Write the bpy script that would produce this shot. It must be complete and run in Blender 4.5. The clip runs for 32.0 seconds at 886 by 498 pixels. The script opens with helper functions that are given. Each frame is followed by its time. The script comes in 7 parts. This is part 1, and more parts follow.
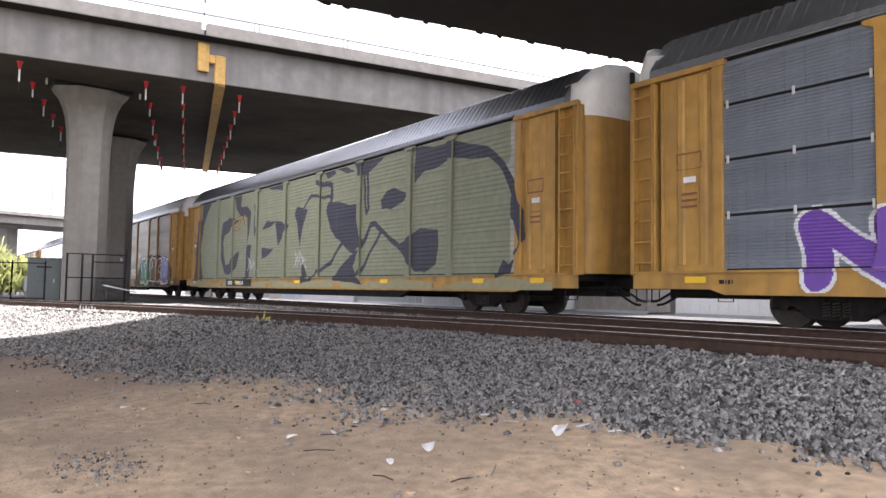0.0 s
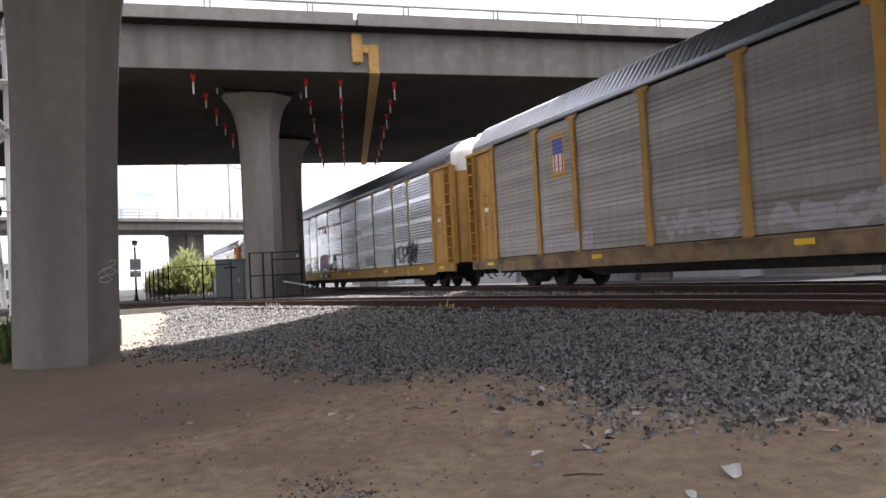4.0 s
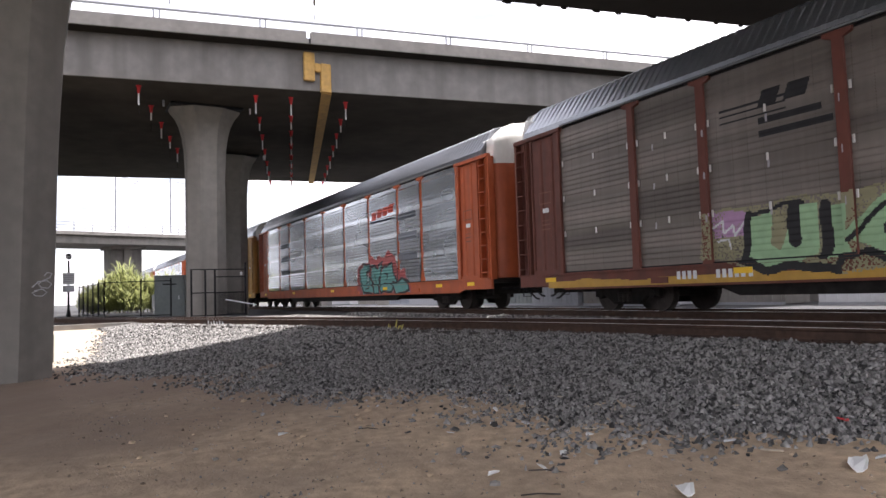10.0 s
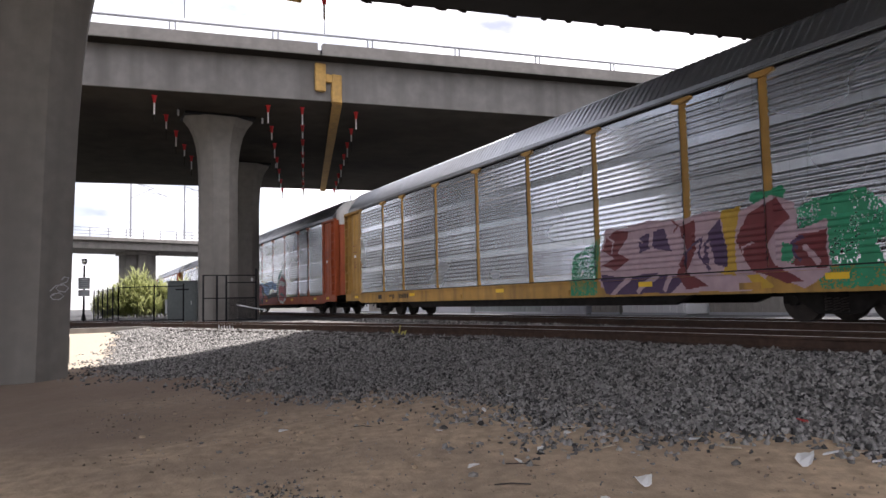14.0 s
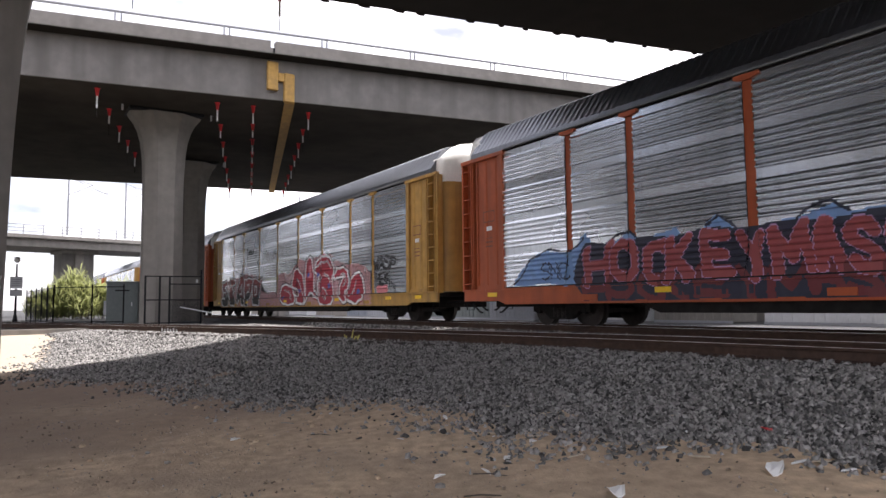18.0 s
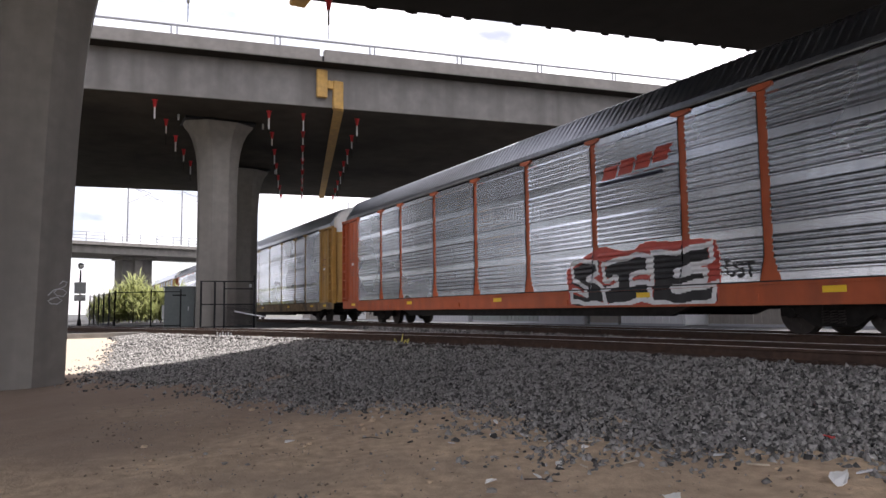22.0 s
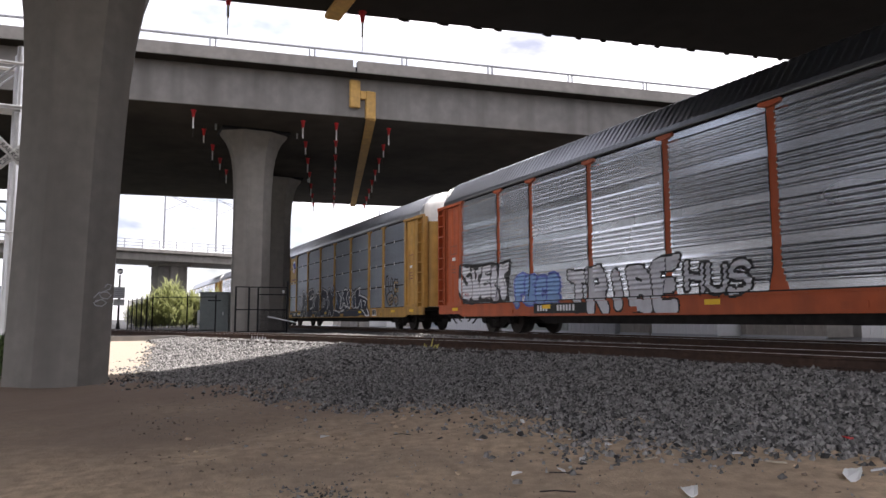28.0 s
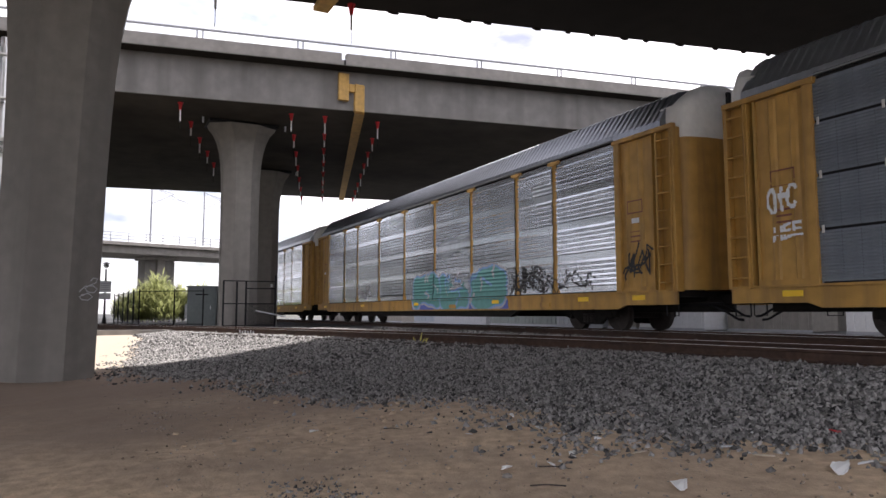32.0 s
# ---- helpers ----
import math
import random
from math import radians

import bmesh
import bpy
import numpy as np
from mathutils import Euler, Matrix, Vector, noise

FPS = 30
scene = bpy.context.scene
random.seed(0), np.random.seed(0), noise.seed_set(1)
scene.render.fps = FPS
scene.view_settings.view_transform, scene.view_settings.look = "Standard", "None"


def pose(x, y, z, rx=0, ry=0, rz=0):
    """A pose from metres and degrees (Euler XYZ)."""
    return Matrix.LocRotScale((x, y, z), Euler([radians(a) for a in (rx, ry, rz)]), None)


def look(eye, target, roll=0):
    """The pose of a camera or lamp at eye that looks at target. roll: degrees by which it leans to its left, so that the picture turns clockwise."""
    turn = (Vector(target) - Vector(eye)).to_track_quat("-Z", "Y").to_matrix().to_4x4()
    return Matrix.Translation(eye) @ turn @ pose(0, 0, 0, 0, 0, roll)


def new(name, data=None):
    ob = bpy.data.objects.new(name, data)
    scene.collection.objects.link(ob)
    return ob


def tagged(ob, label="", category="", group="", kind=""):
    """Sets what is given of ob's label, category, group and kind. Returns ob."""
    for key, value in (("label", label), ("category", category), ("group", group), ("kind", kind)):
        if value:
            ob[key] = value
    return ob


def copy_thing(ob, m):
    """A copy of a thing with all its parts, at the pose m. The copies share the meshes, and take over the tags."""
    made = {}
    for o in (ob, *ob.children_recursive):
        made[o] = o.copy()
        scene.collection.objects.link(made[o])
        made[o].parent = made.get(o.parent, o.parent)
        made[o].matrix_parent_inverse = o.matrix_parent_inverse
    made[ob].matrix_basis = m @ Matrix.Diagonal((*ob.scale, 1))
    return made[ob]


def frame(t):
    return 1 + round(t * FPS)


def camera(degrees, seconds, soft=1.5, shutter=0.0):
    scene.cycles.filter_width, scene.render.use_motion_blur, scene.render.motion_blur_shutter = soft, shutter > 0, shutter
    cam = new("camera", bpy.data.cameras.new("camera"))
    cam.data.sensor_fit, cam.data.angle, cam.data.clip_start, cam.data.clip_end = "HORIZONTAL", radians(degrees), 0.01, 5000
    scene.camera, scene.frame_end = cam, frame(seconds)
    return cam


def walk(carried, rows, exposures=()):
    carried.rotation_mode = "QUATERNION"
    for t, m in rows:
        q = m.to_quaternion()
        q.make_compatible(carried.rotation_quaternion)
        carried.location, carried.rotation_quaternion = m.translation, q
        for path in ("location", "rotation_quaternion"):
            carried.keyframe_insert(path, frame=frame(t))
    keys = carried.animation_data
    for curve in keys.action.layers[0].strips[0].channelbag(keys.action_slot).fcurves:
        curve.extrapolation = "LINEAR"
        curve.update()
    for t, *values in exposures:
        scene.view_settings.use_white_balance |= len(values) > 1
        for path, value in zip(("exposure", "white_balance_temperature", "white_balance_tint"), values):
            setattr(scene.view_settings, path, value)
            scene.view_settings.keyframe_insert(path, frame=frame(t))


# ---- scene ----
cam = camera(64.7, 32.0)
PATH = [
    (0, (1.409, -11.83, 0.585), (-0.191, -10.635, 0.704), 0.8),
    (0.5, (1.23, -11.817, 0.557), (-0.539, -10.885, 0.606), 1.6),
    (1, (1.053, -11.731, 0.542), (-0.795, -10.974, 0.655), -0.1),
    (1.5, (0.86, -11.705, 0.559), (-1.016, -11.016, 0.651), -0.2),
    (2, (0.622, -11.829, 0.552), (-1.237, -11.099, 0.671), -3.0),
    (2.5, (0.368, -11.874, 0.549), (-1.473, -11.096, 0.591), -2.0),
    (3, (0.124, -11.783, 0.594), (-1.7, -10.967, 0.677), -2.3),
    (3.5, (-0.017, -11.744, 0.604), (-1.837, -10.918, 0.669), -3.2),
    (5.5, (-0.393, -11.907, 0.65), (-2.215, -11.087, 0.742), -1.2),
    (6, (-0.382, -11.875, 0.613), (-2.174, -10.991, 0.706), -1.9),
    (6.5, (-0.391, -11.798, 0.606), (-2.153, -10.858, 0.717), -2.2),
    (7, (-0.269, -11.666, 0.588), (-1.994, -10.657, 0.661), -1.6),
    (7.5, (-0.178, -11.654, 0.592), (-1.924, -10.68, 0.655), -2.0),
    (8, (-0.183, -11.674, 0.591), (-1.941, -10.728, 0.718), -1.5),
    (8.5, (-0.215, -11.791, 0.617), (-1.971, -10.842, 0.749), -0.7),
    (9, (-0.236, -11.879, 0.599), (-1.995, -10.938, 0.739), -1.0),
    (9.5, (-0.226, -11.904, 0.598), (-1.969, -10.934, 0.74), -0.5),
    (10, (-0.189, -11.899, 0.59), (-1.937, -10.935, 0.716), -1.8),
    (10.5, (-0.059, -11.839, 0.585), (-1.821, -10.898, 0.695), -1.6),
    (11, (0.076, -11.814, 0.58), (-1.708, -10.92, 0.709), -1.0),
    (11.5, (0.15, -11.841, 0.561), (-1.648, -10.982, 0.722), -1.2),
    (12, (0.255, -11.915, 0.557), (-1.558, -11.083, 0.705), -2.3),
    (12.5, (0.387, -11.98, 0.558), (-1.397, -11.09, 0.72), -3.5),
    (13, (0.429, -12.019, 0.564), (-1.334, -11.089, 0.727), -1.3),
    (13.5, (0.404, -11.991, 0.57), (-1.362, -11.07, 0.746), -1.0),
    (14, (0.335, -11.922, 0.566), (-1.428, -10.989, 0.715), -1.3),
    (14.5, (0.293, -11.811, 0.569), (-1.475, -10.889, 0.72), -1.7),
    (15, (0.301, -11.757, 0.546), (-1.461, -10.824, 0.711), -2.4),
    (15.5, (0.256, -11.806, 0.552), (-1.495, -10.85, 0.688), -2.0),
    (17.5, (0.082, -11.964, 0.568), (-1.609, -10.908, 0.731), -0.6),
    (18, (0.072, -11.979, 0.564), (-1.616, -10.918, 0.725), -0.6),
    (18.5, (0.068, -11.973, 0.57), (-1.62, -10.911, 0.722), -1.0),
    (19, (0.07, -11.984, 0.569), (-1.615, -10.92, 0.741), -0.1),
    (19.5, (0.076, -11.999, 0.573), (-1.607, -10.935, 0.759), 0.1),
    (20, (0.073, -11.988, 0.577), (-1.618, -10.937, 0.759), -0.8),
    (20.5, (0.086, -11.972, 0.577), (-1.615, -10.935, 0.749), -0.8),
    (21, (0.076, -11.976, 0.583), (-1.629, -10.946, 0.768), -0.2),
    (21.5, (0.067, -12.001, 0.569), (-1.634, -10.965, 0.753), 0.3),
    (22, (0.081, -12.0, 0.571), (-1.675, -11.058, 0.744), -0.7),
    (22.5, (0.084, -12.017, 0.567), (-1.684, -11.106, 0.774), -1.1),
    (23, (0.096, -12.019, 0.566), (-1.696, -11.144, 0.728), -0.7),
    (23.5, (0.134, -12.003, 0.555), (-1.659, -11.132, 0.717), -1.1),
    (24, (0.257, -11.946, 0.523), (-1.531, -11.068, 0.706), -1.1),
    (24.5, (0.342, -11.904, 0.536), (-1.447, -11.033, 0.737), -0.7),
    (26.5, (0.32, -12.146, 0.512), (-1.453, -11.24, 0.702), 0.6),
    (27, (0.341, -12.176, 0.481), (-1.443, -11.29, 0.666), 0.3),
    (27.5, (0.348, -12.154, 0.502), (-1.446, -11.292, 0.7), 0.2),
    (28, (0.371, -12.152, 0.491), (-1.421, -11.287, 0.69), -0.1),
    (28.5, (0.387, -12.173, 0.49), (-1.394, -11.283, 0.682), 0.0),
    (29, (0.387, -12.183, 0.495), (-1.392, -11.291, 0.696), 0.1),
    (29.5, (0.371, -12.184, 0.505), (-1.411, -11.299, 0.707), 0.4),
    (30, (0.364, -12.18, 0.507), (-1.414, -11.286, 0.703), 0.3),
    (30.5, (0.359, -12.193, 0.495), (-1.421, -11.302, 0.683), 0.3),
    (31, (0.337, -12.158, 0.498), (-1.446, -11.267, 0.664), 0.2),
    (31.5, (0.341, -12.155, 0.51), (-1.443, -11.269, 0.684), -0.3),
    (32, (0.34, -12.154, 0.493), (-1.439, -11.259, 0.675), -0.1),
]
walk(cam, [(t, look(eye, target, roll)) for t, eye, target, roll in PATH], exposures=((0.0, 2.10, 6500, 15), (0.4, 1.80, 6500, 15), (1.0, 1.25, 6500, 15), (2.0, 1.08, 6500, 15), (3.0, 1.08, 6500, 15), (6.0, 1.15, 6500, 15), (8.0, 1.30, 6500, 15), (10.0, 1.30, 6500, 15), (11.0, 1.12, 6500, 15), (12.0, 0.98, 6500, 15), (13.0, 0.98, 6500, 15), (15.0, 1.03, 6500, 15), (18.0, 1.06, 6500, 15), (20.0, 1.06, 6500, 15), (22.0, 1.02, 6500, 15), (24.0, 0.90, 6500, 15), (27.0, 0.88, 6500, 15), (30.0, 0.93, 6500, 15), (32.0, 0.95, 6500, 15)))

# ---- world, sun, exposure ----
SUN_ELEV, SUN_AZ = 62.0, 200.0
world = bpy.data.worlds.new("world")
scene.world = world
world.use_nodes = True
wn, wl = world.node_tree.nodes, world.node_tree.links
wn.clear()
w_out, w_bg = wn.new("ShaderNodeOutputWorld"), wn.new("ShaderNodeBackground")
w_sky = wn.new("ShaderNodeTexSky")
w_sky.sky_type, w_sky.sun_disc = "NISHITA", False
w_sky.sun_elevation, w_sky.sun_rotation = radians(SUN_ELEV), radians(SUN_AZ)
w_sky.dust_density = 2.0
w_co, w_map = wn.new("ShaderNodeTexCoord"), wn.new("ShaderNodeMapping")
w_map.inputs["Scale"].default_value = (1.0, 1.0, 2.6)
w_noise, w_ramp, w_mix = wn.new("ShaderNodeTexNoise"), wn.new("ShaderNodeValToRGB"), wn.new("ShaderNodeMixRGB")
w_noise.inputs["Scale"].default_value, w_noise.inputs["Detail"].default_value = 3.2, 6.0
w_ramp.color_ramp.elements[0].position, w_ramp.color_ramp.elements[1].position = 0.34, 0.56
w_mix.inputs["Color2"].default_value = (13.3, 13.1, 13.7, 1)
wl.new(w_co.outputs["Generated"], w_map.inputs["Vector"])
wl.new(w_map.outputs["Vector"], w_noise.inputs["Vector"])
wl.new(w_noise.outputs["Fac"], w_ramp.inputs["Fac"])
wl.new(w_ramp.outputs["Color"], w_mix.inputs["Fac"])
# grey-violet cloud bases among the white ones
w_base, w_tone, w_two = wn.new("ShaderNodeTexNoise"), wn.new("ShaderNodeValToRGB"), wn.new("ShaderNodeMixRGB")
w_base.inputs["Scale"].default_value, w_base.inputs["Detail"].default_value = 5.5, 5.0
w_tone.color_ramp.elements[0].position, w_tone.color_ramp.elements[1].position = 0.48, 0.74
w_two.inputs["Color1"].default_value, w_two.inputs["Color2"].default_value = (15.2, 15.0, 15.6, 1), (4.6, 4.9, 6.0, 1)
wl.new(w_map.outputs["Vector"], w_base.inputs["Vector"])
wl.new(w_base.outputs["Fac"], w_tone.inputs["Fac"])
wl.new(w_tone.outputs["Color"], w_two.inputs["Fac"])
wl.new(w_two.outputs["Color"], w_mix.inputs["Color2"])
wl.new(w_sky.outputs["Color"], w_mix.inputs["Color1"])
wl.new(w_mix.outputs["Color"], w_bg.inputs["Color"])
wl.new(w_bg.outputs["Background"], w_out.inputs["Surface"])
w_bg.inputs["Strength"].default_value = 0.085
sun = new("sun", bpy.data.lights.new("sun", "SUN"))
sun.data.energy, sun.data.angle, sun.data.color = 5.0, radians(1.2), (1.0, 0.97, 0.93)
# the light travels along SUN_DIR
SUN_DIR = Vector((-0.02, -0.42, -0.9)).normalized()
sun.rotation_euler = SUN_DIR.to_track_quat("-Z", "Y").to_euler()



# ---- materials ----
def material(name, base, rough=0.8, metal=0.0, vary=0.12, grain=6.0, stain=0.7, bump=0.0, bump_scale=40.0, dark=(0.5, 0.46, 0.4), stain_amount=0.0, streak=False, island=0.0, emit=0.0, spec=0.5):
    m = bpy.data.materials.new(name)
    m.use_nodes = True
    n, l = m.node_tree.nodes, m.node_tree.links
    b = n["Principled BSDF"]
    b.inputs["Roughness"].default_value, b.inputs["Metallic"].default_value = rough, metal
    b.inputs["Specular IOR Level"].default_value = spec
    co = n.new("ShaderNodeTexCoord")
    fine = n.new("ShaderNodeTexNoise")
    fine.inputs["Scale"].default_value, fine.inputs["Detail"].default_value = grain, 8.0
    l.new(co.outputs["Object"], fine.inputs["Vector"])
    rng = n.new("ShaderNodeMapRange")
    rng.inputs["To Min"].default_value, rng.inputs["To Max"].default_value = 1 - vary, 1 + vary
    rng.inputs["From Min"].default_value, rng.inputs["From Max"].default_value = 0.3, 0.7
    l.new(fine.outputs["Fac"], rng.inputs["Value"])
    mul = n.new("ShaderNodeMixRGB")
    mul.blend_type, mul.inputs["Fac"].default_value = "MULTIPLY", 1.0
    mul.inputs["Color1"].default_value = (*base, 1)
    l.new(rng.outputs["Result"], mul.inputs["Color2"])
    col = mul.outputs["Color"]
    if stain_amount:
        big = n.new("ShaderNodeTexNoise")
        big.inputs["Scale"].default_value, big.inputs["Detail"].default_value = stain, 5.0
        if streak:
            mp = n.new("ShaderNodeMapping")
            mp.inputs["Scale"].default_value = (3.0, 3.0, 0.25)
            l.new(co.outputs["Object"], mp.inputs["Vector"])
            l.new(mp.outputs["Vector"], big.inputs["Vector"])
        else:
            l.new(co.outputs["Object"], big.inputs["Vector"])
        ramp = n.new("ShaderNodeValToRGB")
        ramp.color_ramp.elements[0].position, ramp.color_ramp.elements[1].position = 0.45, 0.72
        ramp.color_ramp.elements[1].color = (stain_amount,) * 3 + (1,)
        l.new(big.outputs["Fac"], ramp.inputs["Fac"])
        mix = n.new("ShaderNodeMixRGB")
        mix.inputs["Color2"].default_value = (*dark, 1)
        l.new(ramp.outputs["Color"], mix.inputs["Fac"])
        l.new(col, mix.inputs["Color1"])
        col = mix.outputs["Color"]
    if island:
        geo = n.new("ShaderNodeNewGeometry")
        ir = n.new("ShaderNodeMapRange")
        ir.inputs["To Min"].default_value, ir.inputs["To Max"].default_value = 1 - island, 1 + island
        l.new(geo.outputs["Random Per Island"], ir.inputs["Value"])
        im = n.new("ShaderNodeMixRGB")
        im.blend_type, im.inputs["Fac"].default_value = "MULTIPLY", 1.0
        l.new(col, im.inputs["Color1"])
        l.new(ir.outputs["Result"], im.inputs["Color2"])
        col = im.outputs["Color"]
    l.new(col, b.inputs["Base Color"])
    if bump:
        bn = n.new("ShaderNodeTexNoise")
        bn.inputs["Scale"].default_value, bn.inputs["Detail"].default_value = bump_scale, 6.0
        l.new(co.outputs["Object"], bn.inputs["Vector"])
        bp = n.new("ShaderNodeBump")
        bp.inputs["Strength"].default_value, bp.inputs["Distance"].default_value = bump, 0.02
        l.new(bn.outputs["Fac"], bp.inputs["Height"])
        l.new(bp.outputs["Normal"], b.inputs["Normal"])
    if emit:
        b.inputs["Emission Color"].default_value, b.inputs["Emission Strength"].default_value = (*base, 1), emit
    return m


M_FAR = material("far_ground", (0.06, 0.06, 0.05), 0.95, vary=0.2, grain=0.5)
def panel_material(name, base, rough, metal, band=0.30, dots=True):
    """Rolled steel sheet: tone bands along the ribs, streaks down them, columns of small holes; each panel differs."""
    m = bpy.data.materials.new(name)
    m.use_nodes = True
    n, l = m.node_tree.nodes, m.node_tree.links
    b = n["Principled BSDF"]
    b.inputs["Metallic"].default_value = metal
    co, info, add = n.new("ShaderNodeTexCoord"), n.new("ShaderNodeObjectInfo"), n.new("ShaderNodeVectorMath")
    off = n.new("ShaderNodeVectorMath")
    off.operation = "SCALE"
    off.inputs[0].default_value = (37.0, 11.0, 53.0)
    l.new(info.outputs["Random"], off.inputs["Scale"])
    l.new(co.outputs["Object"], add.inputs[0])
    l.new(off.outputs["Vector"], add.inputs[1])

    def noise_at(scale, detail, rescale):
        mp, nz = n.new("ShaderNodeMapping"), n.new("ShaderNodeTexNoise")
        mp.inputs["Scale"].default_value = rescale
        nz.inputs["Scale"].default_value, nz.inputs["Detail"].default_value = scale, detail
        l.new(add.outputs["Vector"], mp.inputs["Vector"])
        l.new(mp.outputs["Vector"], nz.inputs["Vector"])
        return nz.outputs["Fac"]

    def spread_to(sock, lo, hi, a=0.3, c=0.7):
        r = n.new("ShaderNodeMapRange")
        r.inputs["From Min"].default_value, r.inputs["From Max"].default_value = a, c
        r.inputs["To Min"].default_value, r.inputs["To Max"].default_value = lo, hi
        l.new(sock, r.inputs["Value"])
        return r.outputs["Result"]

    def times(p, q):
        t = n.new("ShaderNodeMath")
        t.operation = "MULTIPLY"
        l.new(p, t.inputs[0])
        l.new(q, t.inputs[1])
        return t.outputs["Value"]

    k = times(spread_to(noise_at(1.0, 2.0, (0.10, 0.10, 1.6)), 1 - band, 1 + band), spread_to(noise_at(1.0, 4.0, (6.0, 6.0, 0.35)), 0.92, 1.06))
    k = times(k, spread_to(noise_at(9.0, 6.0, (1.0, 1.0, 1.0)), 0.97, 1.03))
    k = times(k, spread_to(info.outputs["Random"], 0.86, 1.12, 0.0, 1.0))
    if dots:
        sep = n.new("ShaderNodeSeparateXYZ")
        l.new(co.outputs["Object"], sep.inputs["Vector"])

        def stripe(sock, period, share):
            d, fr, lt = n.new("ShaderNodeMath"), n.new("ShaderNodeMath"), n.new("ShaderNodeMath")
            d.operation, fr.operation, lt.operation = "DIVIDE", "FRACT", "LESS_THAN"
            d.inputs[1].default_value, lt.inputs[1].default_value = period, share
            l.new(sock, d.inputs[0])
            l.new(d.outputs["Value"], fr.inputs[0])
            l.new(fr.outputs["Value"], lt.inputs[0])
            return lt.outputs["Value"]

        hole = times(times(stripe(sep.outputs["X"], 0.36, 0.055), stripe(sep.outputs["Z"], 0.053, 0.45)), spread_to(noise_at(1.4, 2.0, (1.0, 1.0, 1.0)), 0.0, 1.0, 0.42, 0.55))
        k = times(k, spread_to(hole, 1.0, 0.62, 0.0, 1.0))
    tint = n.new("ShaderNodeMixRGB")
    tint.blend_type, tint.inputs["Fac"].default_value, tint.inputs["Color1"].default_value = "MULTIPLY", 1.0, (*base, 1)
    l.new(k, tint.inputs["Color2"])
    l.new(tint.outputs["Color"], b.inputs["Base Color"])
    l.new(spread_to(noise_at(0.8, 2.0, (0.3, 0.3, 0.6)), rough - 0.03, rough + 0.06), b.inputs["Roughness"])
    return m


M_DIRT = material("dirt", (0.505, 0.38, 0.255), 0.95, vary=0.28, grain=7.0, stain=0.55, stain_amount=0.85, dark=(0.315, 0.24, 0.175), bump=0.7, bump_scale=30.0)
# darker brown towards the column, blended in along x with noise
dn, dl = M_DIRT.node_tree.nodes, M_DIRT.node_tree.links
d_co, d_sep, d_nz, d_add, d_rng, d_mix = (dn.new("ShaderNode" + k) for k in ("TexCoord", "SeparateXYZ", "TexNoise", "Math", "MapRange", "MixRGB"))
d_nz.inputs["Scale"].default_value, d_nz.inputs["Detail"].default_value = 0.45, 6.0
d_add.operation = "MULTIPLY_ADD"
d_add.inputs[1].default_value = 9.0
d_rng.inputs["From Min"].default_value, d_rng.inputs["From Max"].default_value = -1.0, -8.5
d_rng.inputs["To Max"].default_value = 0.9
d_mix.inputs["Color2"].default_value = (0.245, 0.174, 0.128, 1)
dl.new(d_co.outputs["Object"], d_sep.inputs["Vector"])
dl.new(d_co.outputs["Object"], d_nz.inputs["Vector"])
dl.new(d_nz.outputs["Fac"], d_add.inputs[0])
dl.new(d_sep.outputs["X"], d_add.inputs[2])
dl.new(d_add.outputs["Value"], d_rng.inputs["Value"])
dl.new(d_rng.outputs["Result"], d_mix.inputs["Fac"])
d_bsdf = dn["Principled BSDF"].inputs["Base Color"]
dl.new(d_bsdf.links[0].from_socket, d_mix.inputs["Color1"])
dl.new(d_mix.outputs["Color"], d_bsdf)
# soil beyond the column: its washed-out sunlit tone is put into the colour
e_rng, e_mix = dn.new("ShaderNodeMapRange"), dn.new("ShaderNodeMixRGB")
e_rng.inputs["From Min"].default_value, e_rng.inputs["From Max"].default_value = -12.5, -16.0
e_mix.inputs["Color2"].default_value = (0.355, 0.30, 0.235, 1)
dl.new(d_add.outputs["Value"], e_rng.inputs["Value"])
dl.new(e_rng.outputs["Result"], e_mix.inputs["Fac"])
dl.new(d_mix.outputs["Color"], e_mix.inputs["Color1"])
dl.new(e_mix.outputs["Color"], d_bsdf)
# near-black bed: the shade between the loose stones is in its colour
M_BED_SHADE = material("ballast_gap_shade", (0.04, 0.04, 0.041), 0.95, vary=0.35, grain=28.0, bump=1.0, bump_scale=24.0)
M_STONE = material("ballast_stone", (0.178, 0.171, 0.162), 0.85, vary=0.25, grain=20.0, island=0.92)
M_CLOD = material("soil_clod", (0.24, 0.185, 0.135), 0.95, vary=0.25, grain=20.0, island=0.35)
M_ASPHALT = material("asphalt", (0.06, 0.06, 0.062), 0.9, vary=0.2, grain=30.0, bump=0.3)
M_CONCRETE = material("concrete", (0.235, 0.22, 0.20), 0.88, vary=0.10, grain=3.0, stain=0.45, stain_amount=0.55, dark=(0.15, 0.14, 0.125), streak=True, bump=0.12, bump_scale=18.0)
# undersides: far darker than the other concrete, their shade is in the colour
M_SOFFIT_SHADE = material("shaded_soffit_concrete", (0.027, 0.0235, 0.02), 0.9, vary=0.12, grain=1.2, stain=0.3, stain_amount=0.5, dark=(0.02, 0.018, 0.016), bump=0.1, spec=0.08)
M_SOFFIT_HALF_SHADE = material("stained_shaded_soffit", (0.068, 0.06, 0.05), 0.9, vary=0.15, grain=1.0, stain=0.22, stain_amount=0.8, dark=(0.03, 0.027, 0.024), bump=0.1, spec=0.08)
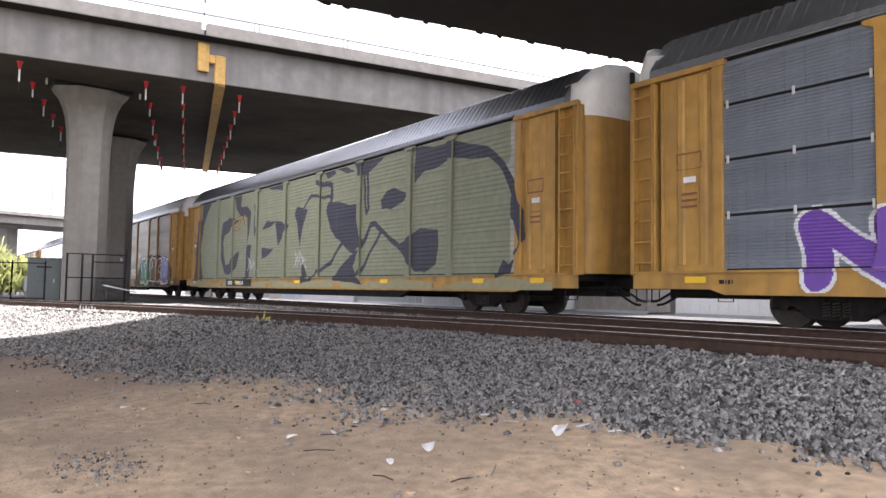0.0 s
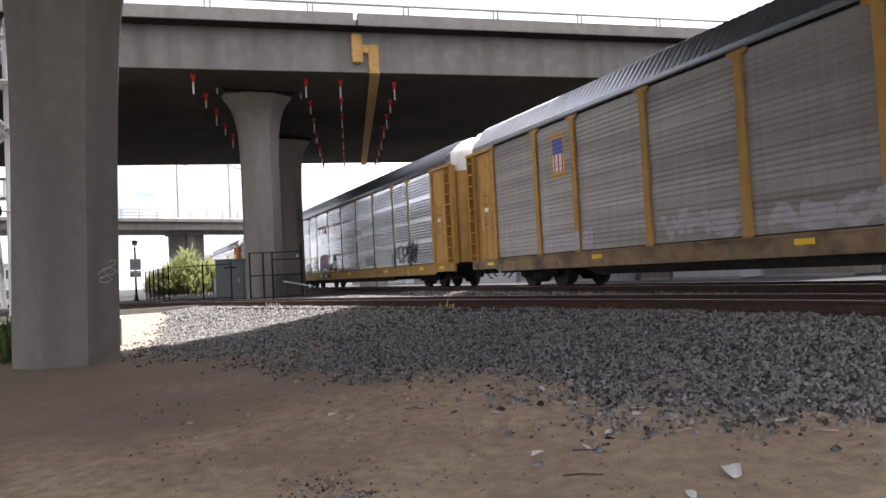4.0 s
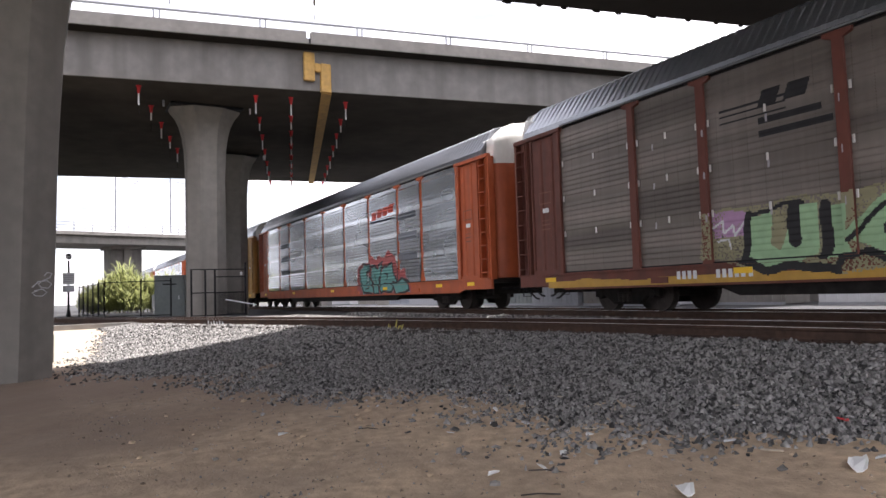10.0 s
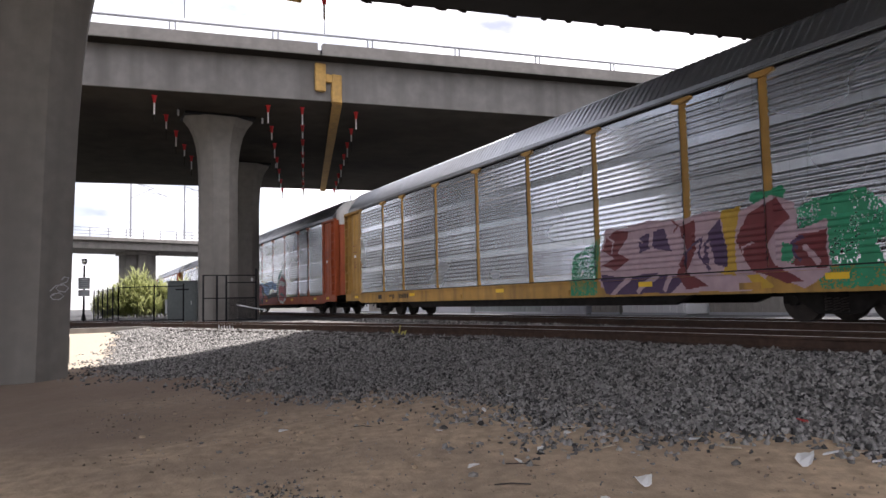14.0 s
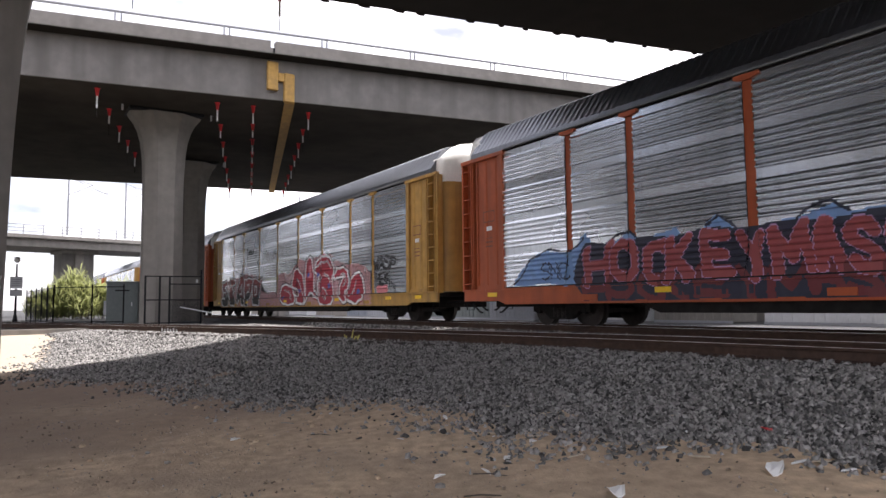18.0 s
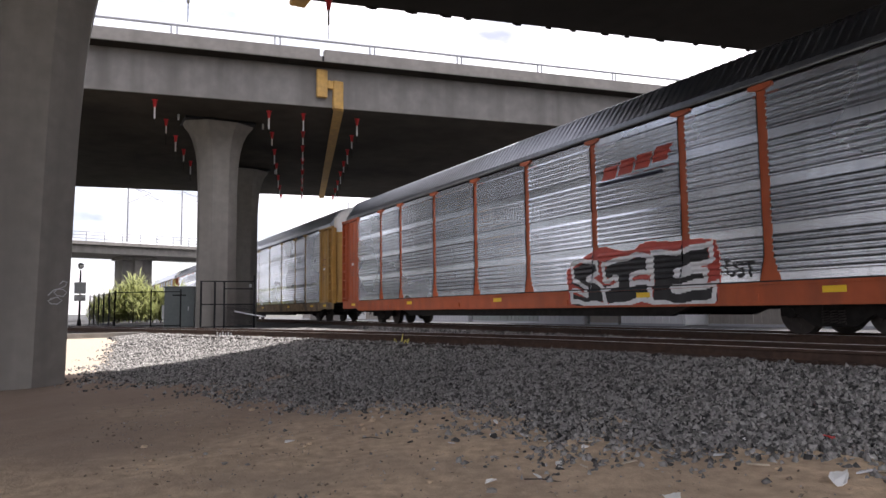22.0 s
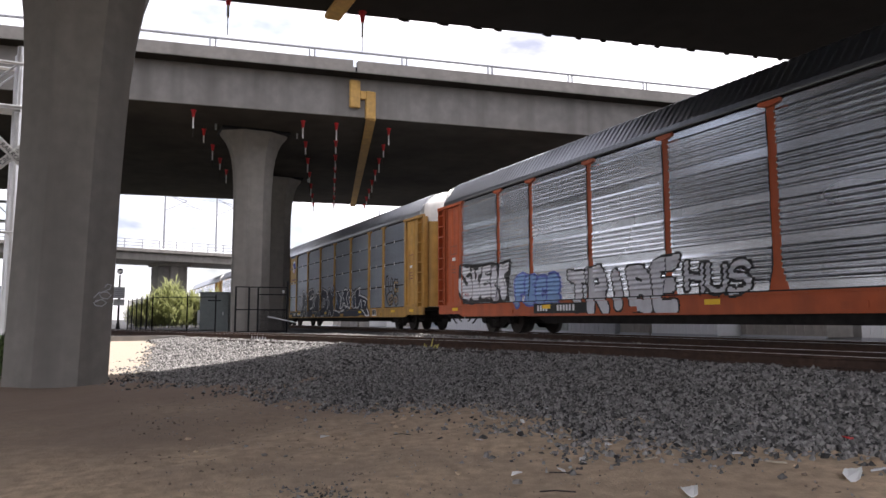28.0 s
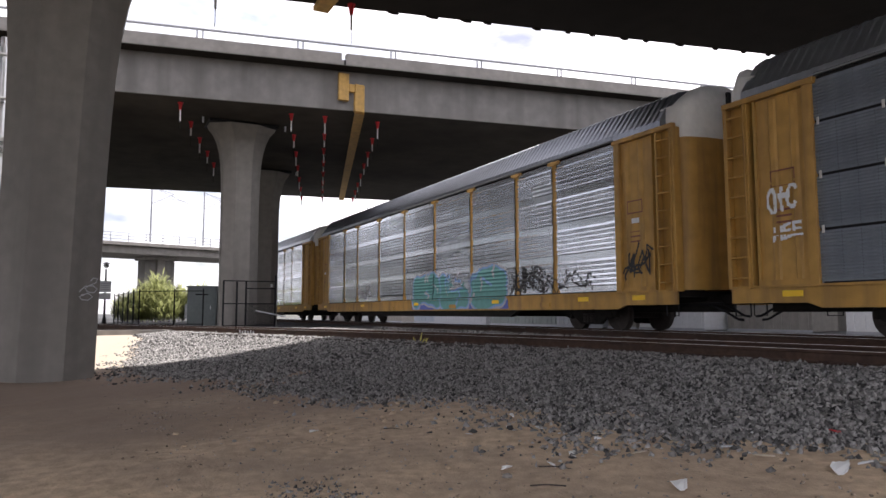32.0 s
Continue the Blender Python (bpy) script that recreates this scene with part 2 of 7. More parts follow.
M_GIRDER = material("weathered_girder_concrete", (0.205, 0.195, 0.182), 0.9, vary=0.14, grain=2.0, stain=0.35, stain_amount=0.8, dark=(0.13, 0.123, 0.113), streak=True, bump=0.1)
M_RAIL = material("rusty_rail", (0.075, 0.046, 0.034), 0.75, metal=0.3, vary=0.25, grain=9.0, stain=1.5, stain_amount=0.5, dark=(0.035, 0.028, 0.026), spec=0.25)
M_RAILTOP = material("polished_rail", (0.6, 0.6, 0.62), 0.28, metal=1.0, vary=0.05)
M_TIE = material("timber_tie", (0.05, 0.042, 0.037), 0.95, vary=0.3, grain=12.0, bump=0.4)
M_BLACK = material("black_steel", (0.014, 0.014, 0.016), 0.6, metal=0.0, vary=0.1, spec=0.2)
M_UNDER = material("underframe_grime", (0.018, 0.016, 0.015), 0.85, vary=0.3, grain=5.0, spec=0.15)
M_WHEEL = material("wheel_steel", (0.05, 0.042, 0.038), 0.7, metal=0.5, vary=0.2)
M_GALV = panel_material("galvanised_panel", (0.63, 0.66, 0.705), 0.23, 0.9, 0.2)
M_GALV_DIRTY = panel_material("weathered_panel", (0.33, 0.315, 0.29), 0.5, 0.5)
M_GALV_BLUE = panel_material("bluegrey_panel", (0.24, 0.27, 0.31), 0.45, 0.5, 0.12)
M_GALV_BROWN = panel_material("brown_dusted_panel", (0.195, 0.17, 0.15), 0.5, 0.45, 0.36)
M_ROOF = material("galvanised_roof", (0.42, 0.44, 0.47), 0.4, metal=0.85, vary=0.08, grain=3.0, stain=0.5, stain_amount=0.4, dark=(0.4, 0.4, 0.4))
M_ROOF_DARK = material("weathered_roof", (0.20, 0.21, 0.23), 0.36, metal=0.9, vary=0.10, grain=3.0, stain=0.5, stain_amount=0.4, dark=(0.14, 0.14, 0.15))
M_EAVE = material("weathered_eave", (0.17, 0.175, 0.18), 0.65, metal=0.2, vary=0.15, grain=4.0)
M_YELLOW = material("railcar_yellow", (0.44, 0.247, 0.056), 0.6, vary=0.14, grain=3.0, stain=1.1, stain_amount=0.75, dark=(0.2, 0.118, 0.05), streak=True)
M_ORANGE = material("railcar_orange", (0.42, 0.088, 0.026), 0.55, vary=0.10, grain=3.0, stain=0.9, stain_amount=0.5, dark=(0.2, 0.055, 0.028), streak=True)
M_BROWN = material("railcar_brown", (0.15, 0.045, 0.03), 0.65, vary=0.14, grain=3.0, stain=0.9, stain_amount=0.5, dark=(0.075, 0.04, 0.033), streak=True)
M_WHITE = material("white_paint", (0.74, 0.73, 0.70), 0.6, vary=0.06, stain=0.9, stain_amount=0.3, dark=(0.5, 0.47, 0.42), streak=True)
M_REFLECT = material("reflector_yellow", (0.85, 0.55, 0.02), 0.4, vary=0.05)
M_PIPE = material("ochre_pipe_wrap", (0.50, 0.30, 0.085), 0.75, vary=0.15, grain=6.0, stain=2.0, stain_amount=0.5, dark=(0.3, 0.19, 0.08))
M_RED = material("red_plastic", (0.6, 0.02, 0.025), 0.5, vary=0.08)
M_CHALK = material("white_tube", (0.75, 0.75, 0.73), 0.6, vary=0.06)
M_SHEET = material("pale_painted_steel", (0.55, 0.56, 0.57), 0.5, vary=0.05)
M_CABINET = material("grey_green_cabinet", (0.16, 0.185, 0.18), 0.55, vary=0.08, stain=1.0, stain_amount=0.3, dark=(0.1, 0.11, 0.11))
M_PAINTMARK = material("pale_spray_paint", (0.6, 0.6, 0.62), 0.8, vary=0.1)
M_BUSH = material("bush_leaves", (0.27, 0.30, 0.13), 0.6, vary=0.3, grain=4.0, island=0.5)
# thin leaves let part of the light through
bn, bl = M_BUSH.node_tree.nodes, M_BUSH.node_tree.links
leaf_mix, leaf_thin = bn.new("ShaderNodeMixShader"), bn.new("ShaderNodeBsdfTranslucent")
leaf_mix.inputs["Fac"].default_value = 0.5
leaf_thin.inputs["Color"].default_value = (0.42, 0.44, 0.19, 1)
bl.new(bn["Principled BSDF"].outputs["BSDF"], leaf_mix.inputs[1])
bl.new(leaf_thin.outputs["BSDF"], leaf_mix.inputs[2])
bl.new(leaf_mix.outputs["Shader"], bn["Material Output"].inputs["Surface"])
M_POST_PALE = material("overpainted_post", (0.215, 0.23, 0.155), 0.65, vary=0.12, grain=4.0, stain=1.2, stain_amount=0.7, dark=(0.17, 0.12, 0.06), streak=True)
M_TAN = material("grimy_tan_sill", (0.27, 0.185, 0.10), 0.75, vary=0.2, grain=4.0, stain=1.4, stain_amount=0.9, dark=(0.07, 0.055, 0.045))
M_GRASS = material("weed_leaves", (0.12, 0.18, 0.06), 0.7, vary=0.3, grain=4.0, island=0.4)
M_GLASS = material("dark_window_glass", (0.06, 0.075, 0.09), 0.12, vary=0.05)
M_ALU = material("aluminium_mast", (0.62, 0.63, 0.64), 0.4, metal=0.7, vary=0.05)
M_CHIP = material("dry_bark", (0.42, 0.36, 0.28), 0.85, vary=0.2, grain=20.0)
M_DARKGREY = material("distant_grey", (0.3, 0.31, 0.33), 0.8, vary=0.08)


# ---- mesh helpers ----
def part(name, bm, mat, parent=None, label="", loc=None):
    """Links a bmesh as one mesh object; several materials may be given."""
    me = bpy.data.meshes.new(name)
    bm.to_mesh(me)
    bm.free()
    for m in mat if isinstance(mat, (list, tuple)) else (mat,):
        me.materials.append(m)
    return link(name, me, parent, label, loc)


def link(name, me, parent=None, label="", loc=None):
    ob = new(name, me)
    if parent is not None:
        ob.parent = parent
    if loc is not None:
        ob.matrix_basis = loc if isinstance(loc, Matrix) else Matrix.Translation(loc)
    if label:
        ob["label"] = label
    return ob


def empty(name, at=(0, 0, 0), rz=0.0):
    ob = new(name)
    ob.matrix_basis = pose(*at, 0, 0, rz)
    return ob


def box(bm, x0, x1, y0, y1, z0, z1, bevel=0.0, mi=0):
    r = bmesh.ops.create_cube(bm, size=1.0, matrix=Matrix.LocRotScale(((x0 + x1) / 2, (y0 + y1) / 2, (z0 + z1) / 2), None, (x1 - x0, y1 - y0, z1 - z0)))
    fs = {f for v in r["verts"] for f in v.link_faces}
    for f in fs:
        f.material_index = mi
    if bevel:
        es = list({e for v in r["verts"] for e in v.link_edges})
        bmesh.ops.bevel(bm, geom=es, offset=bevel, segments=1, affect="EDGES")
    return bm


def boxes(*items, bevel=0.0):
    bm = bmesh.new()
    for it in items:
        box(bm, *it, bevel=bevel)
    return bm


def rod(bm, a, b, r, seg=8, r2=None):
    a, b = Vector(a), Vector(b)
    d = b - a
    m = Matrix.Translation((a + b) / 2) @ d.to_track_quat("Z", "Y").to_matrix().to_4x4()
    bmesh.ops.create_cone(bm, cap_ends=True, segments=seg, radius1=r, radius2=r if r2 is None else r2, depth=d.length, matrix=m)
    return bm


def tube(bm, pts, r, seg=6):
    """One bent rod through the points."""
    pts = [Vector(p) for p in pts]
    rings = []
    for k, p in enumerate(pts):
        d = (pts[min(k + 1, len(pts) - 1)] - pts[max(k - 1, 0)]).normalized()
        u = d.orthogonal().normalized() if not rings else (last - d * last.dot(d)).normalized()
        last = u
        w = d.cross(u)
        rings.append([bm.verts.new(p + r * (math.cos(2 * math.pi * i / seg) * u + math.sin(2 * math.pi * i / seg) * w)) for i in range(seg)])
    for a, b in zip(rings, rings[1:]):
        for i in range(seg):
            bm.faces.new((a[i], a[(i + 1) % seg], b[(i + 1) % seg], b[i]))
    bm.faces.new(rings[0][::-1])
    bm.faces.new(rings[-1])
    return bm


def prism(bm, pts, axis, a, b, mi=0):
    """A polygon of (u, v) points drawn out along axis from a to b. x: (y, z); y: (x, z); z: (x, y)."""
    def at(u, v, w):
        return {"x": (w, u, v), "y": (u, w, v), "z": (u, v, w)}[axis]
    lo, hi = [bm.verts.new(at(u, v, a)) for u, v in pts], [bm.verts.new(at(u, v, b)) for u, v in pts]
    fs = [bm.faces.new(lo), bm.faces.new(hi[::-1])]
    for i in range(len(pts)):
        j = (i + 1) % len(pts)
        fs.append(bm.faces.new((lo[i], hi[i], hi[j], lo[j])))
    for f in fs:
        f.material_index = mi
    bmesh.ops.recalc_face_normals(bm, faces=fs)
    return bm


def grid_mesh(name, xs, ys, zfun, mat):
    X, Y = np.meshgrid(xs, ys, indexing="ij")
    Z = zfun(X, Y)
    co = np.stack([X, Y, Z], -1).reshape(-1, 3)
    nx, ny = len(xs), len(ys)
    i, j = np.meshgrid(np.arange(nx - 1), np.arange(ny - 1), indexing="ij")
    a = (i * ny + j).ravel()
    faces = np.stack([a, a + ny, a + ny + 1, a + 1], -1)
    me = bpy.data.meshes.new(name)
    me.from_pydata(co.tolist(), [], faces.tolist())
    me.materials.append(mat)
    me.polygons.foreach_set("use_smooth", [True] * len(faces))
    return me


# ---- ground ----
def wavy(X, Y, s, seed):
    return np.sin(X * s + seed) * np.cos(Y * s * 1.3 + seed * 2) + 0.5 * np.sin(X * s * 2.3 + Y * s * 1.7 + seed * 3)


PROFILE_Y = (-400, -30, -13, -10, -8.6, -7.6, -6.6, -5.6, 5.0, 9.0, 400)
PROFILE_Z = (-1.0, -1.0, -0.98, -0.92, -0.84, -0.74, -0.66, -0.6, -0.6, -0.75, -0.75)


def ground_z(X, Y):
    base = np.interp(Y, PROFILE_Y, PROFILE_Z)
    k = np.clip((-22.5 - X) / 7.0, 0, 1)
    base = base + (-0.32 - base) * k * k * (3 - 2 * k) * (Y < 7)
    near = np.exp(-((X + 6) / 16.0) ** 2 - ((Y + 10) / 6.0) ** 2)
    return base + near * (0.022 * wavy(X, Y, 1.1, 1.0) + 0.012 * wavy(X, Y, 3.7, 2.0))


def spread(lo, hi, step, far, n=14):
    core = np.arange(lo, hi + step / 2, step)
    g = np.geomspace(step, far, n)
    return np.concatenate([(lo - g)[::-1], core, hi + g])


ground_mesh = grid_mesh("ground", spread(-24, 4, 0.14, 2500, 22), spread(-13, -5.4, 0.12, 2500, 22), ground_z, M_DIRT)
ground_mesh.materials.append(M_FAR)
for f in ground_mesh.polygons:
    f.material_index = 0 if -40 < f.center.x < 14 and -24 < f.center.y < -4 else 1
tagged(new("ground", ground_mesh), "packed brown dirt with scattered grit beside the railway", "ground", kind="structure")

# near rail of the near track: it bends away from the train's track
BEND_X = (-70, -47.7, -35.8, -32.2, -25.7, -20.3, -14.3, -9.6, -6.0, 0, 9.5, 200)
BEND_Y = (-24.5, -15.9, -11.4, -10.1, -7.8, -6.0, -4.4, -3.4, -2.95, -2.6, -2.4, -2.4)
BEND_Z = -0.03


def bend(x):
    x = np.asarray(x, float)
    return sum(np.interp(x + d, BEND_X, BEND_Y) for d in (-2, -1, 0, 1, 2)) / 5


BED_Y = (-5.0, -4.9, -2.7, -2.1, -0.9, -0.3, 3.5, 4.1, 6.4)
BED_Z = (-0.20, -0.17, -0.17, -0.30, -0.30, -0.17, -0.17, -0.26, -0.78)
# the foot of the ballast slope along the track
TOE_X = (-60, -34, -27, -22, -19.4, -17.1, -15.6, -15, -12.6, -11.3, -10.1, -8.5, -6.4, -5.3, -4.2, -3.2, -1.5, 30)
TOE_Y = (-6.6, -10.2, -10.5, -10.75, -10.8, -10.6, -9.8, -8.8, -8.5, -8.05, -7.65, -7.1, -7.05, -7.0, -6.65, -6.3, -6.0, -6.0)


def bed_z(X, Y):
    crest = np.minimum(bend(X) - 0.3, -4.2)
    toe = np.interp(X, TOE_X, TOE_Y) + 0.10 * np.sin(X * 2.9) + 0.06 * np.sin(X * 7.1 + 1)
    toe = np.minimum(toe, crest - 1.0)
    foot = np.interp(toe, PROFILE_Y, PROFILE_Z) + 0.01
    k = np.clip((-22.5 - X) / 7.0, 0, 1)
    foot = foot + (-0.33 - foot) * k * k * (3 - 2 * k)
    s = (Y - toe) / (crest - toe)
    slope = np.where(s > 0, foot + (-0.23 - foot) * np.clip(s, 0, 1) ** 1.3, foot + 0.5 * s)
    flat = np.where(Y < bend(X) + 1.8, -0.23, np.interp(Y, BED_Y, BED_Z))
    return np.where(Y < crest, slope, flat) + 0.012 * wavy(X, Y, 2.9, 3.0)


bed_ys = np.concatenate([np.arange(-14.0, -4.7, 0.1), np.arange(-4.7, 7.0, 0.3)])
tagged(new("ballast_bed", grid_mesh("ballast_bed", spread(-30, 6, 0.2, 420, 20), bed_ys, bed_z, M_BED_SHADE)), "ballast bed under two tracks, coloured near-black as the shade between its stones", "ballast", kind="structure")


def scatter(name, n, xr, yr, size, zfun, mat, label, seed, keep=None):
    """Loose angular stones joined into one mesh."""
    rng = np.random.default_rng(seed)
    x, y = rng.uniform(*xr, n), rng.uniform(*yr, n)
    if keep is not None:
        ok = keep(x, y, rng)
        x, y = x[ok], y[ok]
    n = len(x)
    z = zfun(x, y)
    base = np.array([(1, 0, 0), (-1, 0, 0), (0, 1, 0), (0, -1, 0), (0, 0, 1), (0, 0, -1)], float)
    tri = np.array([(0, 2, 4), (2, 1, 4), (1, 3, 4), (3, 0, 4), (2, 0, 5), (1, 2, 5), (3, 1, 5), (0, 3, 5)])
    s = size * rng.uniform(0.55, 1.35, (n, 1, 1)) * rng.uniform(0.55, 1.25, (n, 1, 3))
    v = base[None] * s + rng.normal(0, 0.28, (n, 6, 3)) * s
    a, b = rng.uniform(0, 6.28, n), rng.uniform(-0.7, 0.7, n)
    ca, sa, cb, sb = np.cos(a), np.sin(a), np.cos(b), np.sin(b)
    vx, vz = v[..., 0] * cb[:, None] + v[..., 2] * sb[:, None], -v[..., 0] * sb[:, None] + v[..., 2] * cb[:, None]
    vy = v[..., 1]
    v = np.stack([vx * ca[:, None] - vy * sa[:, None], vx * sa[:, None] + vy * ca[:, None], vz], -1)
    v += np.stack([x, y, z + size * 0.18], -1)[:, None]
    f = (tri[None] + 6 * np.arange(n)[:, None, None]).reshape(-1, 3)
    me = bpy.data.meshes.new(name)
    me.vertices.add(6 * n)
    me.vertices.foreach_set("co", v.ravel())
    me.loops.add(3 * len(f))
    me.loops.foreach_set("vertex_index", f.ravel().astype(np.int32))
    me.polygons.add(len(f))
    me.polygons.foreach_set("loop_start", np.arange(0, 3 * len(f), 3, dtype=np.int32))
    me.update(calc_edges=True)
    me.materials.append(mat)
    return tagged(new(name, me), label, "ballast", kind="stuff")


def top_z(X, Y):
    return np.maximum(bed_z(X, Y), ground_z(X, Y))


def strewn(gap, reach):
    """Stones lie thick on the bed and thin out over the dirt beside it."""
    def keep(x, y, r):
        d = ground_z(x, y) - bed_z(x, y)
        near = np.where(d < 0.0, 1.0, 0.75 * np.exp(-np.maximum(d, 0) / reach))
        return (np.abs(y - bend(x)) > gap) & (r.random(len(x)) < near)
    return keep


scatter("ballast_stones", 105000, (-13, 1.5), (-9.8, -3.4), 0.031, top_z, M_STONE, "loose grey crushed ballast stones", 1, strewn(0.08, 0.03))
scatter("ballast_stones", 62000, (-32, -13), (-12.2, -4.75), 0.038, top_z, M_STONE, "loose grey crushed ballast stones", 2, strewn(0.09, 0.03))
scatter("ballast_stones", 16000, (-30, 2), (-4.7, 0.2), 0.040, top_z, M_STONE, "loose grey ballast stones between the tracks", 3, lambda x, y, r: (np.abs(y - bend(x)) > 0.1) & (np.abs(y - bend(x) - 1.5) > 0.1))
scatter("grit", 1500, (-13, 1.5), (-11.6, -7.2), 0.010, ground_z, M_STONE, "small grit and pebbles strewn over the dirt", 4)
scatter("grit", 900, (-5.9, -4.1), (-11.2, -9.9), 0.017, ground_z, M_STONE, "patch of loose gravel on the dirt", 6, lambda x, y, r: ((x + 5.0) / 0.75) ** 2 + ((y + 10.55) / 0.45) ** 2 < r.random(len(x)) ** 1.2)
scatter("grit", 900, (-14, 1.0), (-11.9, -7.0), 0.016, ground_z, M_CLOD, "brown pebbles and clods strewn over the dirt", 7)

# ---- tracks ----
NEAR_C, FAR_C, GAUGE = -3.86, 1.6, 1.51
RAIL_PROFILE = ((-0.07, -0.186), (0.07, -0.186), (0.07, -0.17), (0.012, -0.15), (0.010, -0.05), (0.036, -0.035), (0.036, -0.006), (0.026, 0.0), (-0.026, 0.0), (-0.036, -0.006), (-0.036, -0.035), (-0.010, -0.05), (-0.012, -0.15), (-0.07, -0.17))


def track(yc, zt, label, ties):
    tr = tagged(empty("railway_track", (0, yc, zt)), label, "railway track", kind="structure")
    for s in (-1, 1):
        bm = bmesh.new()
        prism(bm, [(s * GAUGE / 2 + u, v) for u, v in RAIL_PROFILE], "x", -420, 120)
        r = part("rail", bm, M_RAIL, tr)
        bm = bmesh.new()
        box(bm, -420, 120, s * GAUGE / 2 - 0.024, s * GAUGE / 2 + 0.024, -0.002, 0.003)
        part("running_band", bm, M_RAILTOP, r, "polished steel running band")
    bm = boxes((-0.115, 0.115, -1.3, 1.3, -0.36, -0.192), bevel=0.012)
    me = bpy.data.meshes.new("tie")
    bm.to_mesh(me)
    me.materials.append(M_TIE)
    bm = boxes((-0.09, 0.09, -0.16, 0.16, -0.192, -0.176))
    for u in (-0.06, 0.06):
        for v in (-0.11, 0.11):
            box(bm, u - 0.012, u + 0.012, v - 0.016, v + 0.016, -0.176, -0.15)
    mp = bpy.data.meshes.new("tie_plate")
    bm.to_mesh(mp)
    mp.materials.append(M_RAIL)
    x = ties[0]
    while x < ties[1]:
        link("tie", me, tr, loc=(x, 0, 0))
        link("tie_plate", mp, tr, loc=(x, -GAUGE / 2, 0))
        x += 0.5
    return tr


def near_track():
    tr = tagged(empty("railway_track"), "rusty steel rails on dark timber ties, bending away", "railway track", kind="structure")
    xs = np.concatenate([np.arange(-58, 10, 1.0), [14, 20, 40, 120]])
    ys = bend(xs)
    tx, ty = np.gradient(xs), np.gradient(ys)
    ln = np.hypot(tx, ty)
    nx, ny = -ty / ln, tx / ln
    band = ((-0.024, -0.002), (0.024, -0.002), (0.024, 0.003), (-0.024, 0.003))
    for off in (0.0, GAUGE):
        holder = None
        for name, prof, mat in (("rail", RAIL_PROFILE, M_RAIL), ("running_band", band, M_RAILTOP)):
            bm = bmesh.new()
            rings = [[bm.verts.new((x + (off + u) * a, y + (off + u) * b, BEND_Z + v)) for u, v in prof] for x, y, a, b in zip(xs, ys, nx, ny)]
            for p, q in zip(rings, rings[1:]):
                for k in range(len(prof)):
                    m = (k + 1) % len(prof)
                    bm.faces.new((p[k], p[m], q[m], q[k]))
            bmesh.ops.recalc_face_normals(bm, faces=bm.faces)
            holder = part(name, bm, mat, holder or tr)
    tie, plate = bpy.data.meshes["tie"], bpy.data.meshes["tie_plate"]
    for x in np.arange(-36, 6, 0.5):
        y = float(bend(x))
        h = math.degrees(math.atan(float(bend(x + 0.5) - bend(x - 0.5))))
        m = pose(float(x), y, BEND_Z, 0, 0, h)
        link("tie", tie, tr, loc=m @ Matrix.Translation((0, GAUGE / 2, 0)))
        link("tie_plate", plate, tr, loc=m)


track(FAR_C, 0.0, "steel rails polished by traffic under the train", (-40, 6))
near_track()

# ---- viaducts ----
def deck_x(x0, y):
    return x0 + (0.205 if x0 > -25 else 0.17) * y


def slab(bm, x0, x1, y0, y1, z0, z1, mi=0):
    """A block whose long faces run with the skew of the viaducts."""
    pts = [(deck_x(x0, y0), y0), (deck_x(x1, y0), y0), (deck_x(x1, y1), y1), (deck_x(x0, y1), y1)]
    return prism(bm, pts, "z", z0, z1, mi)


def column(name, x, y, zb, zt, w, cap, rz, label, lean=0.0, tall=1.0):
    """Octagonal pier that flares into its head; tall stretches the flare downwards."""
    c = tagged(empty(name, (x, y, 0), rz), label, "bridge column", kind="structure")
    c.matrix_basis = pose(x, y, 0, lean, 0, rz)
    h = zt - zb
    prof = [(0, 1.0, 1.0)] + [(h - d * tall, 1 + (cap - 1) * q, sy) for d, q, sy in ((3.3, 0.0, 1.0), (2.6, 0.03, 1.0), (1.9, 0.09, 1.01), (1.35, 0.19, 1.03), (0.85, 0.36, 1.06), (0.45, 0.6, 1.09), (0.15, 0.92, 1.13))] + [(h, cap, 1.14)]
    bm = bmesh.new()
    rings = []
    a, k = w / 2, w / 2 * 0.42
    for z, sx, sy in prof:
        ring = []
        for u, v in ((-a, -k), (-k, -a), (k, -a), (a, -k), (a, k), (k, a), (-k, a), (-a, k)):
            ring.append(bm.verts.new((u * sy, v * sx, zb + z)))
        rings.append(ring)
    for p, q in zip(rings, rings[1:]):
        for i in range(8):
            j = (i + 1) % 8
            bm.faces.new((p[i], p[j], q[j], q[i]))
    bm.faces.new(rings[0][::-1])
    bm.faces.new(rings[-1])
    bmesh.ops.recalc_face_normals(bm, faces=bm.faces)
    part("shaft", bm, M_CONCRETE, c)
    return c


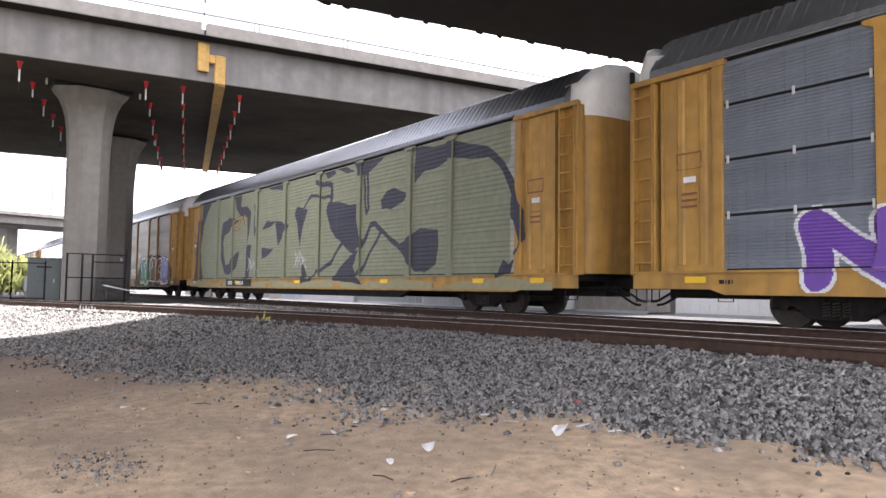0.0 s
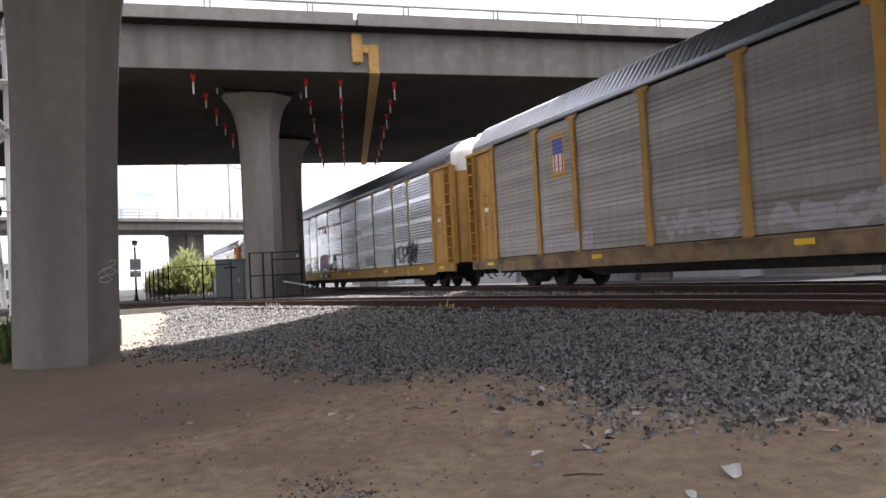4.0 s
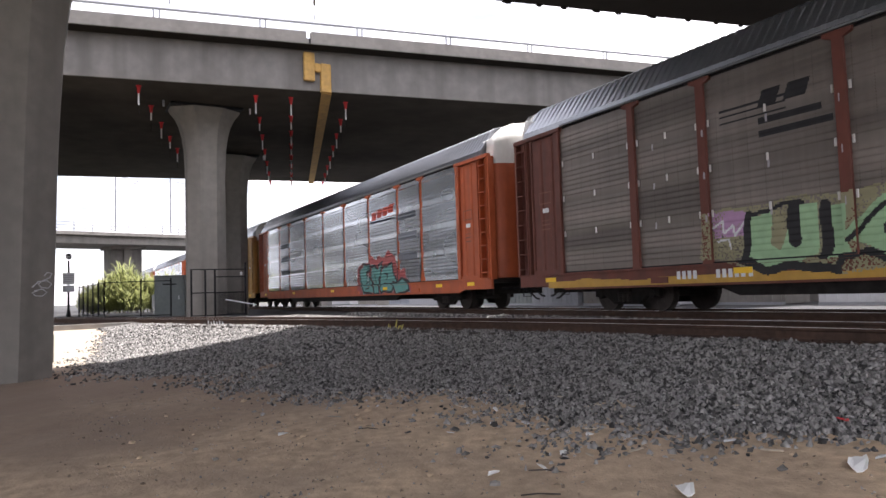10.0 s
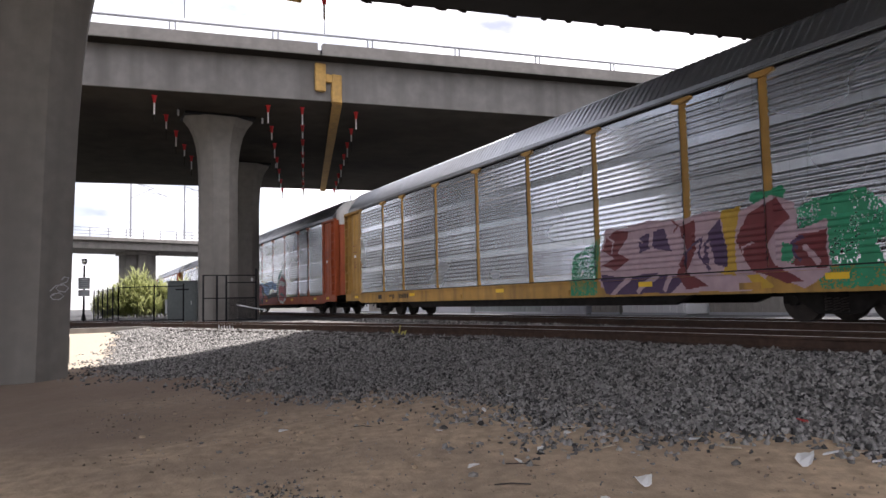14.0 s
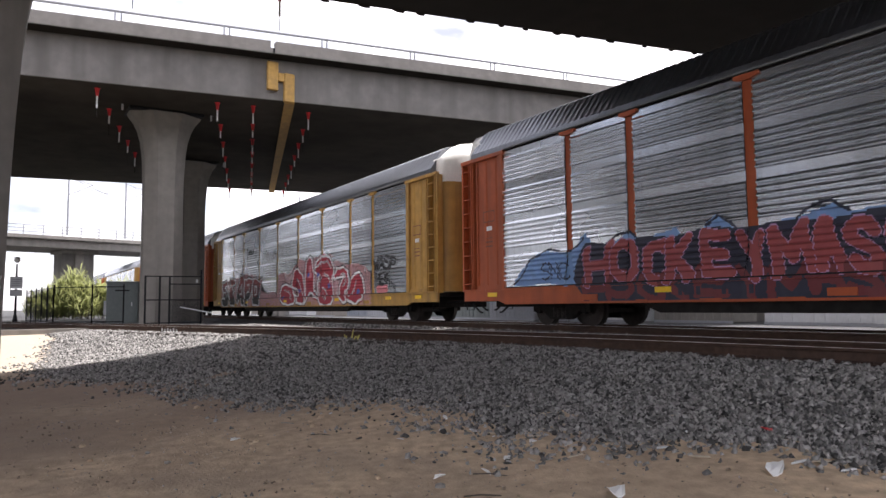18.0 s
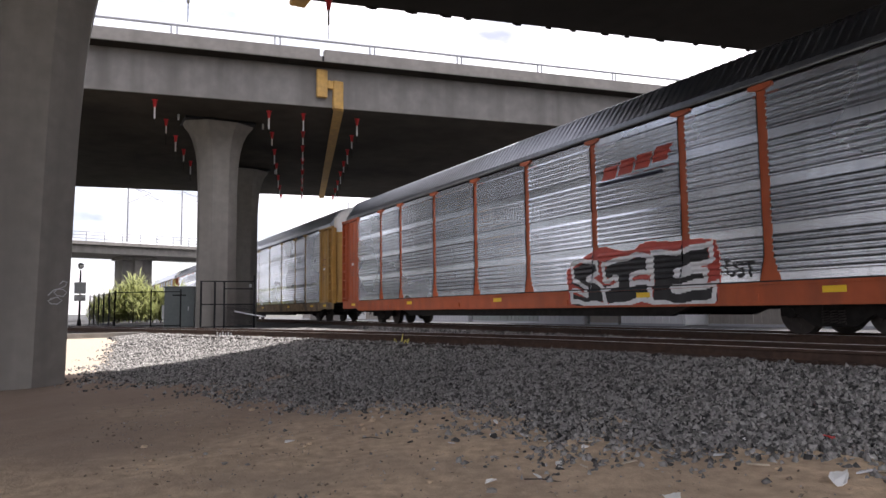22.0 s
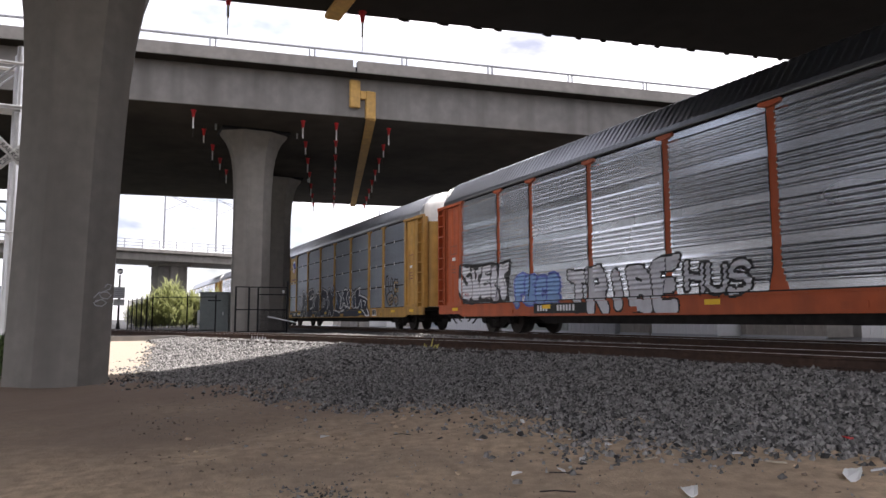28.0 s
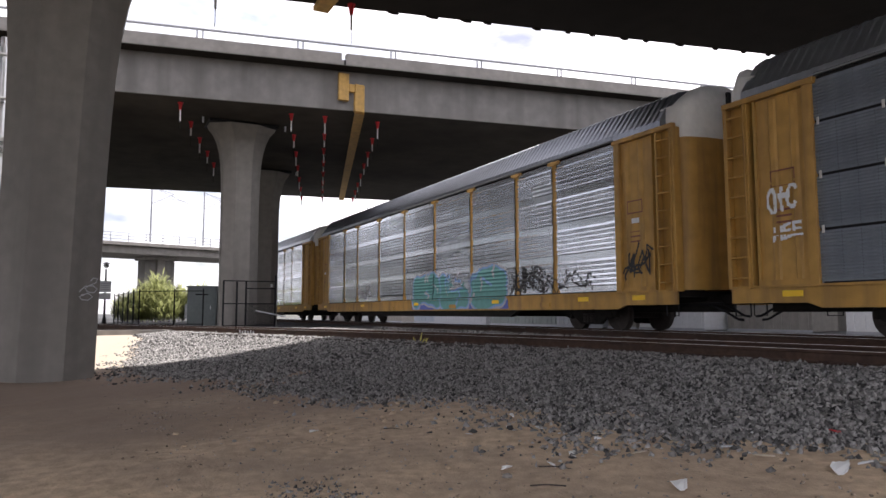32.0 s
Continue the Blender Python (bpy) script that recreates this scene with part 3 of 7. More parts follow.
def viaduct(name, x_near, x_far, y0, y1, z, label, rail, over, drop):
    """Box girder under a wider deck: over is the deck's overhang, drop how far it lies below two metres."""
    v = tagged(empty(name), label, "viaduct", kind="structure")
    zd = z + 2.024 - drop
    bm = bmesh.new()
    slab(bm, x_near, x_far, y0, y1, z + 0.03, zd - 0.034)
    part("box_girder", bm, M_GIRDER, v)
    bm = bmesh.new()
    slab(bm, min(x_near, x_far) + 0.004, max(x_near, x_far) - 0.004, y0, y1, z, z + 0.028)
    part("soffit", bm, M_SOFFIT_HALF_SHADE if rail else M_SOFFIT_SHADE, v, "stained underside with its shade put into the colour")
    for x, s in ((x_near, 1), (x_far, -1)):
        bm = bmesh.new()
        slab(bm, *sorted((x - s * 0.4, x + s * over)), y0, y1, zd, zd + 0.23)
        part("deck_edge", bm, M_CONCRETE, v)
        # the shade under the overhang is put in as a near-black slab
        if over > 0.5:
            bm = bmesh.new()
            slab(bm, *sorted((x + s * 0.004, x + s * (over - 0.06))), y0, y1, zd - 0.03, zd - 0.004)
            part("overhang_soffit", bm, M_SOFFIT_SHADE, v, "underside of the deck overhang with its shade put into the colour")
        for a, b in ((y0, -2.16), (-1.92, y1)):
            bm = bmesh.new()
            slab(bm, *sorted((x + s * (over - 0.42), x + s * (over - 0.12))), a, b, zd + 0.234, zd + 0.60)
            part("barrier", bm, M_CONCRETE, v)
        if rail:
            xr, zr = x + s * (over - 0.26), zd + 1.05
            bm = bmesh.new()
            rod(bm, (deck_x(xr, y0), y0, zr), (deck_x(xr, y1), y1, zr), 0.065)
            part("hand_rail", bm, M_DARKGREY, v)
            y = y0 + 4.2
            while y < y1:
                bm = bmesh.new()
                for d in (-0.12, 0.12):
                    box(bm, deck_x(xr, y) - 0.03, deck_x(xr, y) + 0.03, y + d - 0.03, y + d + 0.03, zd + 0.60, zr + 0.01)
                part("rail_post", bm, M_DARKGREY, v)
                y += 4.3
    bm = bmesh.new()
    slab(bm, min(x_near, x_far) + 0.4, max(x_near, x_far) - 0.4, y0, y1, zd + 0.006, zd + 0.22)
    part("deck", bm, M_CONCRETE, v)
    return v


COL_X, COL_Y, COL_W = -18.3, -13.05, 2.12
far_viaduct = viaduct("highway_viaduct", -30.25, -55.85, -120, 140, 10.0, "wide grey concrete highway viaduct with a railing on its barrier", True, 0.8, 0.094)
near_viaduct = viaduct("highway_viaduct", 6.0, -18.72, -120, 140, 10.0, "dark underside of a concrete highway viaduct overhead", False, 0.12, 0.0)
column("bridge_column", -35.4, -5.62, -0.5, 9.87, 1.76, 1.86, 0, "pale concrete bridge column with a flared head")
column("bridge_column", -46.5, -2.1, -0.5, 9.87, 2.0, 1.66, 0, "shaded concrete bridge column with a flared head")
column("bridge_column", COL_X, COL_Y, -1.3, 10.0, COL_W, 1.75, 0, "tall concrete bridge column with a flared head beside the dirt", -1.1, 1.9)

# ---- train ----
PITCH, EDGE = 30.28, 12.38
POSTS = (-9.6, -7.54, -4.52, -1.51, 1.51, 4.52, 7.54, 9.6)
BAYS = tuple(zip((-EDGE,) + POSTS, POSTS + (EDGE,)))
# the end pieces are drawn for a shorter car and moved out by this much
OUT = Matrix.Translation((EDGE - 11.63, 0, 0))
MESHES = {}
GAPS = set()


def cached(key, make, mat):
    if key not in MESHES:
        bm = make()
        me = bpy.data.meshes.new(key[0] if isinstance(key, tuple) else key)
        bm.to_mesh(me)
        bm.free()
        for m in mat if isinstance(mat, (list, tuple)) else (mat,):
            me.materials.append(m)
        MESHES[key] = me
    return MESHES[key]


def rib_profile(style):
    """(z, depth) points of a side panel from sill to eave; depth is outward."""
    pts, z, top = [], 1.04, 4.93
    if style == "fine":
        pitch, d, flat, per = 0.062, 0.018, 0.05, 15
    else:
        pitch, d, flat, per = 0.128, dict(low=0.009, mid=0.030, rib=0.042)[style], 0.17, 6
    while z < top - 0.16:
        pts += [(z, 0.0), (z + flat, 0.0)]
        z += flat
        for _ in range(per):
            if z + pitch > top:
                break
            pts += [(z + pitch * 0.16, d), (z + pitch * 0.36, d), (z + pitch * 0.84, 0.0), (z + pitch, 0.0)]
            z += pitch
        if style == "fine" and z < top - 0.3:
            GAPS.add(round(z + 0.026, 3))
            pts += [(z + 0.001, -0.05), (z + 0.052, -0.05)]
            z += 0.053
    pts.append((top, 0.0))
    return pts


PROUD = ("rib", "mid")


def foot_half(z, foot):
    """Half width of a side post at height z, flared towards its foot."""
    return 0.11 + max(0.0, (foot - 0.1) * (1 - (z - 0.98) / ((foot - 0.1) * 3.6)))


def panel_mesh(a, b, style, foot):
    """A ribbed panel from a to b; proud panels are cut round the posts beside them."""
    bm = bmesh.new()
    prof = rib_profile(style)
    cols = []
    for x, s in ((a, 1), (b, -1)):
        cut = style in PROUD and abs(x) < EDGE
        cols.append([bm.verts.new((x + s * (foot_half(z, foot) if cut else 0.01), -d, z)) for z, d in prof])
    for i in range(len(prof) - 1):
        f = bm.faces.new((cols[0][i], cols[1][i], cols[1][i + 1], cols[0][i + 1]))
        if min(prof[i][1], prof[i + 1][1]) < -0.01:
            f.material_index = 1
    # backing sheet gives the panel its thickness
    box(bm, a + 0.01, b - 0.01, 0.055, 0.07, 1.03, 4.94)
    return bm


def post_mesh(foot, proud):
    bm = bmesh.new()
    knee = 1.0 + (foot - 0.1) * 3.6
    if proud:
        prism(bm, [(-foot, 0.98), (foot, 0.98), (0.115, knee), (0.115, 4.9), (-0.115, 4.9), (-0.115, knee)], "y", 0.015, 0.05)
        prism(bm, [(0.10, 4.84), (0.27, 4.89), (0.27, 4.97), (-0.27, 4.97), (-0.27, 4.89), (-0.10, 4.84)], "y", -0.05, 0.03)
    else:
        prism(bm, [(-foot, 0.98), (foot, 0.98), (0.11, knee), (0.10, 4.82), (0.27, 4.89), (0.27, 4.97), (-0.27, 4.97), (-0.27, 4.89), (-0.10, 4.82), (-0.11, knee)], "y", -0.05, 0.03)
    bmesh.ops.bevel(bm, geom=bm.edges[:], offset=0.006, segments=1, affect="EDGES")
    return bm


HALF_ROOF = ((0.22, 6.04), (0.6, 5.99), (0.9, 5.92), (1.06, 5.82), (1.54, 5.16), (1.56, 5.0))
ROOF_PROFILE = tuple((-y, z) for y, z in HALF_ROOF[::-1]) + HALF_ROOF


def roof_mesh():
    bm = bmesh.new()
    xs = []
    x = -13.95
    while x < 13.95:
        xs += [(x, 0.0), (x + 0.09, 0.0), (x + 0.12, 0.026), (x + 0.19, 0.026)]
        x += 0.22
    xs.append((13.95, 0.0))
    rows = []
    for x, d in xs:
        rows.append([bm.verts.new((x, y * (1 + d * 0.6 * min(1.0, max(0.0, (z - 5.1) / 0.3))), z + d * min(1.0, max(0.0, (z - 5.1) / 0.3)))) for y, z in ROOF_PROFILE])
    for a, b in zip(rows, rows[1:]):
        for i in range(len(ROOF_PROFILE) - 1):
            bm.faces.new((a[i], a[i + 1], b[i + 1], b[i]))
    bm.faces.new(rows[0])
    bm.faces.new(rows[-1][::-1])
    bmesh.ops.recalc_face_normals(bm, faces=bm.faces)
    return bm


def door_mesh():
    """Curved end doors with a pale head, closing one end of the car (towards +x)."""
    bm = bmesh.new()
    plan = [(13.15, -1.36), (13.58, -1.355), (13.7, -1.27), (13.8, -1.05), (13.88, -0.7), (13.93, -0.02), (13.93, 0.02), (13.88, 0.7), (13.8, 1.05), (13.7, 1.27), (13.58, 1.355), (13.15, 1.36)]
    zs = (1.02, 4.66, 4.67, 5.0)
    grid = [[bm.verts.new((x, y, z)) for x, y in plan] for z in zs]
    heads = []
    for k in (0.5, 1.0):
        ring = []
        for x, y in plan:
            top = float(np.interp(abs(y), (0, 0.6, 0.95, 1.22, 1.5), (6.07, 6.01, 5.90, 5.72, 5.26)))
            ring.append(bm.verts.new((x - 0.16 * k * k, y * (1 - 0.02 * k), 5.0 + (top - 5.0) * k)))
        heads.append(ring)
    grid += heads
    for r, (p, q) in enumerate(zip(grid, grid[1:])):
        for i in range(len(plan) - 1):
            f = bm.faces.new((p[i], p[i + 1], q[i + 1], q[i]))
            f.material_index = 0 if r < 2 else 1
            f.smooth = True
    bm.faces.new(grid[-1]).material_index = 1
    bmesh.ops.recalc_face_normals(bm, faces=bm.faces)
    return bm


def end_panel_mesh():
    return box(bmesh.new(), 11.63, 12.92, -1.53, -1.47, 1.02, 4.86)


def stiffener_mesh():
    return prism(bmesh.new(), [(-0.09, -1.53), (-0.05, -1.56), (0.05, -1.56), (0.09, -1.53)], "z", 1.14, 4.8)


def corner_mesh():
    """Ladder pocket at the car's corner."""
    bm = bmesh.new()
    box(bm, 13.04, 13.09, -1.6, -1.40, 0.98, 4.9, bevel=0.006)
    box(bm, 13.58, 13.66, -1.6, -1.38, 0.98, 4.9, bevel=0.006)
    box(bm, 13.09, 13.58, -1.42, -1.38, 0.98, 4.9)
    return bm


def top_rail_mesh():
    bm = bmesh.new()
    box(bm, 11.5, 13.66, -1.63, -1.50, 4.87, 4.985, bevel=0.008)
    return bm


def edge_post_mesh():
    return boxes((11.56, 11.76, -1.61, -1.5, 0.98, 4.88), bevel=0.008)


def sill_mesh():
    bm = bmesh.new()
    prism(bm, [(-14.35, 0.68), (-12.6, 0.68), (-12.3, 0.58), (12.3, 0.58), (12.6, 0.68), (14.35, 0.68), (14.35, 1.02), (-14.35, 1.02)], "y", -1.58, -1.50)
    box(bm, -14.35, 14.35, -1.62, -1.5, 0.985, 1.03)
    for x in (-8.9, -2.9, 3.1, 9.1):
        box(bm, x - 0.25, x + 0.25, -1.62, -1.58, 0.66, 0.80)
    return bm


def under_mesh():
    bm = bmesh.new()
    box(bm, -14.25, 14.25, -0.45, 0.45, 0.5, 1.0)
    box(bm, -14.3, 14.3, -1.5, 1.5, 0.86, 1.0)
    prism(bm, [(-7.6, 0.62), (-6.9, 0.36), (6.9, 0.36), (7.6, 0.62)], "y", -1.47, -1.30)
    prism(bm, [(-7.6, 0.62), (-6.9, 0.36), (6.9, 0.36), (7.6, 0.62)], "y", 1.30, 1.47)
    for x in np.arange(-12.5, 13, 1.25):
        box(bm, x - 0.05, x + 0.05, -1.48, 1.48, 0.66, 0.9)
    box(bm, 2.2, 3.1, -1.2, -0.6, 0.42, 0.8)
    rod(bm, (-3.2, -1.0, 0.62), (-2.0, -1.0, 0.62), 0.2, 10)
    return bm


def frame_side_mesh():
    """Cast side frame of a truck."""
    bm = bmesh.new()
    prism(bm, [(-1.12, 0.36), (-1.12, 0.56), (-0.75, 0.62), (-0.35, 0.68), (0.35, 0.68), (0.75, 0.62), (1.12, 0.56), (1.12, 0.36), (0.72, 0.38), (0.42, 0.17), (-0.42, 0.17), (-0.72, 0.38)], "y", -0.07, 0.07)
    bmesh.ops.bevel(bm, geom=bm.edges[:], offset=0.015, segments=1, affect="EDGES")
    for x in (-0.89, 0.89):
        rod(bm, (x, -0.1, 0.42), (x, 0.02, 0.42), 0.10, 10)
    return bm


def spring_mesh():
    return tube(bmesh.new(), [(0.058 * math.cos(k * math.pi / 4), -0.09 + 0.058 * math.sin(k * math.pi / 4), 0.22 + 0.27 * k / 44) for k in range(45)], 0.014, 5)


WHEEL_R = 0.42


def wheelset_mesh():
    bm = bmesh.new()
    for s in (-1, 1):
        c = s * 0.75
        rod(bm, (0, c - 0.065, 0), (0, c + 0.065, 0), WHEEL_R, 28)
        rod(bm, (0, c - s * 0.065, 0), (0, c - s * 0.095, 0), WHEEL_R + 0.028, 28)
        rod(bm, (0, c + s * 0.06, 0), (0, c + s * 0.09, 0), 0.13, 14)
        for k in range(6):
            a = k * math.pi / 3
            rod(bm, (0.26 * math.cos(a), c + s * 0.06, 0.26 * math.sin(a)), (0.26 * math.cos(a), c + s * 0.074, 0.26 * math.sin(a)), 0.05, 8)
    rod(bm, (0, -1.0, 0), (0, 1.0, 0), 0.085, 10)
    return bm


def ladder(parent, paint):
    lad = link("ladder", cached(("ladder_rail", paint.name), lambda: boxes((13.095, 13.13, -1.63, -1.57, 0.98, 4.86), (13.54, 13.575, -1.63, -1.57, 0.98, 4.86)), paint), parent)
    rung = cached(("rung", paint.name), lambda: rod(bmesh.new(), (13.11, -1.61, 0), (13.56, -1.61, 0), 0.022, 6), paint)
    for k in range(9):
        link("rung", rung, lad, loc=(0, 0, 1.2 + 0.43 * k))
    return lad


HALF_TURN = Matrix.Rotation(math.pi, 4, "Z")
FLIP_X = Matrix.Diagonal((-1, 1, 1, 1))
WHEELSETS = []


def truck(parent, x):
    tr = link("truck", cached("bolster", lambda: boxes((-0.22, 0.22, -1.12, 1.12, 0.42, 0.68), bevel=0.03), M_UNDER), parent, loc=(x, 0, 0))
    for s in (-1, 1):
        link("side_frame", cached("side_frame", frame_side_mesh, M_UNDER), tr, loc=(0, s * 1.02, 0))
        for x in (-0.16, 0.0, 0.16):
            link("spring", cached("spring", spring_mesh, M_WHEEL), tr, loc=Matrix.Translation((x, s * 1.02, 0)) @ (Matrix() if s < 0 else HALF_TURN))
        w = link("wheelset", cached("wheelset", wheelset_mesh, M_WHEEL), tr)
        w.matrix_parent_inverse = Matrix.Translation((s * 0.89, 0, WHEEL_R))
        WHEELSETS.append(w)
    return tr


def coupler_mesh():
    bm = bmesh.new()
    box(bm, 13.2, 14.05, -0.10, 0.10, 0.72, 0.92, bevel=0.02)
    prism(bm, [(13.98, -0.18), (14.42, -0.20), (14.44, -0.05), (14.3, 0.02), (14.3, 0.14), (13.98, 0.16)], "z", 0.68, 0.96)
    rod(bm, (13.6, -1.2, 0.7), (13.6, 0.1, 0.78), 0.018, 6)
    return bm


def hose_mesh():
    bm = bmesh.new()
    pts = [(13.3 + 1.15 * k / 8, -0.35 - 0.05 * math.sin(k), 0.72 - 0.40 * math.sin(math.pi * k / 16) ** 2) for k in range(9)]
    tube(bm, pts, 0.030, 7)
    return bm


def step_mesh():
    """Stirrup step under the corner."""
    return tube(bmesh.new(), [(13.2, -1.5, 0.98), (13.2, -1.5, 0.42), (13.58, -1.5, 0.42), (13.58, -1.5, 0.98)], 0.016, 6)


def autorack(label, paint, panel, style="rib", foot=0.24, sill=None, roof=None, post=None, head=None):
    """One covered automobile rack car, standing on the rails with its middle at the origin."""
    car = tagged(empty("autorack_car", (0, FAR_C, 0)), label, "railway car", "cars of the train")
    link("underframe", cached("underframe", under_mesh, M_UNDER), car)
    pn = paint.name
    for turn in (Matrix(), HALF_TURN):
        link("side_sill", cached(("side_sill", (sill or paint).name), sill_mesh, sill or paint), car, loc=turn)
        for a, b in BAYS:
            link("side_panel", cached(("side_panel", a, style, foot, panel.name), lambda: panel_mesh(a, b, style, foot), (panel, M_BLACK)), car, loc=turn @ Matrix.Translation((0, -1.56 if style in PROUD else -1.535, 0)))
            if (style == "fine" or panel is M_GALV_BROWN) and turn == Matrix():
                for z in sorted(GAPS) if style == "fine" else (2.07, 3.02, 3.97):
                    for x in (a + 0.16, (a + b) / 2, b - 0.16):
                        link("clip", cached("clip", lambda: boxes((-0.022, 0.022, -0.02, 0.006, -0.075, 0.075), bevel=0.004), M_WHITE), car, loc=Matrix.Translation((x, -1.552, z)))
        link("eave_strip", cached("eave_strip", lambda: boxes((-12.25, 12.25, -1.605, -1.565, 4.99, 5.045), bevel=0.006), M_EAVE), car, loc=turn)
        # black strip drawn in for the shade line between panels and sill
        link("sill_gap", cached("sill_gap", lambda: boxes((-12.25, 12.25, -1.572, -1.53, 1.032, 1.062)), M_BLACK), car, loc=turn)
        # dark strip set under the eave as the shade of the gap there
        link("eave_gap", cached("eave_gap", lambda: boxes((-12.25, 12.25, -1.50, -1.46, 4.92, 5.0)), M_UNDER), car, loc=turn)
        for x in POSTS:
            link("side_post", cached(("side_post", foot, style in PROUD, (post or paint).name), lambda: post_mesh(foot, style in PROUD), post or paint), car, loc=turn @ Matrix.Translation((x, -1.56, 0)))
        for x in (-12.9, -6.7, -0.2, 6.2, 10.9, 13.1):
            link("reflector", cached("reflector", lambda: boxes((-0.22, 0.22, -1.598, -1.58, 0.80, 0.92)), M_REFLECT), car, loc=turn @ Matrix.Translation((x, 0, 0)))
        for fl in (Matrix(), FLIP_X):
            link("end_panel", cached(("end_panel", pn), end_panel_mesh, paint), car, loc=turn @ fl @ OUT)
            for x in (12.0, 12.48):
                link("stiffener", cached(("stiffener", pn), stiffener_mesh, paint), car, loc=turn @ fl @ OUT @ Matrix.Translation((x, 0, 0)))
            link("slot_edge", cached(("slot_edge", pn), lambda: boxes((12.86, 12.92, -1.57, -1.532, 1.02, 4.86)), paint), car, loc=turn @ fl @ OUT)
            link("kick_plate", cached(("kick_plate", pn), lambda: boxes((11.77, 12.855, -1.575, -1.532, 1.02, 1.13)), paint), car, loc=turn @ fl @ OUT)
            # black backing puts the shade into the open slot beside the ladder
            link("slot_back", cached("slot_back", lambda: boxes((12.945, 13.04, -1.36, -1.33, 1.0, 4.86)), M_BLACK), car, loc=turn @ fl @ OUT)
            link("corner_post", cached(("corner_post", pn), corner_mesh, paint), car, loc=turn @ fl @ OUT)
            link("edge_post", cached(("edge_post", pn), edge_post_mesh, paint), car, loc=turn @ fl @ OUT)
            link("top_rail", cached(("top_rail", pn), top_rail_mesh, paint), car, loc=turn @ fl @ OUT)
            link("stirrup_step", cached("stirrup_step", step_mesh, M_BLACK), car, loc=turn @ fl @ OUT)
            lad = ladder(car, paint)
            lad.matrix_basis = turn @ fl @ OUT
    link("roof", cached(("roof", roof.name), roof_mesh, roof), car)
    for turn in (Matrix(), HALF_TURN):
        link("end_door", cached(("end_door", pn, (head or M_WHITE).name), door_mesh, (paint, head or M_WHITE)), car, "curved end doors with a pale head", loc=turn @ OUT)
        link("door_bar", cached("door_bar", lambda: boxes((13.9, 13.965, -0.06, 0.06, 1.05, 5.85)), M_BLACK), car, "black hinge bar down the middle of the doors", loc=turn @ OUT)
        link("coupler", cached("coupler", coupler_mesh, M_UNDER), car, loc=turn @ OUT)
        link("air_hose", cached("air_hose", hose_mesh, M_BLACK), car, loc=turn @ OUT)
        link("signal_cable", cached("air_hose", hose_mesh, M_BLACK), car, loc=turn @ OUT @ Matrix.Translation((0.0, 0.22, 0.08)))
        link("coupling_bar", cached("coupling_bar", lambda: rod(bmesh.new(), (12.9, -0.75, 0.68), (13.95, -0.45, 0.70), 0.035, 7), M_BLACK), car, loc=turn @ OUT)
    for x in (-10.55, 10.55):
        truck(car, x)
    return car


CARS = []
for label, paint, panel, style, foot, sill, roof in (
    ("yellow railcar with blue-grey ribbed panels and purple lettering", M_YELLOW, M_GALV_BLUE, "fine", 0.2, None, M_ROOF),
    ("yellow railcar painted over with huge pale green letters", M_YELLOW, M_GALV_DIRTY, "low", 0.14, None, M_ROOF_DARK),
    ("yellow railcar with weathered panels and teal, brown and violet lettering", M_YELLOW, M_GALV_DIRTY, "low", 0.14, M_TAN, M_ROOF),
    ("yellow railcar with galvanised panels and black scrawls", M_YELLOW, M_GALV, "mid", 0.24, None, M_ROOF_DARK),
    ("brown railcar with dusty panels and green lettering", M_BROWN, M_GALV_BROWN, "low", 0.14, None, M_ROOF),
    ("orange railcar with galvanised panels and turquoise lettering", M_ORANGE, M_GALV, "rib", 0.24, None, M_ROOF_DARK),
    ("yellow railcar with grey panels and maroon and green lettering", M_YELLOW, M_GALV, "mid", 0.14, None, M_ROOF),
    ("orange railcar with galvanised panels and red and blue lettering", M_ORANGE, M_GALV, "rib", 0.26, None, M_ROOF_DARK),
    ("yellow railcar with galvanised panels and large red lettering", M_YELLOW, M_GALV, "rib", 0.14, None, M_ROOF_DARK),
    ("orange railcar with galvanised panels and black block lettering", M_ORANGE, M_GALV, "rib", 0.26, None, M_ROOF_DARK),
    ("yellow railcar with plain galvanised panels", M_YELLOW, M_GALV, "mid", 0.14, M_TAN, M_ROOF),
    ("orange railcar with galvanised panels and silver lettering", M_ORANGE, M_GALV, "rib", 0.26, None, M_ROOF_DARK),
    ("yellow railcar with blue-grey ribbed panels and black and white lettering", M_YELLOW, M_GALV_BLUE, "fine", 0.16, None, M_ROOF),
    ("yellow railcar with galvanised panels and turquoise lettering", M_YELLOW, M_GALV, "rib", 0.22, None, M_ROOF_DARK),
    ("yellow railcar with galvanised panels", M_YELLOW, M_GALV, "rib", 0.14, None, M_ROOF),
):
    CARS.append(autorack(label, paint, panel, style, foot, sill, roof, M_POST_PALE if "pale green" in label else None))

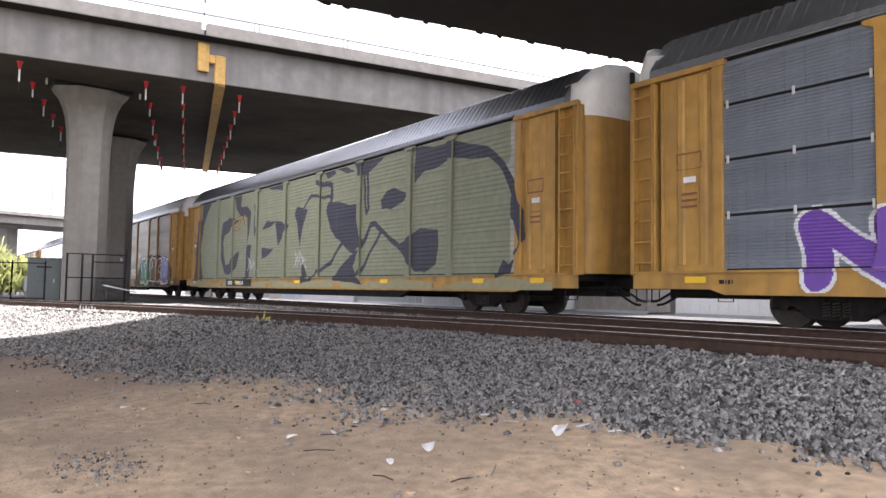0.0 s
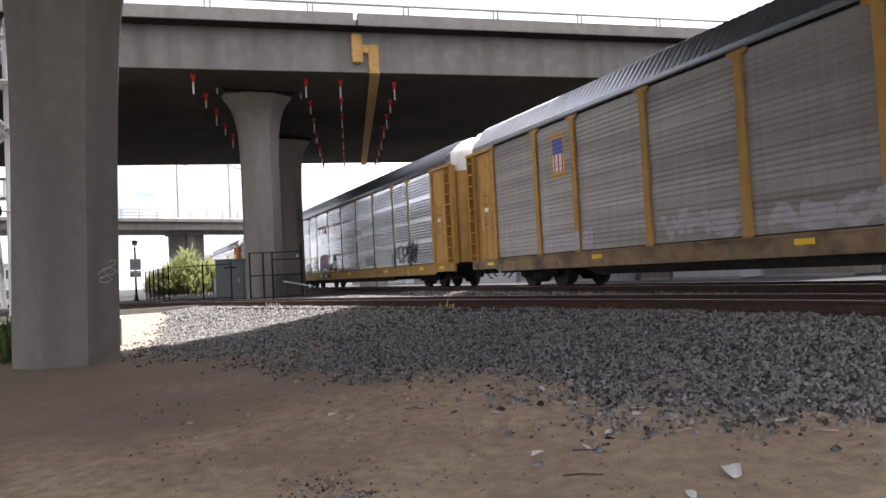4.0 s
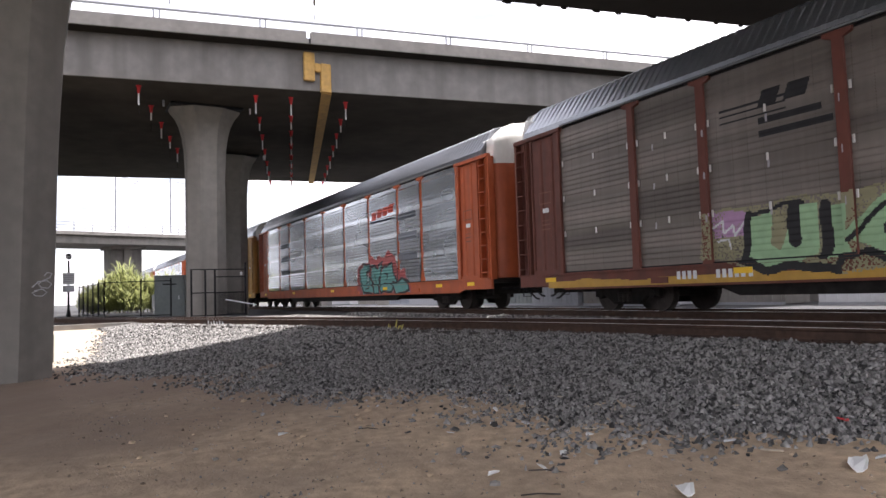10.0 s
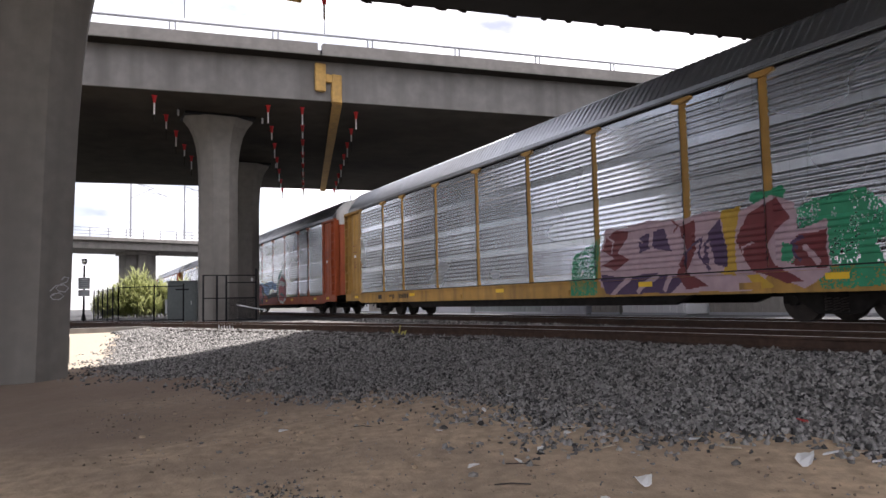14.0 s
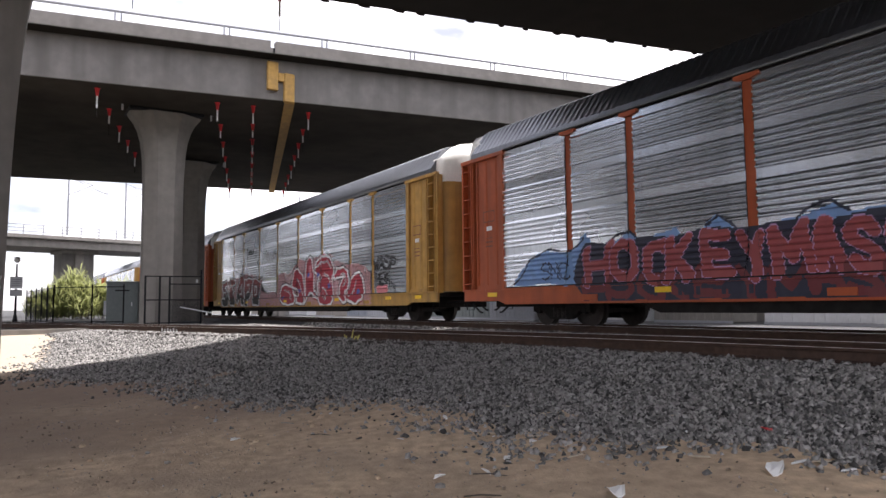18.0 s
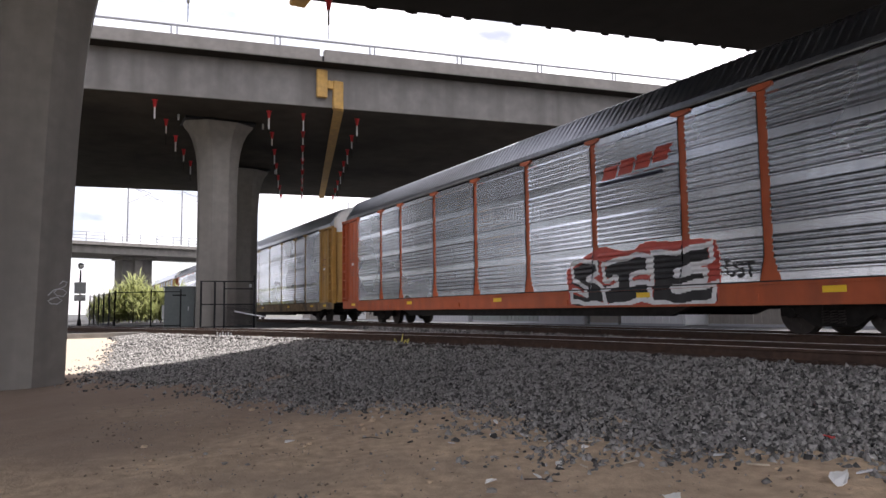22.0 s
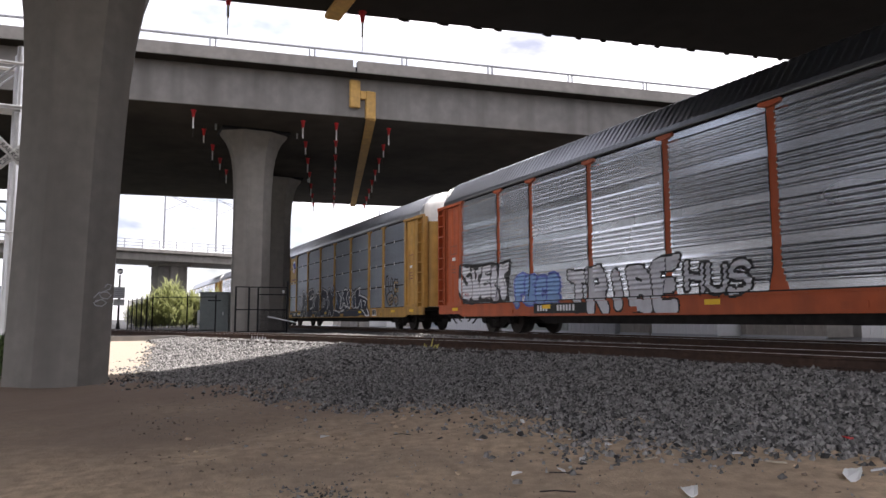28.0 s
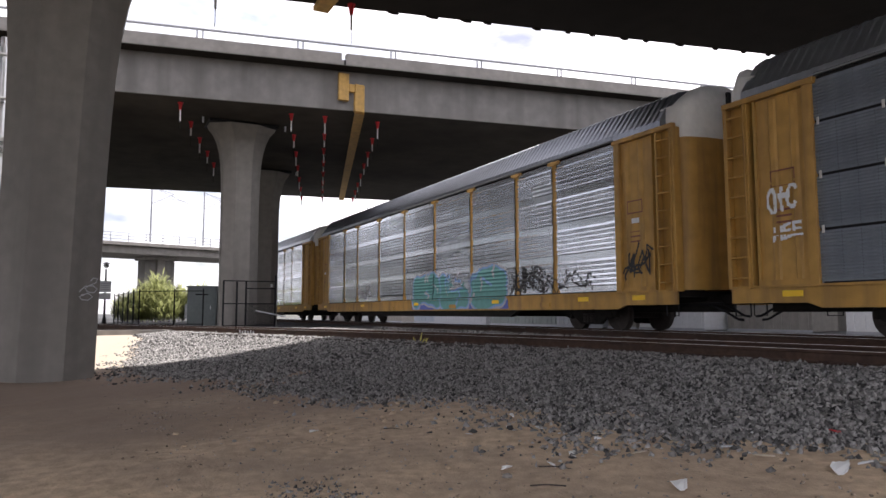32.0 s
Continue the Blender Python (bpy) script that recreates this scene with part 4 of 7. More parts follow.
# ---- paint on the cars: lettering and marks that follow the ribs ----
FONT = {
    "A": "0,0 .3,1 .4,1 .7,0|.13,.38 .57,.38", "B": "0,0 0,1 .45,1 .6,.85 .6,.65 .45,.52 0,.52|.45,.52 .66,.38 .66,.14 .5,0 0,0",
    "C": ".66,.85 .5,1 .2,1 0,.8 0,.2 .2,0 .5,0 .66,.15", "E": ".62,1 0,1 0,0 .62,0|0,.5 .5,.5", "G": ".66,.85 .5,1 .2,1 0,.8 0,.2 .2,0 .5,0 .66,.2 .66,.45 .4,.45",
    "H": "0,0 0,1|.65,0 .65,1|0,.5 .65,.5", "I": ".3,0 .3,1", "K": "0,0 0,1|.62,1 0,.45|.15,.56 .66,0", "M": "0,0 .05,1 .38,.35 .7,1 .75,0", "N": "0,0 0,1 .62,0 .62,1",
    "O": ".2,0 0,.25 0,.75 .2,1 .48,1 .68,.75 .68,.25 .48,0 .2,0", "P": "0,0 0,1 .48,1 .64,.85 .64,.6 .48,.45 0,.45", "R": "0,0 0,1 .48,1 .64,.85 .64,.62 .48,.48 0,.48|.3,.48 .68,0",
    "S": ".64,.86 .48,1 .18,1 .02,.84 .02,.66 .2,.54 .48,.46 .64,.32 .64,.14 .46,0 .16,0 0,.14", "T": "0,1 .7,1|.35,1 .35,0", "U": "0,1 0,.22 .2,0 .46,0 .66,.22 .66,1",
    "W": "0,1 .15,0 .37,.7 .6,0 .75,1", "Z": "0,1 .65,1 0,0 .65,0", "X": "0,0 .65,1|0,1 .65,0", "Y": "0,1 .33,.5 .66,1|.33,.5 .33,0", "F": ".62,1 0,1 0,0|0,.52 .48,.52", "L": "0,1 0,0 .6,0", "D": "0,0 0,1 .4,1 .66,.75 .66,.25 .4,0 0,0",
}


def stroke_points(ch):
    return [[tuple(float(c) for c in p.split(",")) for p in line.split()] for line in FONT[ch].split("|")]


def paint_material(name, rgb, rough=0.6):
    return material(name, rgb, rough, vary=0.10, grain=5.0, stain=1.2, stain_amount=0.25, dark=tuple(c * 0.6 + 0.05 for c in rgb), streak=True)


INKS = {}


def ink(name, rgb):
    if name not in INKS:
        INKS[name] = paint_material("spray_" + name, rgb)
    return name


for _n, _c in dict(navy=(0.025, 0.028, 0.05), black=(0.012, 0.012, 0.014), pale=(0.205, 0.222, 0.15), white=(0.72, 0.73, 0.74), teal=(0.07, 0.25, 0.19), rust=(0.20, 0.075, 0.045), violet=(0.28, 0.29, 0.58), purple=(0.16, 0.07, 0.36), mint=(0.33, 0.52, 0.30),
                   cream=(0.30, 0.28, 0.165), lilac=(0.46, 0.27, 0.45), turq=(0.11, 0.30, 0.28), green=(0.03, 0.28, 0.14), maroon=(0.16, 0.03, 0.035), pink=(0.62, 0.21, 0.24), red=(0.36, 0.03, 0.05), brick=(0.33, 0.075, 0.075), sky=(0.2, 0.34, 0.6), silver=(0.62, 0.63, 0.67),
                   blue=(0.09, 0.12, 0.42), gold=(0.52, 0.33, 0.04), logo=(0.45, 0.07, 0.05), haze=(0.42, 0.4, 0.42), steel=(0.13, 0.145, 0.17), ochre=(0.50, 0.29, 0.05), indigo=(0.012, 0.018, 0.04), plum=(0.075, 0.04, 0.10), rose=(0.46, 0.33, 0.37), dusk=(0.2, 0.185, 0.175), blush=(0.50, 0.27, 0.28)).items():
    ink(_n, _c)
INK_NAMES = list(INKS)


class Paint:
    """A sheet of spray paint on one car side, laid rib by rib over panels, posts and sill."""

    def __init__(self, style, foot, x0, x1, z0=0.63, z1=4.9):
        prof = rib_profile(style)
        rows = [(z, z + 0.05, 0.062, 0.062) for z in np.arange(0.63, 0.98, 0.05)] + [(0.985, 1.03, 0.102, 0.102)]
        rows += [(a, b, da, db) for (a, da), (b, db) in zip(prof, prof[1:]) if b > a + 1e-4 and da > -0.04 and db > -0.04]
        fine = []
        for za, zb, da, db in rows:
            n = max(1, math.ceil((zb - za) / 0.034))
            fine += [(za + (zb - za) * q / n, za + (zb - za) * (q + 1) / n, da + (db - da) * q / n, da + (db - da) * (q + 1) / n) for q in range(n)]
        self.rows = [r for r in fine if r[1] > z0 and r[0] < z1]
        self.dx, self.foot, self.proud = 0.025, foot, style in PROUD
        self.x = np.arange(x0, x1, self.dx) + self.dx / 2
        self.z = np.array([(a + b) / 2 for a, b, *_ in self.rows])
        self.ids = np.full((len(self.z), len(self.x)), -1, int)

    def distance(self, line):
        X, Z = np.meshgrid(self.x, self.z)
        X, Z = X + 0.07 * np.sin(2.3 * Z + 0.9 * X) + 0.025 * np.sin(7.0 * Z + 2.0), Z + 0.06 * np.sin(2.7 * X + 0.6 * Z) + 0.02 * np.sin(8.0 * X)
        best = np.full(X.shape, 9.0)
        for (ax, az), (bx, bz) in zip(line, line[1:]):
            dx, dz = bx - ax, bz - az
            t = np.clip(((X - ax) * dx + (Z - az) * dz) / (dx * dx + dz * dz + 1e-9), 0, 1)
            best = np.minimum(best, np.hypot(X - ax - t * dx, Z - az - t * dz))
        return best

    def fill(self, mask, name):
        self.ids[mask] = INK_NAMES.index(name)

    def stroke(self, line, r, name):
        self.fill(self.distance(line) < r, name)

    def poly(self, text, name, cover=1.0):
        """A filled shape with the corners given as x,z pairs; thin mist covers only a share of it, in streaks and specks."""
        pts = [tuple(float(c) for c in q.split(",")) for q in text.split()]
        X, Z = np.meshgrid(self.x, self.z)
        X, Z = X + 0.05 * np.sin(3.1 * Z + X), Z + 0.04 * np.sin(3.7 * X)
        inside = np.zeros(X.shape, bool)
        for (ax, az), (bx, bz) in zip(pts, pts[1:] + pts[:1]):
            if abs(bz - az) > 1e-6:
                inside ^= ((az > Z) != (bz > Z)) & (X < (bx - ax) * (Z - az) / (bz - az) + ax)
        if cover < 1:
            patch = 0.16 * np.sin(2.1 * X + 1.7 * Z) + 0.12 * np.sin(5.3 * X - 3.0 * Z) + 0.1 * np.sin(17.0 * X + 1.2 * Z)
            inside &= np.random.default_rng(len(text)).random(X.shape) < cover + patch
        self.fill(inside, name)

    def shape(self, text, fill, line=None, lw=0.04, halo=None, hw=0.05):
        """A filled letter shape with an outline round it and a halo beyond that."""
        pts = [tuple(float(c) for c in q.split(",")) for q in text.split()]
        pts.append(pts[0])
        if halo:
            self.stroke(pts, lw + hw, halo)
        self.poly(text, fill)
        if line:
            self.stroke(pts, lw, line)

    def curl(self, text, r, name):
        self.stroke([tuple(float(c) for c in q.split(",")) for q in text.split()], r, name)

    def cloud(self, x0, x1, z0, z1, name, seed=0, rough=0.25):
        X, Z = np.meshgrid(self.x, self.z)
        w = np.zeros_like(X)
        for k in range(1, 6):
            w += np.sin(X * 1.3 * k + seed * k) * np.cos(Z * 1.7 * k + seed) / k
        top, low = z1 + rough * w, z0
        side = rough * w
        self.fill((Z < top) & (Z > low) & (X > x0 + side) & (X < x1 - side), name)

    def letters(self, text, x0, x1, z0, z1, r, fills, line=None, lw=0.06, halo=None, hw=0.08, wave=0.0, lean=0.0):
        """Letters from x0 to x1; each stroke is 2 r wide, with an outline lw wide and a halo beyond it."""
        step = (x1 - x0) / len(text)
        fields = []
        for i, ch in enumerate(text):
            if ch == " ":
                continue
            dz = wave * math.sin(i * 2.1)
            w, h = step - 2 * r * 0.8, (z1 - z0) - 2 * r + dz
            d = None
            for poly in stroke_points(ch):
                pts = [(x0 + i * step + r * 0.8 + u / 0.7 * w + lean * v * h, z0 + r + v * h) for u, v in poly]
                e = self.distance(pts)
                d = e if d is None else np.minimum(d, e)
            fields.append((i, d))
        for i, d in fields:
            if halo:
                self.fill(d < r + lw + hw, halo)
        for i, d in fields:
            if line:
                self.fill(d < r + lw, line)
            self.fill(d < r, fills[i % len(fills)])

    def wild(self, x0, x1, z0, z1, n, seed, names, r=(0.02, 0.07)):
        """Loose hooks and slashes over and round the letters."""
        g = random.Random(seed)
        for _ in range(n):
            x, z = g.uniform(x0, x1), g.uniform(z0, z1)
            a, q = g.uniform(0.4, 2.7), g.uniform(0.25, 0.7)
            bend = g.uniform(-0.25, 0.25)
            self.stroke([(x, z), (x + q * 0.5 * math.cos(a) + bend, z + q * 0.5 * math.sin(a)), (x + q * math.cos(a), z + q * math.sin(a))], g.uniform(*r), g.choice(names))

    def bar(self, x0, x1, z0, z1, name, lean=0.0):
        X, Z = np.meshgrid(self.x, self.z)
        s = lean * (Z - z0)
        self.fill((X > x0 + s) & (X < x1 + s) & (Z > z0) & (Z < z1), name)

    def digits(self, x0, n, z0, h, name):
        """A line of unreadable characters, as small bars."""
        for k in range(n):
            self.bar(x0 + k * h * 0.85, x0 + k * h * 0.85 + h * 0.55, z0, z0 + h, name)

    def scrawl(self, x0, x1, z0, z1, name, seed, r=0.03, n=3):
        rng = random.Random(seed)
        for _ in range(n):
            m = 9
            pts = [(x0 + (x1 - x0) * k / m, rng.uniform(z0, z1)) for k in range(m + 1)]
            pts = [(x + rng.uniform(-0.12, 0.12), z) for x, z in pts]
            self.stroke(pts, r, name)

    def build(self, car, label):
        verts, faces, mats = [], [], []
        used = sorted(set(self.ids.ravel()) - {-1})
        slot = {m: i for i, m in enumerate(used)}
        edges = np.concatenate([self.x - self.dx / 2, [self.x[-1] + self.dx / 2]])
        cuts = sorted([(x, x) for x in POSTS])
        for (za, zb, da, db), ids, zc in zip(self.rows, self.ids, self.z):
            half = 0.0 if zc <= 0.98 else foot_half(zc, self.foot) if self.proud or zc < 4.84 else 0.28
            post = np.zeros(len(self.x), bool)
            if zc > 1.03:
                for p, _ in cuts:
                    post |= np.abs(self.x - p) < half
                end = (np.abs(self.x) > EDGE - 0.08) * 1 + (np.abs(self.x) > EDGE + 0.15) * 1
            else:
                end = np.zeros(len(self.x), bool)
            key = ids * 4 + post * 1 + end * 2
            start = 0
            for i in range(1, len(key) + 1):
                if i == len(key) or key[i] != key[start]:
                    if ids[start] >= 0:
                        if zc < 1.03:
                            ya, yb = -1.53 - da, -1.53 - db
                        elif post[start]:
                            ya = yb = -1.552 if self.proud else -1.616
                        elif end[start]:
                            ya = yb = -1.622 if abs(self.x[start]) < EDGE + 0.15 else -1.576
                        else:
                            skin = 1.566 if self.proud else 1.541
                            ya, yb = -skin - da, -skin - db
                        n = len(verts)
                        verts += [(edges[start], ya, za), (edges[i], ya, za), (edges[i], yb, zb), (edges[start], yb, zb)]
                        faces.append((n, n + 1, n + 2, n + 3))
                        mats.append(slot[ids[start]])
                    start = i
        if not faces:
            return None
        me = bpy.data.meshes.new("painted_lettering")
        me.from_pydata(verts, [], faces)
        for m in used:
            me.materials.append(INKS[INK_NAMES[m]])
        me.polygons.foreach_set("material_index", mats)
        return tagged(link("painted_lettering", me, car, label), kind="stuff")


def marks(p, x, plate=False, name="white"):
    """The car's number line on the sill, as bars."""
    if plate:
        p.bar(x - 0.1, x + 2.55, 0.68, 0.93, "black")
    p.digits(x, 4, 0.72, 0.18, name)
    p.digits(x + 1.05, 6, 0.72, 0.18, name)


def slanted_logo(p, x0, x1, z, name, under="navy"):
    """A slanted block mark with an underline."""
    n = 4
    w = (x1 - x0) / n
    for k in range(n):
        p.bar(x0 + k * w, x0 + k * w + w * 0.82, z + 0.05 * k, z + 0.05 * k + 0.34, name, lean=0.5)
    p.bar(x0 - 0.1, x1 - 0.3, z - 0.14, z - 0.06, under, lean=0.5)


def paint_cars():
    ps = [Paint(s, f, -13.65, 13.65) for s, f in (("fine", 0.2), ("low", 0.14), ("low", 0.14), ("mid", 0.24), ("low", 0.14), ("rib", 0.24), ("mid", 0.14), ("rib", 0.26), ("rib", 0.14), ("rib", 0.26), ("mid", 0.14), ("rib", 0.26), ("fine", 0.16), ("rib", 0.22))]
    a, b, c, d, e, f, g, h, i, j, k, l, m, n = ps
    # purple letters on the leading car
    a.letters("NTS", -10.85, -5.6, 0.66, 2.0, 0.24, ["purple"], "white", 0.07)
    a.wild(-9.9, -5.8, 0.8, 1.8, 8, 11, ["purple", "white"])
    a.digits(-12.4, 5, 0.78, 0.07, "black")
    # pale green giants
    b.cloud(-12.2, 12.1, 0.99, 5.2, "pale", 3, 0.12)
    for shape in ("-11.96,5 -10.38,5.1 -11.23,4.5 -11.86,3.8 -12.17,2.8 -12.07,1.8 -11.65,0.8 -11.12,0.6 -13.12,0.9 -12.91,1.9 -12.7,4.1 -12.07,4.1",
                  "-6.81,3.7 -8.07,4 -8.91,3.7 -9.12,2.9 -9.12,2 -8.49,1.3 -7.65,1.2 -7.02,1.5 -6.59,2.3 -7.02,2.2 -7.86,1.8 -8.38,1.7 -8.7,2.1 -8.81,2.7 -8.59,3.1 -7.75,3.4 -7.12,3.6",
                  "-7.33,5.1 -6.38,5.1 -6.49,4.4 -5.75,4.3 -5.23,4 -5.65,2.5 -5.75,3.8 -6.7,4 -7.12,4.3",
                  "-3.96,3.1 -3.33,3.5 -2.38,3.4 -3.65,3.1",
                  "-2.49,3.4 -1.12,3.2 -2.28,2.3",
                  "-3.96,2.3 -2.7,2.3 -3.44,1.9 -3.86,1.8",
                  "-5.65,2.5 -5.12,2.5 -5.44,0.9 -5.86,0.9",
                  "-0.7,3.5 -0.49,3.8 0.46,3.7 0.14,3.1 -0.07,2.2 -0.39,3.1",
                  "-0.07,1.8 0.25,1.5 0.67,0.9 0.14,0.8 0.04,1.3",
                  "-2.28,5.1 -1.75,5.1 -1.86,4.6 -4.91,5.2 -3.96,5.3",
                  "2.25,3.8 2.77,3.7 4.35,3.5 4.46,2.9 4.56,2.4 4.77,2.1 4.14,1.8 2.77,2.4 2.35,2.8 2.04,3.5",
                  "3.93,1.8 4.56,1.9 4.14,1.4 4.35,1.1 4.88,0.7 2.56,0.8 3.19,1.3",
                  "2.77,5 3.3,5 4.14,4.7 4.04,4.7 3.4,4.7 2.67,4.9",
                  "1.75,5 2.5,5 2.75,4.72 2.1,4.68", "4.1,5 7.0,5 6.0,4.86 5.3,4.6 4.85,4.4 4.4,4.42",
                  "5.93,3.2 5.82,3.5 6.14,3.7 6.67,3.8 7.4,3.6 7.19,3.4 6.46,3.1",
                  "6.88,2 7.51,2.2 8.14,2.4 8.98,2.4 9.09,1.9 8.98,1.4 8.35,1.1 7.82,1.1 7.51,1.4",
                  "7.82,3.8 7.82,4.8 7.09,4.9 9.51,4.8 10.67,4.6 11.19,4.4 11.82,3.9 12.24,3.4 12.46,2.9 12.67,2.6 12.67,1.9 12.46,1.8 12.35,2.3 12.14,2.5 12.14,3.1 11.72,3.7 11.19,4.1 10.67,4.2 9.51,4.3 8.98,4.2 8.35,4.1",
                  "11.61,0.9 11.82,1.4 12.03,1.3 12.35,1.6 12.56,1.9 12.24,1.6 12.14,1.1 11.72,0.9"):
        b.poly(shape, "navy")
    for line, r in (("-4.91,4.3 -4.81,3.1 -4.6,2.9 -4.6,3.3", 0.07),
                    ("0.25,3.8 0.77,4.1 2.25,4", 0.06),
                    ("1.19,4.6 2.04,4.5 2.46,4.4 2.35,3.8", 0.1),
                    ("3.4,2.2 2.46,1.6 0.77,0.9", 0.07),
                    ("4.88,4.6 5.09,4.5 5.09,3.3 4.88,3.2 4.88,4.6", 0.07),
                    ("4.67,2.1 5.19,2.7 5.51,2.7 5.93,2.4 7.09,1.9", 0.09),
                    ("5.82,2.4 4.98,1.5 4.35,1", 0.07)):
        b.stroke([tuple(float(c) for c in q.split(",")) for q in line.split()], r, "navy")
    b.cloud(-13.6, 13.6, 0.63, 0.86, "cream", 5, 0.08)
    # a winding emblem in one line
    worm = [(-6.59, 3.42), (-7.17, 3.42), (-7.31, 3.55), (-7.31, 3.75), (-7.12, 3.88), (-6.62, 3.88), (-6.62, 3.42), (-6.07, 3.88), (-6.07, 3.42)]
    b.stroke(worm, 0.07, "black"), b.stroke(worm, 0.035, "ochre")
    b.scrawl(-5.5, -4.4, 1.3, 1.9, "haze", 1, 0.02, 3)
    b.scrawl(-0.6, 0.35, 1.4, 2.1, "haze", 2, 0.02, 3)
    b.bar(-8.1, -4.9, 0.66, 0.97, "black")
    marks(b, -7.85)
    # teal, brown and violet letters
    c.poly("5.5,2.2 4.6,1.1 4.4,0.6 10,0.6 12.8,0.62 12.9,1.6 12.6,1.9 12.2,2.3 10.6,2.5 7.9,2.6", "black")
    for text, name in (("5.8,2.3 6.8,2.5 6.8,2.2 6.3,2 6.7,1.9 6.9,1.4 6.8,0.8 5.9,0.7 6,1.5 5.65,1.9", "teal"), ("7,2.4 7.65,2.4 7.8,1.6 8,2.3 8.4,2.3 8.4,1.8 8.1,1.1 7.7,0.75 6.9,0.75 6.85,1.7", "teal"),
                       ("8.3,2.4 9.65,2.4 9.6,2 9.3,1.8 9.35,0.9 8.2,0.9 8.1,1.55 8.55,1.8", "rust"), ("9.75,2.3 10.6,2.3 10.55,1.9 10.1,1.8 9.95,1.55 10.5,1.4 10.5,0.9 9.8,0.9 9.4,1.3 9.6,1.85", "rust"),
                       ("10.7,2.35 11.4,2.4 11.45,2 11.65,1.95 11.6,2.3 12.15,2.35 12.15,1.7 12.35,0.9 11.65,0.85 11.4,1.5 11.3,0.72 10.65,0.72 10.5,1.35", "violet")):
        c.shape(text, name, "white", 0.035)
    c.poly("7.2,0.7 7.5,1.1 7.8,0.8 7.7,0.7", "mint"), c.bar(11.35, 11.9, 0.68, 0.9, "black"), c.bar(11.4, 11.6, 0.72, 0.86, "white"), c.bar(11.65, 11.85, 0.72, 0.86, "white")
    c.letters("SW", 4.85, 5.4, 2.4, 2.75, 0.025, ["white"]), c.letters("ECON", 4.8, 5.4, 2.05, 2.3, 0.022, ["haze"]), c.letters("SL", 12.1, 12.35, 1.9, 2.3, 0.02, ["white"])
    c.letters("YEOK", 3.1, 4.7, 1.3, 1.72, 0.03, ["white"]), c.letters("WHS", -4.1, -1.7, 1.15, 1.75, 0.10, ["haze"]), c.letters("ABOEO", -1.0, 2.7, 1.1, 1.65, 0.09, ["haze"])
    c.cloud(-9.2, -6.8, 1.1, 1.6, "haze", 4, 0.12)
    c.bar(-8.75, -8.0, 3.3, 4.6, "ochre"), c.bar(-8.65, -8.1, 4.0, 4.45, "blue"), c.bar(-8.65, -8.1, 3.45, 4.0, "white")
    for x in (-8.6, -8.4, -8.2):
        c.bar(x, x + 0.08, 3.45, 4.0, "logo")
    # black scrawls and a red block mark
    for k0, x in enumerate((-7.1, -6.3)):
        d.bar(x, x + 0.72, 3.97, 4.11, "logo"), d.bar(x + 0.28, x + 0.44, 3.6, 4.05, "logo")
    d.stroke([(-5.55, 3.6), (-4.95, 4.11)], 0.07, "logo"), d.stroke([(-5.55, 4.11), (-4.95, 3.6)], 0.07, "logo")
    d.letters("HSUNE", -6.9, -4.75, 1.25, 2.15, 0.12, ["lilac"], "navy", 0.04)
    d.letters("SNOG", -8.3, -7.65, 1.65, 1.95, 0.022, ["black"]), d.letters("MSTK", -8.4, -7.5, 1.25, 1.55, 0.022, ["black"])
    d.stroke([(-3.5, 1.15), (-3.6, 1.55), (-3.45, 1.9), (-3.15, 2.0), (-2.85, 1.9), (-2.85, 1.2), (-3.1, 1.08), (-3.5, 1.15)], 0.07, "black")
    d.stroke([(-3.15, 1.2), (-3.1, 1.9)], 0.09, "black")
    d.letters("SNAKE", -4.5, -3.7, 1.2, 1.6, 0.03, ["black"])
    d.letters("KEATOS", 3.0, 4.4, 1.2, 1.7, 0.022, ["black"])
    d.letters("WMORUS", 7.0, 10.4, 1.15, 1.95, 0.03, ["black"]), d.scrawl(9.3, 10.6, 1.2, 2.2, "navy", 8, 0.04, 4)
    d.scrawl(0.2, 1.3, 1.3, 1.6, "haze", 4, 0.015, 2), d.scrawl(-11.2, -9.6, 1.2, 1.8, "haze", 14, 0.03, 2)
    d.letters("TTK", 4.7, 5.6, 0.75, 0.95, 0.03, ["rust"])
    marks(d, -6.9, True)
    # mint letters on the brown car
    e.cloud(-13, 6.0, 0.63, 0.80, "ochre", 1, 0.04)
    e.poly("-7.7,2.05 -6.6,2.14 -4.8,2.16 -3.9,2.16 -2.4,2.05 -2.35,1.6 -2.25,1.05 -3.15,0.76 -4.75,0.75 -5.65,0.85 -6.8,0.95 -7.75,1.15", "cream", 0.8)
    e.poly("-7.5,2.05 -6.55,2.05 -6.65,1.55 -7.4,1.5", "lilac", 0.8), e.curl("-7.4,1.75 -7.2,1.9 -7.15,1.65 -6.95,1.85 -6.9,1.65 -6.7,1.85", 0.025, "white"), e.curl("-7.3,1.45 -7.05,1.55 -7,1.35", 0.02, "white")
    for text in ("-6.54,1.92 -6.03,1.97 -6.13,1.34 -5.92,1.19 -5.54,1.97 -5.06,2.02 -5.17,1.1 -5.51,0.9 -6.22,0.9 -6.65,1.21", "-5,1.94 -4.48,1.98 -4.57,1.5 -3.92,1.97 -2.45,1.94 -2.6,1.05 -3.16,0.78 -3.74,0.79 -4.21,1.14 -4.63,1.39 -4.52,1.08 -5.11,1.0"):
        e.poly(text, "mint")
